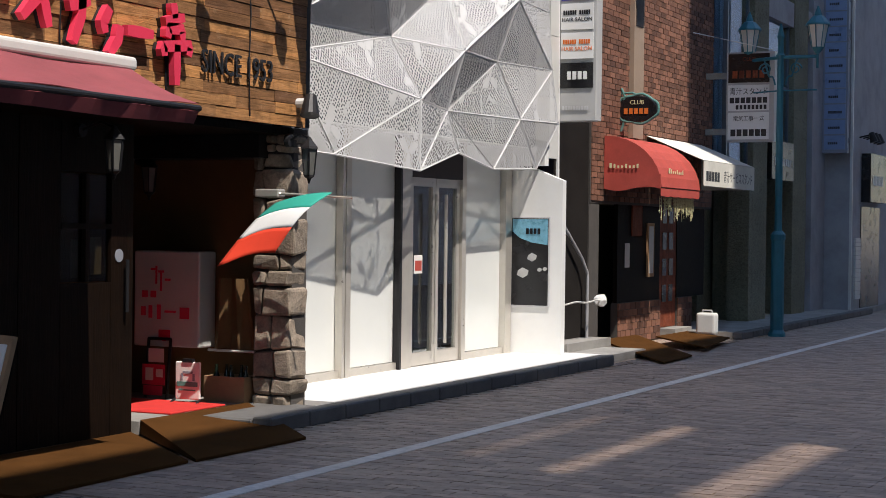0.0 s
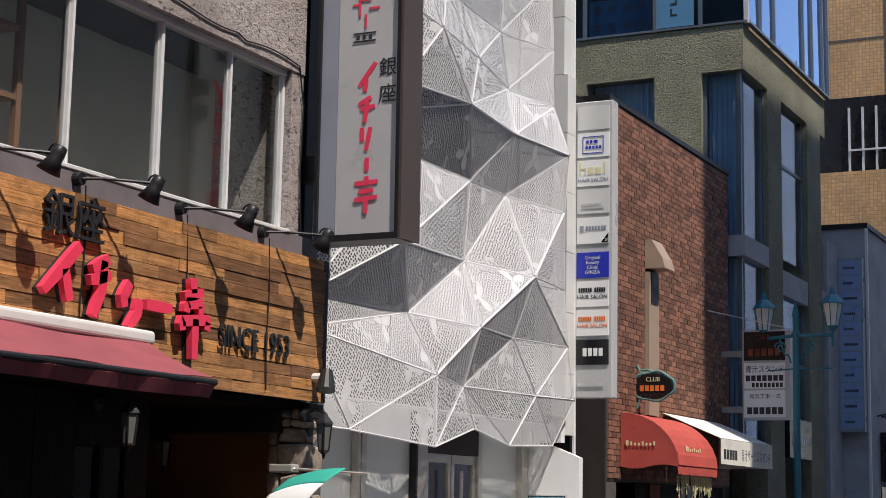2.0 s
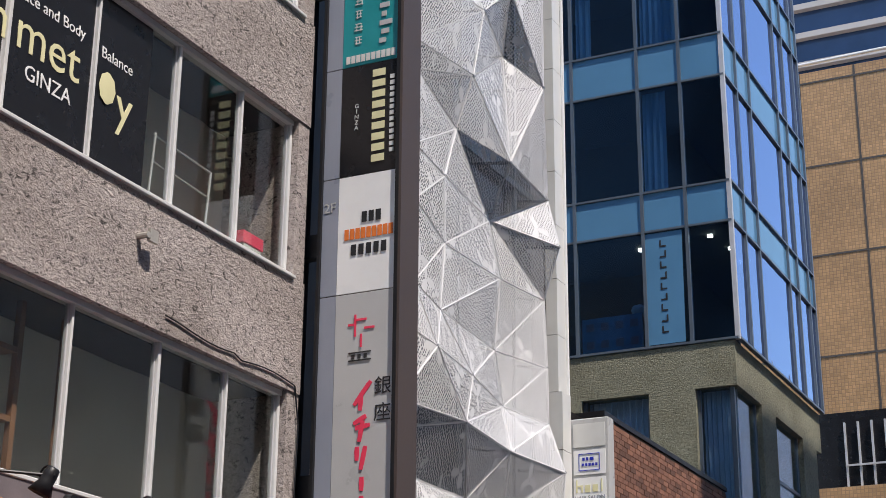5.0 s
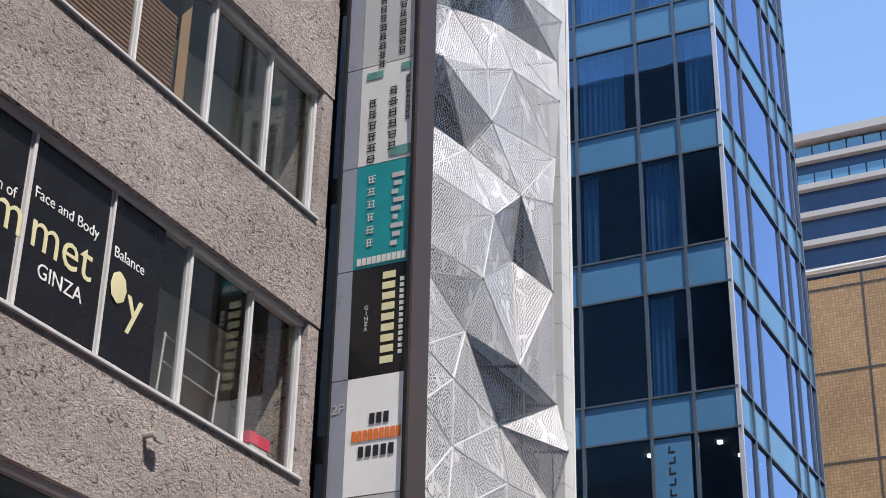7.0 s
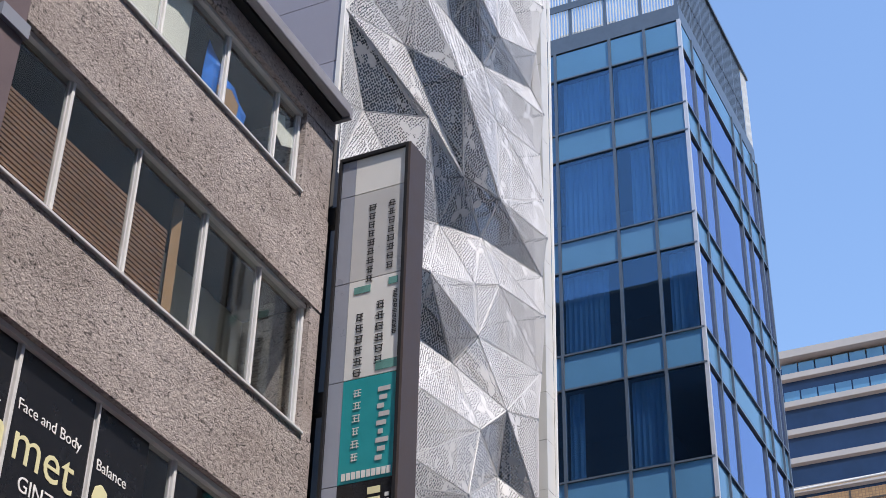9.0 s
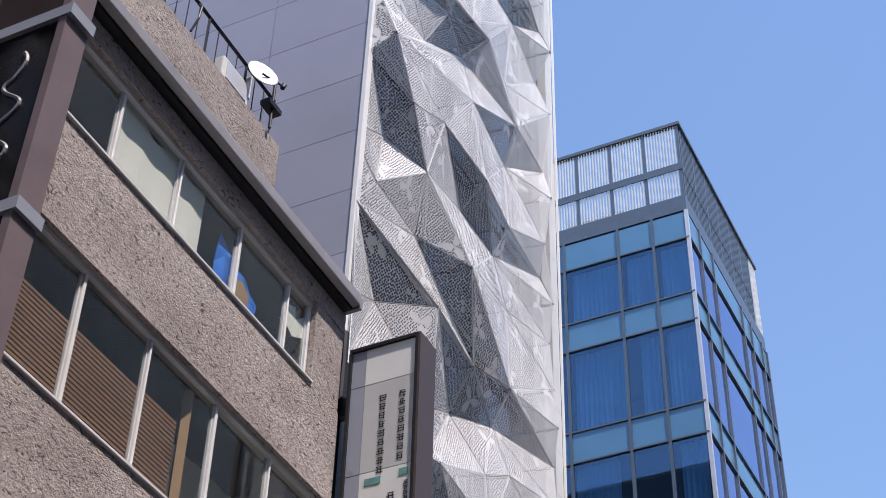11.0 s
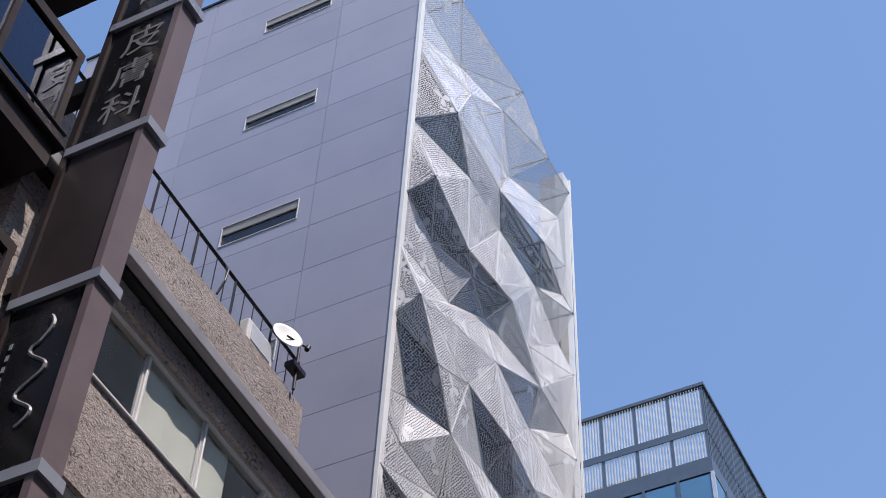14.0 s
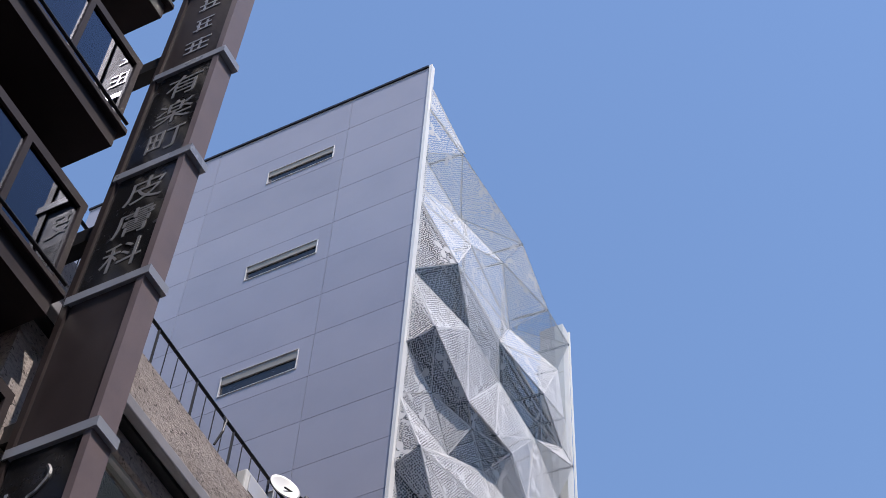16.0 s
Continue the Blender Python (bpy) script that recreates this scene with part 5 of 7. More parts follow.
def facet(a, b, c, wide):
    pts = [Vector(p) for p in (a, b, c)]
    n = (pts[1] - pts[0]).cross(pts[2] - pts[0]).normalized()
    if n.x < 0:
        pts.reverse()
        n = -n
    mid = (pts[0] + pts[1] + pts[2]) / 3
    inner = []
    for k in range(3):
        e = (mid - pts[k])
        inner.append(pts[k] + e.normalized() * min(0.02, e.length * 0.2))
    bm = bmesh.new()
    top = [bm.verts.new(p) for p in inner]
    bot = [bm.verts.new(p - n * 0.03) for p in inner]
    bm.faces.new(top)
    for k in range(3):
        bm.faces.new((top[k], bot[k], bot[(k + 1) % 3], top[(k + 1) % 3]))
    along = Vector((-n.y, n.x, 0)).normalized()
    rise = n.cross(along)
    uv = bm.loops.layers.uv.new("sheet")
    for f in bm.faces:
        for loop in f.loops:
            loop[uv].uv = (loop.vert.co.dot(along), loop.vert.co.dot(rise))
    part("screen_panel", bm, M_SCREENSHADE if wide else M_SCREEN, screen)
    for k in range(3):
        rod(frame_bm, pts[k] - n * 0.006, pts[(k + 1) % 3] - n * 0.006, 0.011 if mid.z < 9 else 0.006, None, 4)


def fold_point(nd):
    y, z, out = nd
    return (-7.5 + out, y, z)


for lo, hi, steps in zip(FOLDS, FOLDS[1:], STRIPS):
    i = j = 0
    for step in steps:
        if step in "lL":
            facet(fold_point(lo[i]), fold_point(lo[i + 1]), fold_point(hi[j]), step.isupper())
            i += 1
        else:
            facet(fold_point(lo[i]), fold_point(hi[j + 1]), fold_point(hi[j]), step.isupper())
            j += 1
lattice_bm = bmesh.new()
for row in FOLDS[1:-1]:
    for nd in row[1:]:
        p = fold_point(nd)
        rod(lattice_bm, p, (-8.05, p[1], p[2] + 0.1), 0.025, None, 5)
for y, top in ((13.2, 26.9), (14.8, 26.6), (16.4, 26.3), (18.0, 26.0)):
    box(lattice_bm, -7.98, -7.93, y, y + 0.05, 2.7, top)
for k in range(8):
    box(lattice_bm, -7.975, -7.925, 12.6, 18.6, 3.55 + k * 3.0, 3.63 + k * 3.0)
part("lattice", lattice_bm, M_MULLION, screen, "dark steel lattice behind the folded panels")
frame_bm.to_mesh(screen.data)
frame_bm.free()
screen.data.transform(Matrix.Translation(-base_of(tower)))

# ground floor of the tower
GX = -8.06
shop = part("shop_front", boxes((GX - 0.06, GX + 0.05, 14.40, 14.50, 0.121, 2.6)), M_STEEL, tower, "shop front with steel mullions")
part("post", boxes((GX - 0.06, GX + 0.05, 15.62, 15.84, 0.121, 2.6)), M_STEEL, shop)
part("post", boxes((GX - 0.06, GX + 0.05, 17.12, 17.22, 0.121, 2.6)), M_STEEL, shop)
part("post", boxes((GX - 0.06, GX + 0.05, 18.36, 18.54, 0.121, 2.6)), M_STEEL, shop)
part("soffit", boxes((-9.5, -7.75, 12.5, 18.6, 2.605, 2.615)), M_WHITE, shop)
for a, b in ((12.5, 14.39), (14.51, 15.615), (17.225, 18.355)):
    part("backing", boxes((GX - 0.05, GX - 0.03, a, b, 0.20, 2.6)), M_BLIND, shop, "white-backed display glass")
    part("rail", boxes((GX - 0.05, GX + 0.02, a, b, 0.121, 0.195)), M_STEEL, shop)
part("jamb", boxes((GX - 0.02, GX + 0.06, 14.31, 14.36, 0.121, 2.6)), M_STEEL, shop)
part("jamb", boxes((GX - 0.02, GX + 0.06, 15.56, 15.60, 0.121, 2.6)), M_BLACK, shop)
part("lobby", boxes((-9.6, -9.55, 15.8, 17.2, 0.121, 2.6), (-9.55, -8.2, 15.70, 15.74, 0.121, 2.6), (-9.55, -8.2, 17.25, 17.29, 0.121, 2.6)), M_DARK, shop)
part("lintel", boxes((GX - 0.05, GX + 0.05, 15.845, 17.115, 2.18, 2.6)), M_WINE, shop)
for y0, y1, hy in ((15.86, 16.47, 16.36), (16.49, 17.10, 16.60)):
    leaf = part("door", boxes((GX - 0.03, GX + 0.02, y0, y0 + 0.07, 0.13, 2.175), (GX - 0.03, GX + 0.02, y1 - 0.07, y1, 0.13, 2.175), (GX - 0.03, GX + 0.02, y0 + 0.071, y1 - 0.071, 0.13, 0.27), (GX - 0.03, GX + 0.02, y0 + 0.071, y1 - 0.071, 2.08, 2.175)), M_STEEL, shop, "steel-framed glass door leaf")
    part("pane", boxes((GX - 0.012, GX - 0.004, y0 + 0.072, y1 - 0.072, 0.272, 2.078)), M_SHOPGLASS, leaf)
    part("handle", rods(((GX + 0.09, hy, 0.35), (GX + 0.09, hy, 2.0), 0.02)), M_STEEL, leaf)
notice = thing("door_notice", "red and white notice on the glass door", "notice", (GX, 16.1, 1.2))
part("sheet", boxes((GX - 0.003, GX + 0.001, 16.0, 16.2, 1.13, 1.33)), M_PAPER, notice)
part("mark", boxes((GX + 0.0012, GX + 0.003, 16.02, 16.18, 1.16, 1.27)), M_AWNRED, notice)

pylon = thing("display_panel", "white standing display wall with a jewellery poster", "display", (-7.75, 18.6, 0.12))
part("slab", prism([(-8.08, 18.56, 0.121), (-7.36, 18.56, 0.121), (-7.36, 18.56, 2.22), (-7.72, 18.56, 2.36), (-8.08, 18.56, 2.40)], (0, 0.12, 0)), M_WHITE, pylon)
part("head", boxes((-8.08, -7.60, 18.565, 18.69, 2.40, 2.62)), M_WHITE, pylon)
post_ = part("poster", boxes((-8.01, -7.53, 18.545, 18.558, 0.705, 1.76)), M_FILM, pylon, "dark poster with a blue sky band")
part("frame", boxes((-8.03, -8.011, 18.54, 18.557, 0.69, 1.775), (-7.529, -7.51, 18.54, 18.557, 0.69, 1.775), (-8.01, -7.53, 18.54, 18.557, 0.69, 0.704), (-8.01, -7.53, 18.54, 18.557, 1.761, 1.775)), M_ALU, pylon)
wave_pts = [(-8.0, 18.542, 1.75), (-7.54, 18.542, 1.75), (-7.54, 18.542, 1.44), (-7.75, 18.542, 1.47), (-7.9, 18.542, 1.52), (-8.0, 18.542, 1.60)]
part("sky_band", prism(wave_pts, (0, 0.002, 0)), surface("poster_blue", (0.20, 0.47, 0.62), 0.3, vary=0.4, scale=7, bump=0.0), post_)
bars(post_, M_FILM, FACING_CAMERA, (-7.82, 18.54, 1.57), [(0.05 * k, 0.05 * k + 0.035, 0, 0.07) for k in range(4)])
for x, z, r in ((-7.74, 1.29, 0.07), (-7.86, 1.10, 0.085), (-7.64, 1.14, 0.035), (-7.57, 1.15, 0.035)):
    bm = bmesh.new()
    bmesh.ops.create_icosphere(bm, subdivisions=1, radius=r)
    bmesh.ops.transform(bm, matrix=Matrix.Translation((x, 18.541, z)) @ Matrix.Diagonal((1, 0.04, 0.75, 1)), verts=bm.verts)
    part("jewel", bm, M_SIGNGREY, post_, "pale jewel motif")

# ---- stacked sign and dark gap wall ----
stack = thing("stacked_sign", "grey projecting sign box with stacked white tenant panels", "sign", (-7.4, 19.1, 2.97))
part("case", soft_box((-7.65, -7.12, 19.03, 19.22, 2.96, 6.70), 0.012, 1), M_SIGNGREY, stack)
ROWS_ = ((6.33, 6.63, M_OFFWHITE), (5.98, 6.29, M_WHITE), (5.61, 5.94, M_WHITE), (5.26, 5.57, M_OFFWHITE), (4.88, 5.21, M_WHITE), (4.45, 4.77, M_BLUE), (4.09, 4.41, M_WHITE), (3.73, 4.05, M_WHITE), (3.37, 3.68, M_FILM))
for k, (z0, z1, mt) in enumerate(ROWS_):
    pn = part("panel", boxes((-7.59, -7.165, 19.015, 19.028, z0, z1)), mt, stack)
    zm = (z0 + z1) / 2
    if k == 1:
        bars(pn, M_BLUE, FACING_CAMERA, (-7.52, 19.013, zm), [(0.0, 0.28, 0.1, 0.108), (0.0, 0.28, -0.108, -0.1), (0.0, 0.008, -0.1, 0.1), (0.272, 0.28, -0.1, 0.1), (0.05, 0.08, 0.02, 0.06), (0.1, 0.13, 0.02, 0.06), (0.15, 0.2, 0.02, 0.06)] + [(0.04 + 0.045 * q, 0.07 + 0.045 * q, -0.05, -0.015) for q in range(5)])
    elif k == 2:
        bars(pn, M_CREAM, FACING_CAMERA, (-7.56, 19.013, zm), [(0.0, 0.02, -0.02, 0.14), (0.07, 0.09, -0.02, 0.07), (0.02, 0.07, 0.05, 0.07), (0.12, 0.19, -0.02, 0.07), (0.22, 0.29, -0.02, 0.07), (0.33, 0.35, -0.02, 0.14)])
        writing(pn, "HAIR SALON", M_SIGNBLUE, (-7.38, 19.013, zm - 0.09), 0.07, FACING_CAMERA)
    elif k == 3:
        bars(pn, M_SIGNGREY, FACING_CAMERA, (-7.53, 19.013, zm - 0.1), [(0.03 * q, 0.022 + 0.03 * q, 0.0, 0.03) for q in range(10)] + [(0.03 * q, 0.022 + 0.03 * q, 0.045, 0.075) for q in range(9)])
    elif k == 4:
        bars(pn, M_SIGNBLUE, FACING_CAMERA, (-7.55, 19.013, zm), [(0.0, 0.05, -0.02, 0.06)] + [(0.08 + 0.04 * q, 0.105 + 0.04 * q, 0.0, 0.055) for q in range(7)])
        part("corner", prism([(-7.27, 19.012, z0 + 0.01), (-7.17, 19.012, z0 + 0.01), (-7.17, 19.012, z0 + 0.13)], (0, 0.002, 0)), M_FILM, pn)
        writing(pn, "5F", M_WHITE, (-7.195, 19.009, z0 + 0.04), 0.05, FACING_CAMERA)
    elif k == 5:
        writing(pn, "Original\nBeauty\nClinic\nGINZA", M_OFFWHITE, (-7.38, 19.013, zm), 0.065, FACING_CAMERA, lead=0.95)
    elif k in (6, 7):
        bars(pn, M_INK if k == 6 else M_ORANGE, FACING_CAMERA, (-7.56, 19.013, zm), [(0.03 * q, 0.022 + 0.03 * q, 0.02, 0.075) for q in range(12) if q != 6])
        writing(pn, "HAIR SALON", M_INK if k == 6 else M_ORANGE, (-7.38, 19.013, zm - 0.04), 0.07, FACING_CAMERA)
    elif k == 8:
        bars(pn, M_WHITE, FACING_CAMERA, (-7.5, 19.013, zm - 0.05), [(0.07 * q, 0.05 + 0.07 * q, 0, 0.1) for q in range(4)])
bars(stack, M_ALU, FACING_CAMERA, (-7.56, 19.02, 3.1), [(0.035 * q, 0.025 + 0.035 * q, 0.0, 0.05) for q in range(10)])

gap = thing("dark_gap_wall", "black rendered wall between the tower and the brick house", "wall", (-8, 20, 0), kind="structure")
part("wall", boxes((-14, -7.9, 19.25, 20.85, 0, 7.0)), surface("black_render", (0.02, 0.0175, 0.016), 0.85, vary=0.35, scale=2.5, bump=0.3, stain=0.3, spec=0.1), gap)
part("plinth", boxes((-7.9, -7.55, 19.25, 20.85, 0, 0.2)), M_CONC, gap)
dp = thing("drain_pipe", "grey drain pipe bending down the dark wall", "pipe", (-7.85, 20.3, 0))
part("pipe", tube([(-7.86, 19.3, 2.05), (-7.82, 20.45, 1.25), (-7.80, 20.6, 1.05), (-7.80, 20.6, 0.2)], 0.022), M_GREYWALL, dp)
rope = thing("wrapped_chain", "white chain tied to a wrapped bundle", "chain", (-7.7, 20.3, 0.7))
part("chain", tube([(-7.6, 19.1 + 0.12 * k, 0.70 - 0.01 * math.sin(k)) for k in range(13)], 0.012, 5), M_OFFWHITE, rope)
bm = bmesh.new()
bmesh.ops.create_icosphere(bm, subdivisions=2, radius=0.085, matrix=Matrix.Translation((-7.62, 20.62, 0.70)))
for v in bm.verts:
    v.co += Vector((noise.noise(v.co * 20), noise.noise(v.co * 22), noise.noise(v.co * 18))) * 0.025
part("bundle", bm, M_PAPER, rope)

# ---- brick house ----
brick = thing("brick_house", "low brown brick house with shop awnings", "building", (-9, 23.6, 0))
BXF = -7.87
core = part("wall", boxes((-14, BXF - 0.012, 20.87, 26.5, 2.0, 7.2)), M_MORTAR, brick, "brown brick street wall")
part("coping", boxes((-14, BXF + 0.02, 20.84, 26.53, 7.2, 7.27)), M_BLACK, brick)
part("pier", boxes((-14, BXF - 0.02, 20.87, 21.25, 0, 2.0)), M_MORTAR, brick)
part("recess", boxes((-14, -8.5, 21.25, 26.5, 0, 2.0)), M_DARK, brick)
duct = thing("wall_duct", "tan painted duct with a hood on the brick wall", "duct", (-7.8, 22.6, 3.0))
part("shaft", boxes((BXF - 0.005, BXF + 0.07, 22.35, 22.78, 2.95, 5.0)), M_TAN, duct)
part("grille", boxes((BXF + 0.002, BXF + 0.08, 22.42, 22.72, 4.55, 5.02)), M_BLACK, duct)
part("hood", prism([(BXF, 22.35, 5.05), (BXF + 0.3, 22.35, 5.05), (BXF + 0.26, 22.35, 5.2), (BXF + 0.1, 22.35, 5.47), (BXF, 22.35, 5.47)], (0, 0.45, 0)), M_TAN, duct)
low = thing("bar_entrance", "dark bar front with a red-brown door above a brick base", "entrance", (-8, 23.5, 0))
part("panel", boxes((-8.02, -7.96, 22.2, 24.1, 0.6, 2.3), (-8.02, -7.96, 24.95, 26.4, 0.6, 2.3)), M_DARKWOOD, low)
part("base_wall", boxes((-8.05, -7.95, 22.2, 24.1, 0, 0.6), (-8.05, -7.95, 24.95, 25.7, 0, 0.6)), M_MORTAR, low)
dr = part("door", boxes((-8.03, -7.97, 24.12, 24.93, 0.16, 2.2)), M_REDDOOR, low, "red-brown panelled door")
for z0 in (0.55, 0.95, 1.35, 1.75):
    for y0 in (24.24, 24.56):
        part("pane", boxes((-7.968, -7.962, y0, y0 + 0.2, z0, z0 + 0.26)), M_FILM, dr)
part("step", boxes((-8.05, -7.7, 24.1, 24.95, 0, 0.15)), M_CONC, low)
part("frame", boxes((-7.955, -7.93, 23.45, 23.75, 0.95, 1.75)), M_CARD, low)
part("sheet", boxes((-7.928, -7.925, 23.5, 23.7, 1.0, 1.7)), M_SIGNGREY, low)
part("sheet", boxes((-7.955, -7.95, 22.5, 22.7, 1.1, 1.45)), M_PAPER, low)
part("plaque", soft_box((-7.955, -7.93, 22.75, 23.2, 1.55, 2.0), 0.02), M_REDDOOR, low)
random.seed(3)
for (ya, yb, xb) in ((22.2, 24.1, -7.95), (24.95, 25.7, -7.95)):
    for r in range(6):
        y = ya - (0.1 if r % 2 else 0)
        while y < yb:
            a, b = max(y, ya), min(y + 0.2, yb)
            if b - a > 0.05:
                part("brick", boxes((xb - 0.002, xb + 0.018, a + 0.005, b - 0.005, 0.01 + r * 0.098, 0.10 + r * 0.098)), M_BRICK, low)
            y += 0.21

ra = thing("bar_awning", "red dome awning with pale script above the bar", "awning", (-7.5, 22.3, 2.2))
AX = lambda a: (-7.86 + 0.82 * math.sin(a), 2.20 + 0.72 * math.cos(a))
arc = [AX(a) for a in np.linspace(0, math.pi / 2 * 0.98, 9)]
part("cloth", sheet([[(x, 21.35 + 1.75 * u / 8, z) for u in range(9)] for x, z in arc]), M_AWNRED, ra)
bm = bmesh.new()
v0 = [bm.verts.new((x, 21.35, z)) for x, z in arc] + [bm.verts.new((-7.86, 21.35, 2.2))]
bm.faces.new(v0)
part("end_cloth", bm, M_AWNRED, ra)
part("valance", sheet([[(-7.05, 21.35 + 1.75 * u / 16, 2.21 - 0.11 * v + 0.008 * math.sin(u * 2)) for u in range(17)] for v in range(2)]), M_AWNRED, ra)
part("end_valance", sheet([[(-7.86 + 0.81 * u / 10, 21.345 + 0.004 * math.sin(u * 0.9), 2.40 - (0.2 + 0.03 * math.sin(u * 0.63)) * v) for u in range(11)] for v in range(2)]), M_AWNRED, ra)
bars(ra, M_CREAM, FACING_CAMERA, (-7.78, 21.338, 2.48), [(0.0, 0.035, 0.0, 0.07)] + [(0.06 + 0.055 * k, 0.085 + 0.055 * k, 0.0, 0.035 + 0.02 * (k % 3 == 0)) for k in range(7)])
bars(ra, M_CREAM, FACING_STREET, (-7.07, 21.75, 2.42), [(0.0, 0.06, 0.0, 0.075)] + [(0.1 + 0.085 * k, 0.135 + 0.085 * k, 0.0, 0.035 + 0.025 * (k % 3 == 0)) for k in range(7)])
wa = thing("stand_awning", "cream awning with green-grey lettering beside the red one", "awning", (-7.5, 24.5, 2.3))
part("cloth", sheet([[(-7.86 + 0.86 * v / 4, 23.12 + 2.75 * u / 10, 3.02 - 0.36 * v / 4) for u in range(11)] for v in range(5)]), M_AWNWHITE, wa)
part("front", sheet([[(-6.995, 23.12 + 2.75 * u / 10, 2.655 - 0.36 * v / 2) for u in range(11)] for v in range(3)]), M_AWNWHITE, wa)
bm = bmesh.new()
bm.faces.new([bm.verts.new(p) for p in ((-7.86, 25.875, 3.02), (-7.0, 25.875, 2.66), (-7.0, 25.875, 2.3), (-7.86, 25.875, 2.3))])
part("end_cloth", bm, M_AWNWHITE, wa)
writing(wa, "青汁サービススタンド", M_INK, (-6.99, 24.95, 2.44), 0.19, FACING_STREET, squeeze=0.85)
bars(wa, M_INK, FACING_STREET, (-6.99, 23.25, 2.37), [(0.14 * k, 0.14 * k + 0.11, 0.0, 0.14) for k in range(5)])
lights = thing("string_lights", "small dangling string lights under the awning", "string lights", (-7.2, 22.4, 2.1))
random.seed(12)
bm = bmesh.new()
for k in range(58):
    y, x = 21.4 + random.random() ** 0.6 * 1.75, -7.1 - random.random() * 0.1
    ln = random.uniform(0.12, 0.34)
    rod(bm, (x, y, 2.1), (x, y + 0.02, 2.1 - ln), 0.004, None, 4)
    for q in range(4):
        bmesh.ops.create_icosphere(bm, subdivisions=1, radius=0.011, matrix=Matrix.Translation((x, y + random.uniform(-0.03, 0.03), 2.1 - ln * (q + 0.5) / 4)))
part("strings", bm, M_CREAM, lights)
club = thing("oval_sign", "black oval club sign in a green iron bracket", "sign", (-7.6, 22.0, 3.3))
bm = lathe((0, 0, 0), [(0.28, -0.02), (0.30, -0.01), (0.30, 0.01), (0.28, 0.02)], 24)
bmesh.ops.transform(bm, matrix=Matrix.Translation((-7.62, 22.0, 3.33)) @ Euler((radians(90), 0, 0)).to_matrix().to_4x4() @ Matrix.Diagonal((1, 0.62, 1, 1)), verts=bm.verts)
part("plate", bm, M_FILM, club)
part("rim", tube([(-7.62 + 0.31 * math.cos(a), 22.0, 3.33 + 0.2 * math.sin(a) + 0.015 * math.sin(6 * a)) for a in np.linspace(0, math.tau, 25)], 0.02), M_GREEN, club)
part("bracket", tube([(-7.86, 22.0, 3.62), (-7.80, 22.0, 3.5), (-7.86, 22.0, 3.35), (-7.80, 22.0, 3.2), (-7.86, 22.0, 3.02)], 0.018), M_GREEN, club)
part("arm", tube([(-7.86, 22.0, 3.55), (-7.7, 22.0, 3.56), (-7.62, 22.0, 3.52)], 0.014), M_GREEN, club)
writing(club, "CLUB", M_CREAM, (-7.62, 21.975, 3.42), 0.085, FACING_CAMERA)
bars(club, M_ORANGE, FACING_CAMERA, (-7.81, 21.977, 3.26), [(0.075 * k, 0.055 + 0.075 * k, 0.0, 0.08) for k in range(5)])
case_ = thing("suitcase", "white hard-shell suitcase standing on the kerb plate", "suitcase", (-7.15, 24.0, 0.08))
part("shell", soft_box((-7.32, -7.02, 23.9, 24.1, 0.09, 0.42), 0.04, 3), M_OFFWHITE, case_)
part("handle", tube([(-7.24, 24.0, 0.42), (-7.24, 24.0, 0.455), (-7.1, 24.0, 0.455), (-7.1, 24.0, 0.42)], 0.01), M_SIGNGREY, case_)
part("wheel", rods(((-7.28, 23.9, 0.07), (-7.28, 23.93, 0.07), 0.03)), M_BLACK, case_)
part("wheel", rods(((-7.06, 23.9, 0.07), (-7.06, 23.93, 0.07), 0.03)), M_BLACK, case_)
for pts in (((-7.95, 21.5, 0.10), (-7.9, 22.9, 0.10), (-6.35, 20.6, 0.015), (-6.3, 19.3, 0.015)), ((-7.55, 22.75, 0.10), (-7.55, 24.2, 0.10), (-6.75, 23.75, 0.06), (-6.45, 21.5, 0.06))):
    rp = thing("kerb_ramp", "brown checkered kerb ramp plate", "ramp", pts[0], "kerb ramps")
    part("plate", prism(pts, (0, 0, 0.02)), M_MAT, rp)
hang = thing("hanging_signs", "stack of three hanging shop signs on a bracket", "sign", (-7.1, 26.0, 3.1))
part("case", boxes((-7.50, -6.72, 26.0, 26.16, 3.08, 4.52)), M_SIGNGREY, hang)
for z0, z1, mt in ((4.03, 4.49, M_FILM), (3.58, 3.99, M_WHITE), (3.12, 3.55, M_WHITE)):
    part("panel", boxes((-7.47, -6.80, 25.985, 25.999, z0, z1)), mt, hang)
for z in (3.2, 4.1):
    part("bracket", boxes((-7.86, -7.505, 26.05, 26.11, z, z + 0.1)), M_CONC, hang)
part("stay", rods(((-7.86, 25.3, 4.78), (-6.76, 26.02, 4.54), 0.008)), M_OFFWHITE, hang)
writing(hang, "青汁スタンド", M_INK, (-7.13, 25.983, 3.88), 0.125, FACING_CAMERA, squeeze=0.85)
bars(hang, M_INK, FACING_CAMERA, (-7.44, 25.983, 3.7), [(0.09 * k, 0.07 + 0.09 * k, 0.0, 0.09) for k in range(7)] + [(0.1 + 0.065 * k, 0.145 + 0.065 * k, -0.1, -0.03) for k in range(8)])
writing(hang, "電気工事一式", M_INK, (-7.13, 25.983, 3.45), 0.085, FACING_CAMERA)
bars(hang, M_INK, FACING_CAMERA, (-7.42, 25.983, 3.17), [(0.1 * k, 0.08 + 0.1 * k, 0.0, 0.11) for k in range(6)])
writing(hang, "CLUB", M_REDDOOR, (-7.13, 25.983, 4.4), 0.09, FACING_CAMERA)
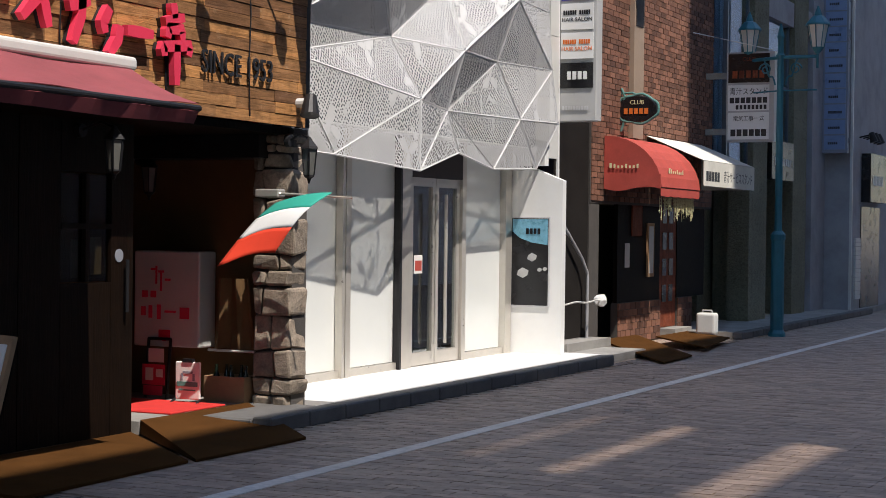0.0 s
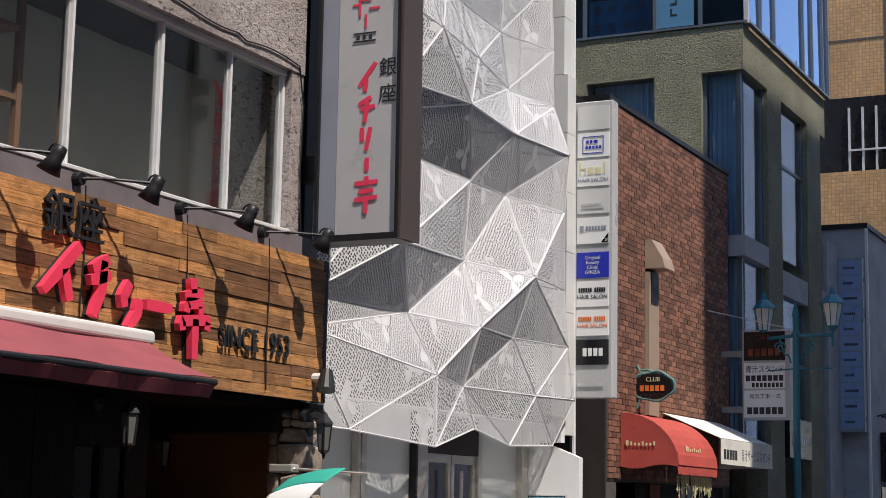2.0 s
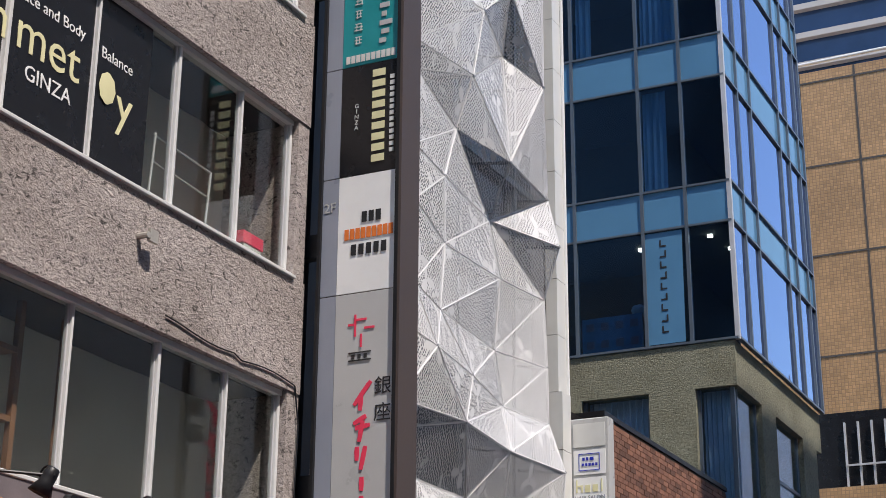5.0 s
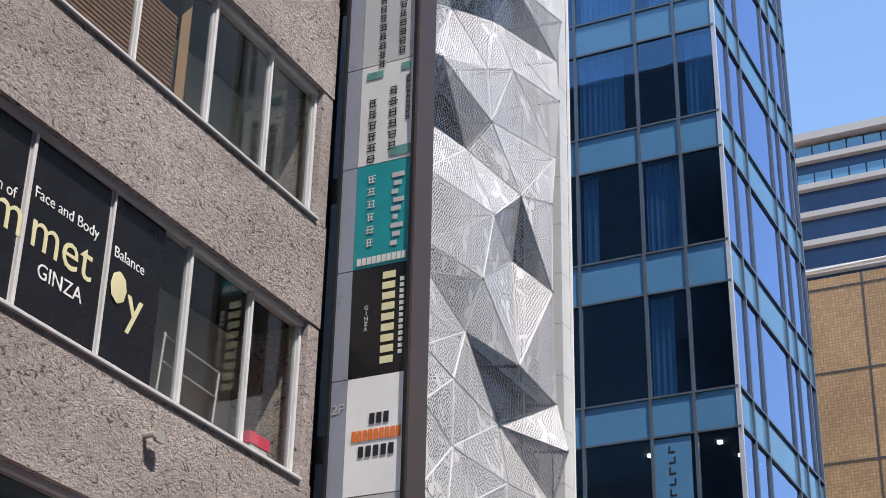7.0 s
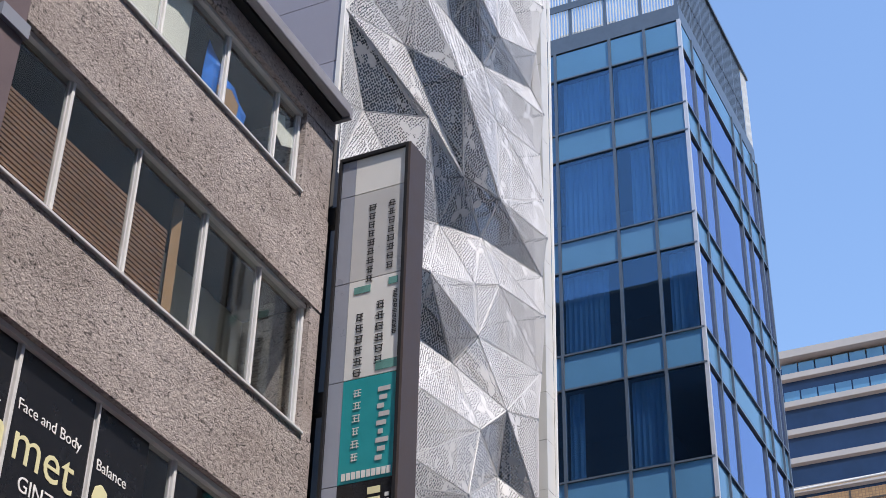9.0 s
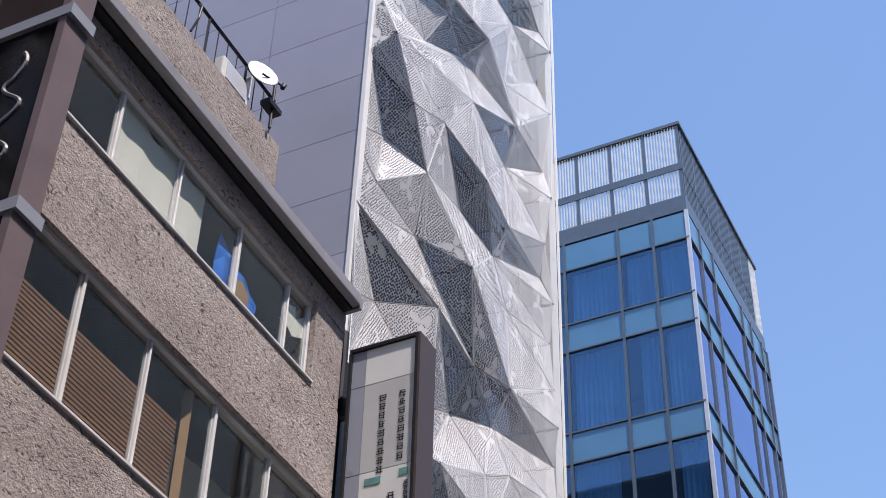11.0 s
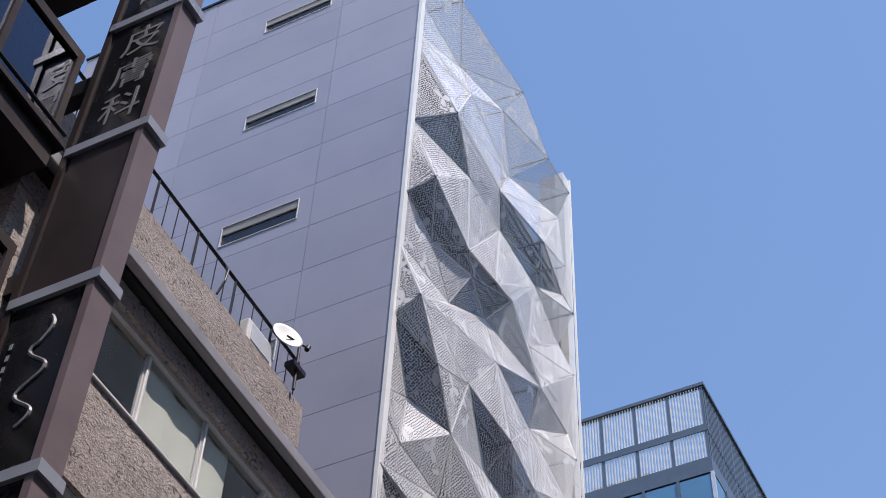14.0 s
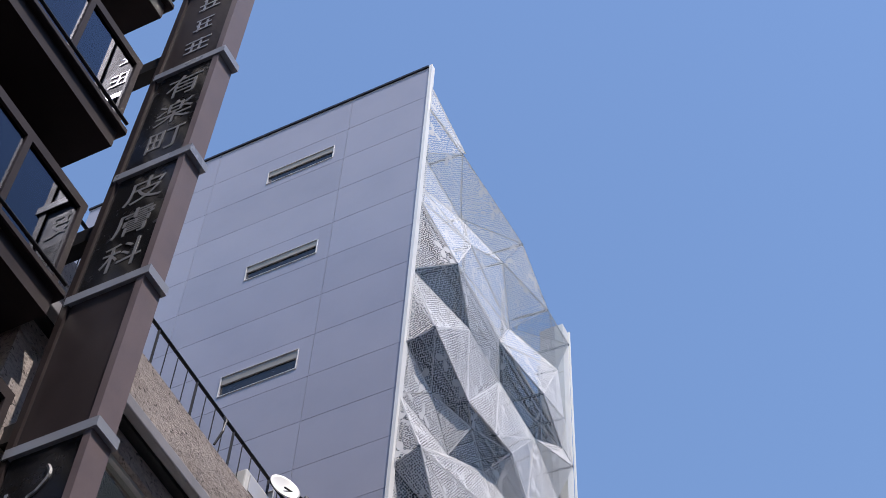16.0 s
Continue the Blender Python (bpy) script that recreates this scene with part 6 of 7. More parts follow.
bars(hang, M_REDDOOR, FACING_CAMERA, (-7.4, 25.983, 4.1), [(0.11 * k, 0.08 + 0.11 * k, 0.0, 0.12) for k in range(5)])


def street_lamp(x, y, label):
    lp = thing("street_lamp", label, "street lamp", (x, y, 0))
    part("base", lathe((x, y, 0), [(0.14, 0), (0.14, 0.05), (0.105, 0.1), (0.105, 1.5), (0.12, 1.53), (0.12, 1.6), (0.07, 1.66)], 14), M_LAMPBLUE, lp)
    part("post", lathe((x, y, 1.6), [(0.06, 0), (0.052, 2.6), (0.05, 2.75)], 12), M_LAMPBLUE, lp)
    part("finial", lathe((x, y, 4.35), [(0.05, 0), (0.075, 0.06), (0.05, 0.1), (0.045, 0.3), (0.06, 0.36), (0.012, 0.56)], 10), M_LAMPBLUE, lp)
    for side, hx, hy in ((1, x + 0.58, y), (-1, x - 0.60, y + 0.35)):
        part("arm", rods(((x, y, 4.38), (hx, hy, 4.38), 0.028)), M_LAMPBLUE, lp)
        part("stay", rods(((x, y, 3.86), (hx, hy, 3.86), 0.012)), M_LAMPBLUE, lp)
        part("scroll", tube([(x + side * (0.08 + 0.2 * s), y, 3.95 + 0.38 * s + 0.05 * math.sin(s * 9)) for s in np.linspace(0, 1, 12)], 0.014), M_LAMPBLUE, lp)
        part("scroll", tube([(x + side * (0.24 + 0.1 * math.cos(a) * (1 - a / 12)), y, 4.2 + 0.1 * math.sin(a) * (1 - a / 12)) for a in np.linspace(0, 9, 20)], 0.012), M_LAMPBLUE, lp)
        part("hanger", rods(((hx, hy, 4.2), (hx, hy, 4.5), 0.02)), M_LAMPBLUE, lp)
        part("cup", lathe((hx, hy, 4.42), [(0.03, 0), (0.09, 0.08), (0.1, 0.1)], 8), M_LAMPBLUE, lp)
        part("glass", lathe((hx, hy, 4.52), [(0.095, 0), (0.16, 0.34)], 8), M_LANTERN, lp)
        part("roof", lathe((hx, hy, 4.86), [(0.2, 0), (0.19, 0.03), (0.1, 0.13), (0.06, 0.15), (0.05, 0.2), (0.012, 0.3)], 8), M_LAMPBLUE, lp)
        for k in range(8):
            a = k * math.tau / 8
            part("rib", rods(((hx + 0.097 * math.cos(a), hy + 0.097 * math.sin(a), 4.52), (hx + 0.163 * math.cos(a), hy + 0.163 * math.sin(a), 4.86), 0.008, None, 4)), M_LAMPBLUE, lp)
    return lp


street_lamp(-6.55, 25.7, "blue-green iron street lamp with two glazed lanterns")
# ---- blue glass office ----
office = thing("glass_office", "blue glass office block on a green-grey rendered base", "building", (-10.5, 29.5, 0))
OX, OY, OE = -7.62, 26.62, 32.4
base = part("base_wall", boxes((-14, OX - 0.75, OY + 0.76, OE, 0.0, 9.02), (-14, OX, OY, OE, 9.05, 9.84)), M_BLUECONC, office, "green-grey rendered lower storeys")
part("pier", boxes((-14, -10.46, OY, OY + 0.7, 2.5, 9.049)), M_BLUECONC, base)
part("pier", boxes((-9.2, -8.36, OY, OY + 0.7, 2.5, 9.049)), M_BLUECONC, base)
part("pier", boxes((OX - 0.7, OX, 28.12, 29.05, 0, 9.049)), M_BLUECONC, base)
part("pier", boxes((OX - 0.7, OX, 30.95, 32.0, 0, 9.049)), M_BLUECONC, base)
part("sill_band", boxes((-14, OX + 0.002, OY - 0.002, 28.118, 5.85, 6.2)), M_GREYWALL, base)
part("sill_band", boxes((OX - 0.5, OX - 0.02, 29.051, 30.949, 5.5, 5.95)), M_GREYWALL, base)
part("sill_band", boxes((OX - 0.5, OX - 0.02, 32.001, OE, 5.5, 5.95)), M_GREYWALL, base)
for z0, z1 in ((6.2, 9.045), (2.6, 5.84)):
    w = part("window", boxes((-8.355, -8.30, OY + 0.10, OY + 0.16, z0, z1), (OX - 0.16, OX - 0.08, OY + 0.10, OY + 0.16, z0, z1), (OX - 0.16, OX - 0.10, 28.06, 28.115, z0, z1)), M_MULLION, office, "tall corner window with drawn blue curtains")
    part("pane", boxes((-8.299, OX - 0.161, OY + 0.12, OY + 0.13, z0, z1)), M_PALEGLASS, w)
    part("pane", boxes((OX - 0.13, OX - 0.12, OY + 0.161, 28.059, z0, z1)), M_PALEGLASS, w)
    part("curtain", sheet([[(-8.3 + 0.6 * u / 20, OY + 0.28 + 0.03 * math.sin(u * 2.1), z0 + (z1 - z0) * v) for u in range(21)] for v in range(2)]), M_CURTAIN, w)
    w = part("window", boxes((-10.455, -10.40, OY + 0.10, OY + 0.16, z0, z1), (-9.255, -9.205, OY + 0.10, OY + 0.16, z0, z1)), M_MULLION, office)
    part("pane", boxes((-10.399, -9.256, OY + 0.12, OY + 0.13, z0, z1)), M_PALEGLASS, w)
    part("curtain", sheet([[(-10.4 + 1.15 * u / 30, OY + 0.28 + 0.03 * math.sin(u * 2.1), z0 + (z1 - z0) * v) for u in range(31)] for v in range(2)]), M_CURTAIN, w)
    for a, b in ((29.06, 30.94), (32.01, OE)):
        w = part("window", boxes((OX - 0.16, OX - 0.10, a, a + 0.06, z0, z1), (OX - 0.16, OX - 0.10, b - 0.06, b, z0, z1), (OX - 0.16, OX - 0.10, a + 0.061, b - 0.061, z0 + 1.7, z0 + 1.76)), M_MULLION, office)
        part("pane", boxes((OX - 0.13, OX - 0.12, a + 0.061, b - 0.061, z0, z0 + 1.699)), M_PALEGLASS, w)
        part("pane", boxes((OX - 0.13, OX - 0.12, a + 0.061, b - 0.061, z0 + 1.761, z1)), M_PALEGLASS, w)
part("shop_sign", boxes((OX - 0.1, OX + 0.05, 29.2, 30.8, 2.6, 3.3)), M_FILM, office, "black shop sign board")
bars(office, M_OFFWHITE, FACING_STREET, (OX + 0.052, 29.4, 2.85), [(0.13 * k, 0.09 + 0.13 * k, 0, 0.14) for k in range(9)])
part("shop_glass", boxes((-8.6, -8.58, 26.7, 28.0, 0.1, 2.55)), M_SHOPGLASS, office)
part("shop_post", boxes((-8.0, OX, 27.9, 28.11, 0.1, 2.59)), M_BLUECONC, office)

# curtain wall storeys: (window foot, window head)
STOREYS = ((9.9, 12.02), (12.82, 14.86), (15.75, 17.72), (18.55, 20.5), (21.3, 23.38), (24.17, 25.67))
XC = (-7.66, -8.45, -9.27, -10.58, -11.9)
YC = (26.66, 27.4, 28.3, 30.4, 31.1, 31.95, 32.4)
glasswall = part("curtain_wall", boxes((-11.95, -11.85, OY - 0.03, OY + 0.06, 9.85, 26.5)), M_MULLION, office, "blue-grey mullion grid")
for x in XC[1:]:
    part("mullion", boxes((x - 0.03, x + 0.03, OY - 0.03, OY + 0.06, 9.85, 26.5)), M_MULLION, glasswall)
for y in YC[1:]:
    part("mullion", boxes((OX - 0.05, OX + 0.035, y - 0.03, y + 0.03, 9.85, 26.5)), M_MULLION, glasswall)
part("corner_post", boxes((OX - 0.06, OX + 0.02, OY - 0.02, OY + 0.05, 9.85, 26.5)), M_ALU, glasswall)
for k, (z0, z1) in enumerate(STOREYS):
    top = STOREYS[k + 1][0] if k + 1 < len(STOREYS) else 26.5
    part("transom", boxes((-11.9, OX, OY - 0.028, OY + 0.05, z0 - 0.04, z0), (-11.9, OX, OY - 0.028, OY + 0.05, z1, z1 + 0.04), (OX - 0.05, OX + 0.033, OY + 0.051, OE, z0 - 0.04, z0), (OX - 0.05, OX + 0.033, OY + 0.051, OE, z1, z1 + 0.04)), M_MULLION, glasswall)
    part("slab", boxes((-13.9, OX - 0.25, OY + 0.25, OE - 0.05, z1 + 0.1, top - 0.1)), M_ROOM, glasswall)
    for a, b in zip(XC, XC[1:]):
        part("pane", boxes((b + 0.031, a - 0.031, OY + 0.01, OY + 0.018, z0 + 0.001, z1 - 0.001)), M_BLUEGLASS, glasswall)
        part("spandrel", boxes((b + 0.031, a - 0.031, OY + 0.005, OY + 0.018, z1 + 0.041, top - 0.041)), M_SPANDREL, glasswall)
    for a, b in zip(YC, YC[1:]):
        part("pane", boxes((OX - 0.02, OX - 0.012, a + 0.031, b - 0.031, z0 + 0.001, z1 - 0.001)), M_BLUEGLASS_STREET, glasswall)
        part("spandrel", boxes((OX - 0.022, OX - 0.01, a + 0.031, b - 0.031, z1 + 0.041, top - 0.041)), M_SPANDREL, glasswall)
    drawn = {0: (), 1: ((-9.2, -8.75),), 2: ((-9.2, -8.5), (-10.5, -10.2)), 3: ((-10.55, -9.6), (-8.3, -7.75)), 4: ((-10.5, -9.35), (-9.0, -8.6), (-8.4, -7.72)), 5: ((-10.5, -9.3), (-9.2, -8.5), (-8.4, -7.72))}[k]
    for a, b in drawn:
        n = max(6, int((b - a) * 26))
        cur = thing("curtain", "pale blue-grey curtain drawn behind the office glass", "curtain", (a, OY + 0.2, z0), "office curtains")
        part("cloth", sheet([[(a + (b - a) * u / n, OY + 0.16 + 0.025 * math.sin(u * 2.2), z0 + 0.02 + (z1 - z0 - 0.04) * v) for u in range(n + 1)] for v in range(2)]), M_CURTAIN, cur)
part("core", boxes((-13.9, -9.2, 29.0, OE - 0.06, 9.9, 26.4)), M_DARK, office)
banner = thing("window_banner", "blue window banner with a vertical name in bars", "banner", (-8.85, OY, 9.95))
part("film", boxes((-9.23, -8.49, OY + 0.001, OY + 0.004, 9.92, 12.0)), M_SPANDREL, banner)
bars(banner, M_INK, FACING_CAMERA, (-8.93, OY - 0.001, 10.12), [(0.02, 0.14, 0.2 * k, 0.2 * k + 0.03) for k in range(9)] + [(0.02 + 0.09 * (k % 2), 0.05 + 0.09 * (k % 2), 0.2 * k + 0.031, 0.2 * k + 0.13) for k in range(9)])
counter = thing("reception_counter", "pale blue counter with square grilles behind the glass", "counter", (-9.9, OY + 0.3, 9.9))
part("front", boxes((-10.5, -9.35, OY + 0.22, OY + 0.26, 9.92, 10.62)), M_SPANDREL, counter)
for k in range(4):
    for z in (10.05, 10.38):
        part("grille", boxes((-10.42 + 0.28 * k, -10.27 + 0.28 * k, OY + 0.212, OY + 0.219, z, z + 0.14)), M_MULLION, counter)
ball_lamp = thing("globe_lamp", "pale globe lamp on the counter", "lamp", (-9.5, OY + 0.5, 10.62))
part("globe", lathe((-9.5, OY + 0.5, 10.75), [(0.03, -0.12), (0.12, -0.08), (0.15, 0), (0.12, 0.08), (0.03, 0.12)], 14), M_CURTAIN, ball_lamp, smooth=True)
M_BULB = bpy.data.materials.new("warm_downlight")
M_BULB.use_nodes = True
M_BULB.node_tree.nodes["Principled BSDF"].inputs["Emission Color"].default_value = (1, 0.8, 0.55, 1)
M_BULB.node_tree.nodes["Principled BSDF"].inputs["Emission Strength"].default_value = 6.0
for x, y in ((-9.6, 27.6), (-8.2, 27.4), (-8.05, 28.2), (-7.9, 28.9), (-8.1, 29.0), (-9.3, 28.4)):
    dl = thing("downlight", "small lit ceiling downlight", "lamp", (x, y, 12.08), "office downlights")
    part("disc", rods(((x, y, 12.07), (x, y, 12.115), 0.055, 0.055, 12)), M_BULB, dl)
crown = part("roof_screen", boxes((-11.9, OX, OY - 0.01, OY + 0.05, 26.5, 26.95)), M_MULLION, office, "louvred roof screen")
part("rail", boxes((-11.9, OX, OY - 0.02, OY + 0.004, 27.75, 27.95)), M_MULLION, crown)
part("rail", boxes((-11.95, OX + 0.04, OY - 0.03, OY + 0.1, 29.18, 29.27)), M_MULLION, crown)
part("rail", boxes((OX - 0.05, OX + 0.04, OY + 0.101, OE, 29.18, 29.27)), M_MULLION, crown)
part("rail", boxes((OX - 0.04, OX, OY + 0.051, OE, 26.5, 26.95)), M_MULLION, crown)
for k in range(60):
    x = OX - 0.05 - k * 0.07
    part("louvre", boxes((x - (0.012 if k % 12 else 0.035), x + (0.012 if k % 12 else 0.035), OY + 0.005, OY + (0.035 if k % 12 else 0.045), 26.96, 29.17)), M_OFFWHITE if k % 12 else M_MULLION, crown)
part("side_rail", boxes((OX - 0.03, OX - 0.01, OY + 0.06, OE - 0.6, 27.7, 27.76)), M_BLACK, crown)
for k in range(48):
    y = OY + 0.1 + k * 0.107
    part("side_louvre", boxes((OX - 0.035, OX - 0.01, y, y + 0.04 if k % 8 else y + 0.07, 26.96, 29.17)), M_MULLION, crown)
part("tank", boxes((-10.6, -9.2, OY + 0.3, OY + 0.58, 26.6, 27.3)), M_OFFWHITE, crown)
for k in range(5):
    part("louvre", boxes((OX - 0.03, OX, OE - 0.5 + 0.1 * k, OE - 0.46 + 0.1 * k, 26.96, 29.17)), M_OFFWHITE, crown)

lean(office, 0.04, -0.008, 14.8, 9.845)

# ---- grey house and ochre block beyond ----
grey = thing("grey_house", "narrow grey rendered house with a blue tenant sign", "building", (-9, 34, 0))
part("wall", boxes((-14, -7.62, 32.45, 33.6, 0, 7.0), (-14, -7.1, 33.6, 42, 0, 7.4)), M_GREYWALL, grey)
part("roof_edge", boxes((-14, -7.05, 33.55, 42, 7.4, 7.5)), M_BLACK, grey)
part("corner_trim", boxes((-7.11, -7.06, 33.56, 33.62, 0.1, 7.39)), M_OFFWHITE, grey)
part("sign_board", boxes((-7.09, -6.9, 34.6, 36.4, 2.3, 3.3)), M_FILM, grey, "black shop sign board")
bars(grey, M_OFFWHITE, FACING_STREET, (-6.898, 34.8, 2.65), [(0.16 * k, 0.11 + 0.16 * k, 0, 0.2) for k in range(7)])
part("shutter", boxes(*[(-7.1, -7.06, 34.0, 34.5, 0.3 + 0.09 * k, 0.38 + 0.09 * k) for k in range(14)]), M_OFFWHITE, grey)
part("doorway", boxes((-7.098, -7.08, 34.6, 36.5, 0.1, 2.2)), M_FILM, grey)
for k in range(3):
    sp = thing("sign_spot", "small black spot lamp over a shop sign", "lamp", (-7.0, 34.4 + 0.35 * k, 3.6), "shop sign lamps")
    part("arm", rods(((-7.1, 34.4 + 0.35 * k, 3.62), (-6.85, 34.4 + 0.35 * k, 3.68), 0.015)), M_BLACK, sp)
    part("head", rods(((-6.86, 34.4 + 0.35 * k, 3.72), (-6.8, 34.4 + 0.35 * k, 3.52), 0.05, 0.09)), M_BLACK, sp)
tenants = thing("tenant_sign", "tall blue-lit tenant sign in many rows", "sign", (-7.4, 33.3, 3.3))
part("case", boxes((-7.62, -7.12, 33.3, 33.5, 3.25, 6.75)), M_SIGNBLUE, tenants)
for k in range(11):
    part("panel", boxes((-7.58, -7.16, 33.285, 33.299, 3.32 + 0.31 * k, 3.60 + 0.31 * k)), surface("tenant_blue", (0.24, 0.33, 0.52), 0.3, vary=0.1, bump=0.0) if k == 0 else bpy.data.materials["tenant_blue"], tenants)
    bars(tenants, M_INK, FACING_CAMERA, (-7.5, 33.283, 3.42 + 0.31 * k), [(0.04 * q, 0.03 + 0.04 * q, 0, 0.05) for q in range(5 + k % 3)])

ochre = thing("ochre_block", "tall block clad in small ochre tiles", "building", (-14, 50, 0))
OW = part("wall", boxes((-30, -7.3, 45.0, 60, 12.8, 23.55)), M_TILE, ochre)
part("wall", boxes((-30, -7.3, 45.02, 60, 0, 12.79)), M_TILE, ochre)
for x in (-10.5, -8.85):
    part("joint", boxes((x - 0.03, x + 0.03, 44.985, 44.999, 12.8, 23.55)), M_MORTAR, ochre)
for z in (14.7, 17.72, 20.5, 23.2):
    part("joint", boxes((-30, -7.3, 44.987, 44.998, z - 0.03, z + 0.03)), M_MORTAR, ochre)
part("roof_rail", rods(((-12, 45.2, 23.9), (-7.4, 45.2, 24.0), 0.05)), M_OFFWHITE, ochre)
part("balcony", boxes((-11, -7.3, 43.2, 44.98, 8.4, 10.6)), M_TILE, ochre, "tiled balcony front")
part("glass_box", boxes((-11, -7.3, 43.6, 44.9, 10.61, 12.7)), M_FILM, ochre)
for k in range(7):
    part("bar", boxes((-9.6 + k * 0.36, -9.55 + k * 0.36, 43.5, 43.58, 10.61, 12.4)), M_ALU, ochre)
part("bar", boxes((-9.6, -7.3, 43.46, 43.5, 11.2, 11.25)), M_ALU, ochre)

far = thing("office_tower", "distant office tower with pale balcony bands", "building", (-20, 125, 0))
part("core", boxes((-28.6, 4, 121.5, 150, 0, 73)), M_FARGLASS, far)
part("roof_slab", boxes((-28.6, 4, 120.6, 150, 73.5, 74.2)), M_FARBAND, far)
for k in range(17):
    z = 71.6 - 2.62 * k
    part("band", boxes((-28.6, 4, 120.9, 121.6, z, z + 0.5)), M_FARBAND, far)
for k in range(2):
    z = 72.3 - 2.62 * k
    for q in range(22):
        part("pane", boxes((-28.3 + q * 1.45, -26.98 + q * 1.45, 121.3, 121.45, z - 0.05, z + 0.9)), M_SPANDREL, far)

# ---- dark building with bays and its blade sign, nearest on the same side ----
near = thing("bay_building", "dark metal building with projecting glazed bays", "building", (-9, 2, 0))
part("wall", boxes((-14, -7.9, -25, 5.75, 0, 24)), M_WINE, near)
for k, z in enumerate((10.05, 12.72, 15.4, 18.1)):
    bay = part("bay", boxes((-7.9, -7.0, -4.0, 5.78, z - 0.32, z), (-7.9, -7.0, -4.0, 5.78, z + 1.2, z + 1.32)), M_WINE, near, "projecting glazed bay")
    part("sill", soft_box((-7.9, -6.93, -4.0, 5.85, z - 0.06, z + 0.03), 0.015, 1), M_WINE, bay)
    for y in (5.70, 4.87, 4.0, 3.1):
        part("mullion", boxes((-7.08, -7.0, y, y + 0.07, z + 0.031, z + 1.199)), M_WINE, bay)
    part("mullion", boxes((-7.9, -7.82, 5.70, 5.77, z + 0.031, z + 1.199)), M_WINE, bay)
    for a, b in ((4.941, 5.699), (4.071, 4.869), (3.171, 3.999)):
        part("pane", boxes((-7.045, -7.035, a, b, z + 0.031, z + 1.199)), M_BAYGLASS, bay)
    part("pane", boxes((-7.81, -7.085, 5.73, 5.74, z + 0.031, z + 1.199)), M_BAYGLASS, bay)
    part("rail", rods(((-6.95, 3.0, z + 0.12), (-6.95, 5.82, z + 0.12), 0.02)), M_BLACK, bay)
steel = thing("steel_pipe", "shiny steel flue pipe beside the bays", "pipe", (-7.45, 6.0, 0))
part("pipe", rods(((-7.5, 6.05, 9.0), (-7.5, 6.05, 14.2), 0.05, None, 14)), M_STEEL, steel)
nb = thing("blade_sign", "tall dark wine-brown projecting sign with stacked black panels", "sign", (-6.55, 6.1, 8.0))
NY = 6.0
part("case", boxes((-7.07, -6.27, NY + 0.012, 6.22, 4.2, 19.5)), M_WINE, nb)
part("frame", boxes((-6.33, -6.255, NY - 0.02, 6.23, 4.2, 19.5)), M_WINELIT, nb)
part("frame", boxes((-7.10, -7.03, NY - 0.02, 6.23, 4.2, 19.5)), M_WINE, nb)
for k in range(8):
    z = 6.98 + k * 1.935
    part("clamp", boxes((-7.10, -6.235, NY - 0.035, 6.25, z, z + 0.11)), M_SIGNBLUE, nb, "grey metal clamp band")
    pn = part("panel", boxes((-7.025, -6.335, NY, NY + 0.011, z + 0.115, z + 1.93)), M_FILM if k not in (2, 5) else M_WINE, nb)
    if k == 3:
        for q, ch in enumerate("皮膚科"):
            writing(pn, ch, M_SHADELETTER, (-6.66, NY - 0.004, z + 1.55 - 0.53 * q), 0.46, FACING_CAMERA, "character")
    if k == 4:
        for q, ch in enumerate("有楽町"):
            writing(pn, ch, M_SHADELETTER, (-6.66, NY - 0.004, z + 1.55 - 0.53 * q), 0.46, FACING_CAMERA, "character")
    if k == 1:
        bm = tube([(-6.62 + 0.1 * math.sin(s * 2.6) * (1 if s < 4.5 else 0.5), NY - 0.004, z + 0.55 + s * 0.19) for s in np.linspace(0, 6, 40)], 0.018, 5)
        part("emblem_line", bm, M_SHADELETTER, pn)
        bars(pn, M_SIGNBLUE, FACING_CAMERA, (-6.95, NY - 0.004, z + 0.5), [(0, 0.03, 0.12 * q, 0.12 * q + 0.06) for q in range(9)])
    if k == 5:
        glyphs(pn, M_SIGNBLUE, -6.68, z + 1.5, 0.32, 3, 0.5, 21, y=NY - 0.004)
for z in (7.4, 11.2, 13.95, 17.2):
    part("bracket", boxes((-7.9, -7.101, 6.05, 6.2, z, z + 0.22)), M_BLACK, nb)

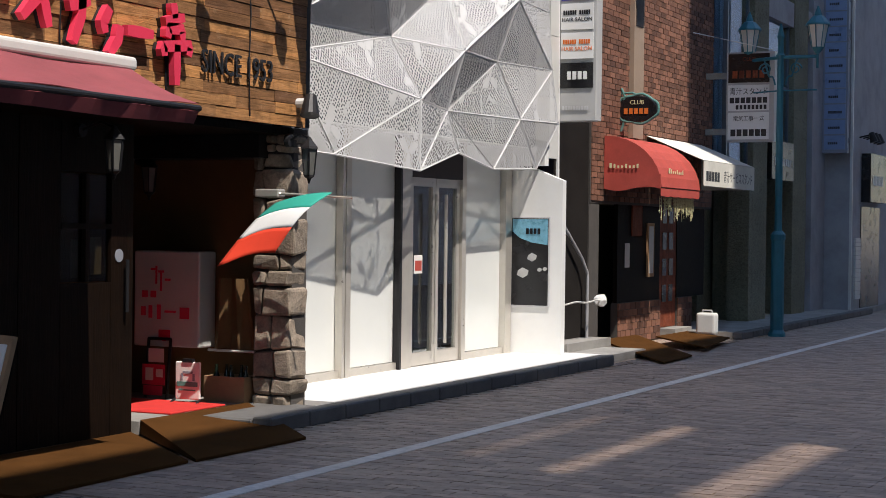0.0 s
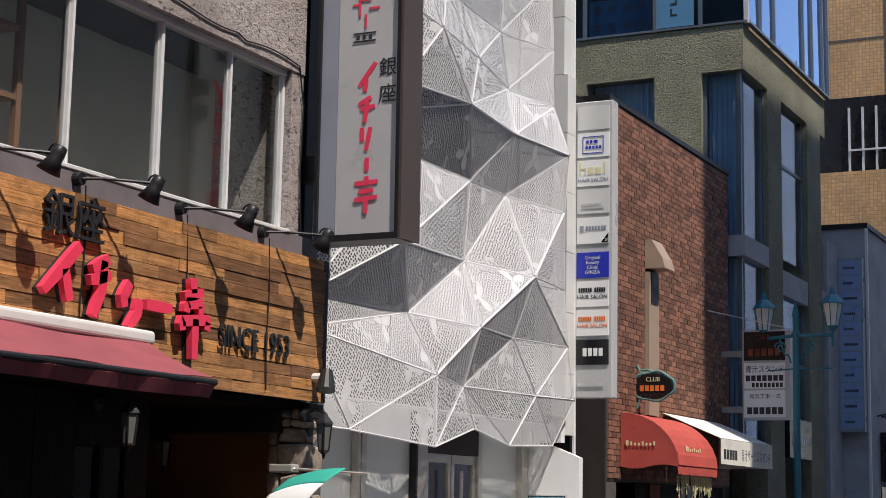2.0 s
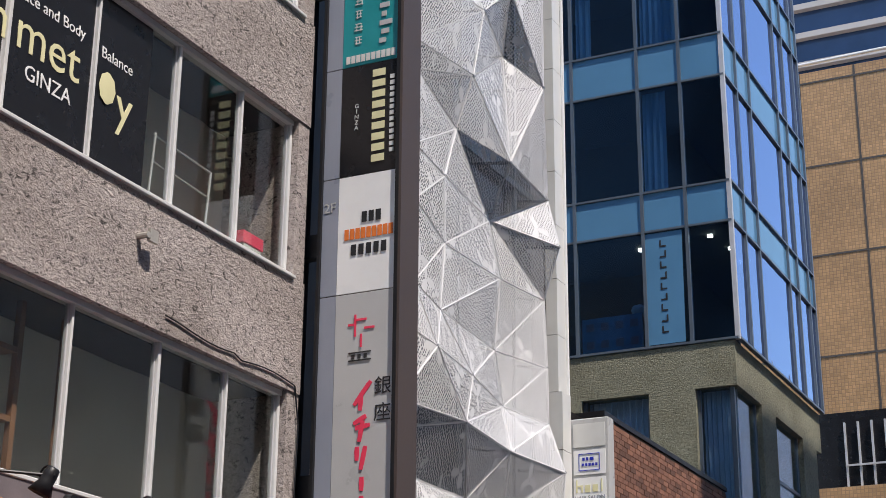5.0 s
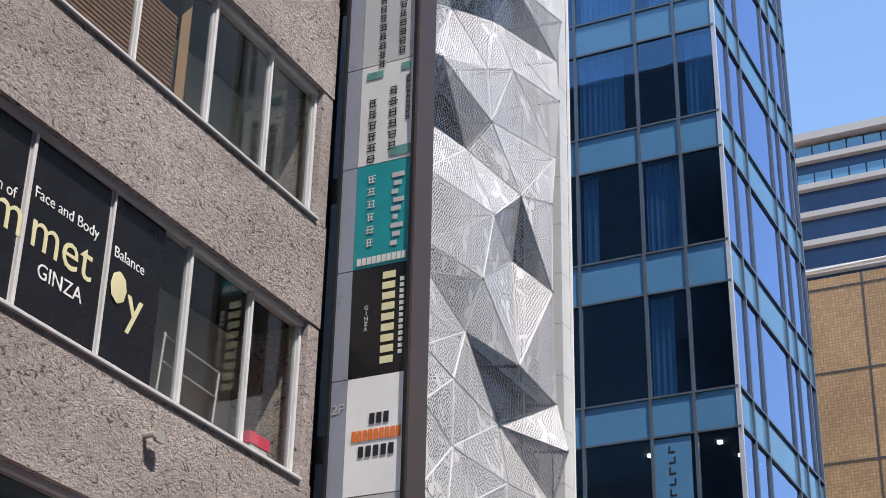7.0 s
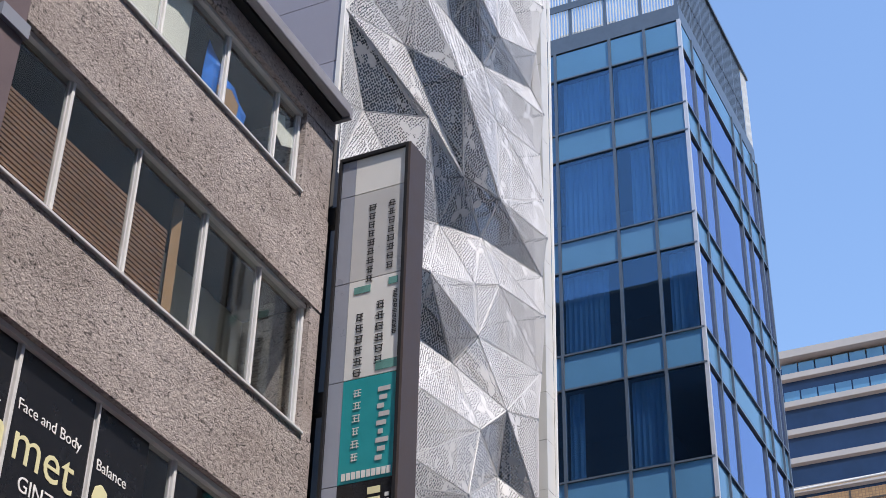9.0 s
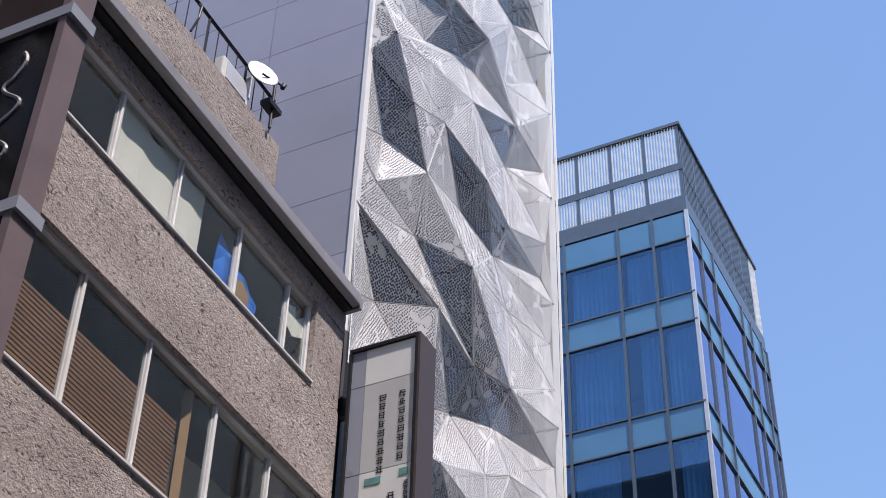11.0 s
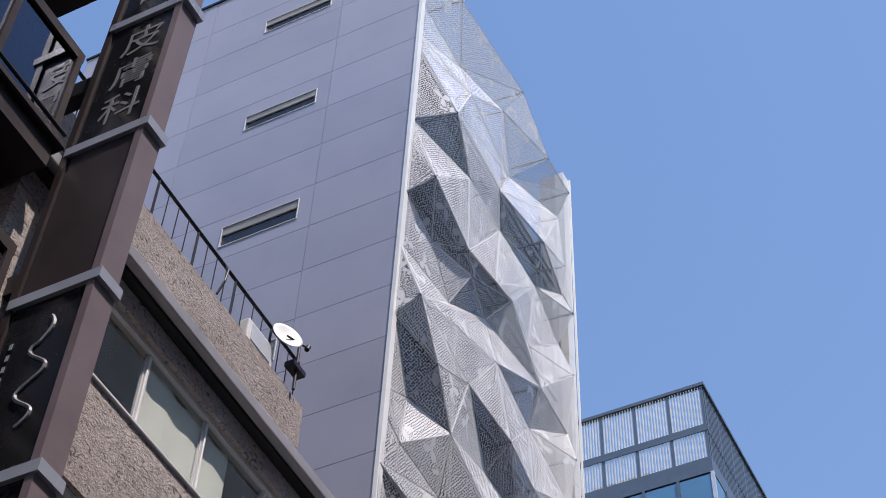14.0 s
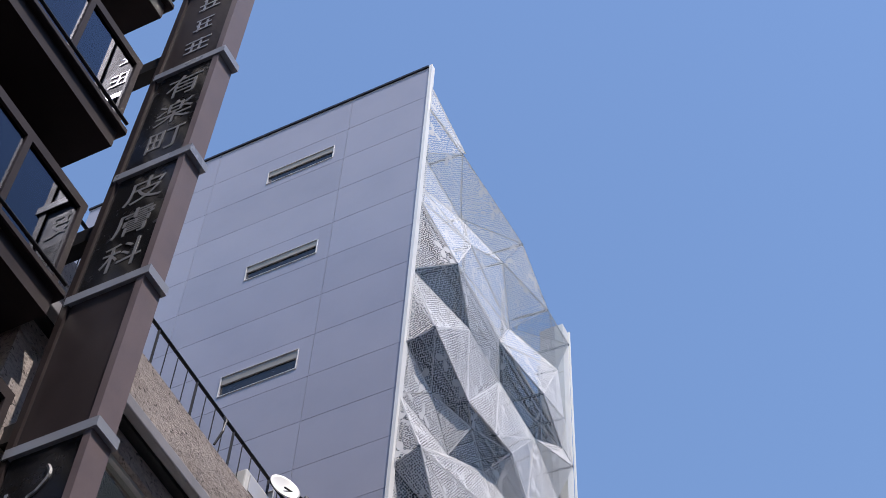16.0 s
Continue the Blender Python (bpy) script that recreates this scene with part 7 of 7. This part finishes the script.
lean(nb, 0.0, 0.02, 10.9, 4.0, 17.0)

# ---- pieces of the ground and the brick wall ----
random.seed(21)
nb_bricks = 0
rest_bm = bmesh.new()
for r in range(66):
    z = 2.03 + r * 0.0778
    y = 20.89 - (0.11 if r % 2 else 0)
    while y < 26.48:
        a, b = max(y, 20.89), min(y + 0.212, 26.48)
        if b - a > 0.04 and not (22.34 < (a + b) / 2 < 22.79 and 2.95 < z < 5.4):
            d = random.uniform(0, 0.008)
            dims = (BXF - 0.014, BXF + d, a + 0.005, b - 0.005, z + 0.004, z + 0.073)
            if 3.6 < z < 6.3 and a < 23.3 and nb_bricks < 290:
                part("brick", boxes(dims), M_BRICK, core)
                nb_bricks += 1
            else:
                box(rest_bm, *dims)
        y += 0.22
tagged(part("brick_field", rest_bm, M_BRICK, core), kind="stuff")

paver = bmesh.new()
box(paver, -0.0975, 0.0975, -0.0475, 0.0475, -0.03, 0.0)
PAVER = bpy.data.meshes.new("paver")
paver.to_mesh(PAVER)
paver.free()
PAVER.materials.append(M_PAVER)
field_v, field_f = [], []
single = 0
for r in range(210):
    y = 8.0 + r * 0.1
    for c in range(52):
        x = -6.70 + c * 0.2 + (0.1 if r % 2 else 0)
        if x > -0.4 - 0.12 * max(0, 12 - y) or x < -6.6 and y > 30:
            continue
        dz = random.uniform(-0.003, 0.001)
        if y < 9.9 and -5.2 < x < -2.2 and single < 290:
            ob = new("paver", PAVER)
            ob.parent = ground
            ob.location = (x, y, dz)
            single += 1
            continue
        n = len(field_v)
        for sx in (-0.0975, 0.0975):
            for sy in (-0.0475, 0.0475):
                for sz in (-0.03, 0.0):
                    field_v.append((x + sx, y + sy, dz + sz))
        for f in ((4, 6, 7, 5), (0, 4, 5, 1), (2, 3, 7, 6), (0, 1, 3, 2), (1, 5, 7, 3)):
            field_f.append([n + q for q in f])
me = bpy.data.meshes.new("paver_field")
me.from_pydata(field_v, [], field_f)
me.materials.append(M_PAVER)
field = tagged(new("paver_field", me), kind="stuff")
field.parent = ground
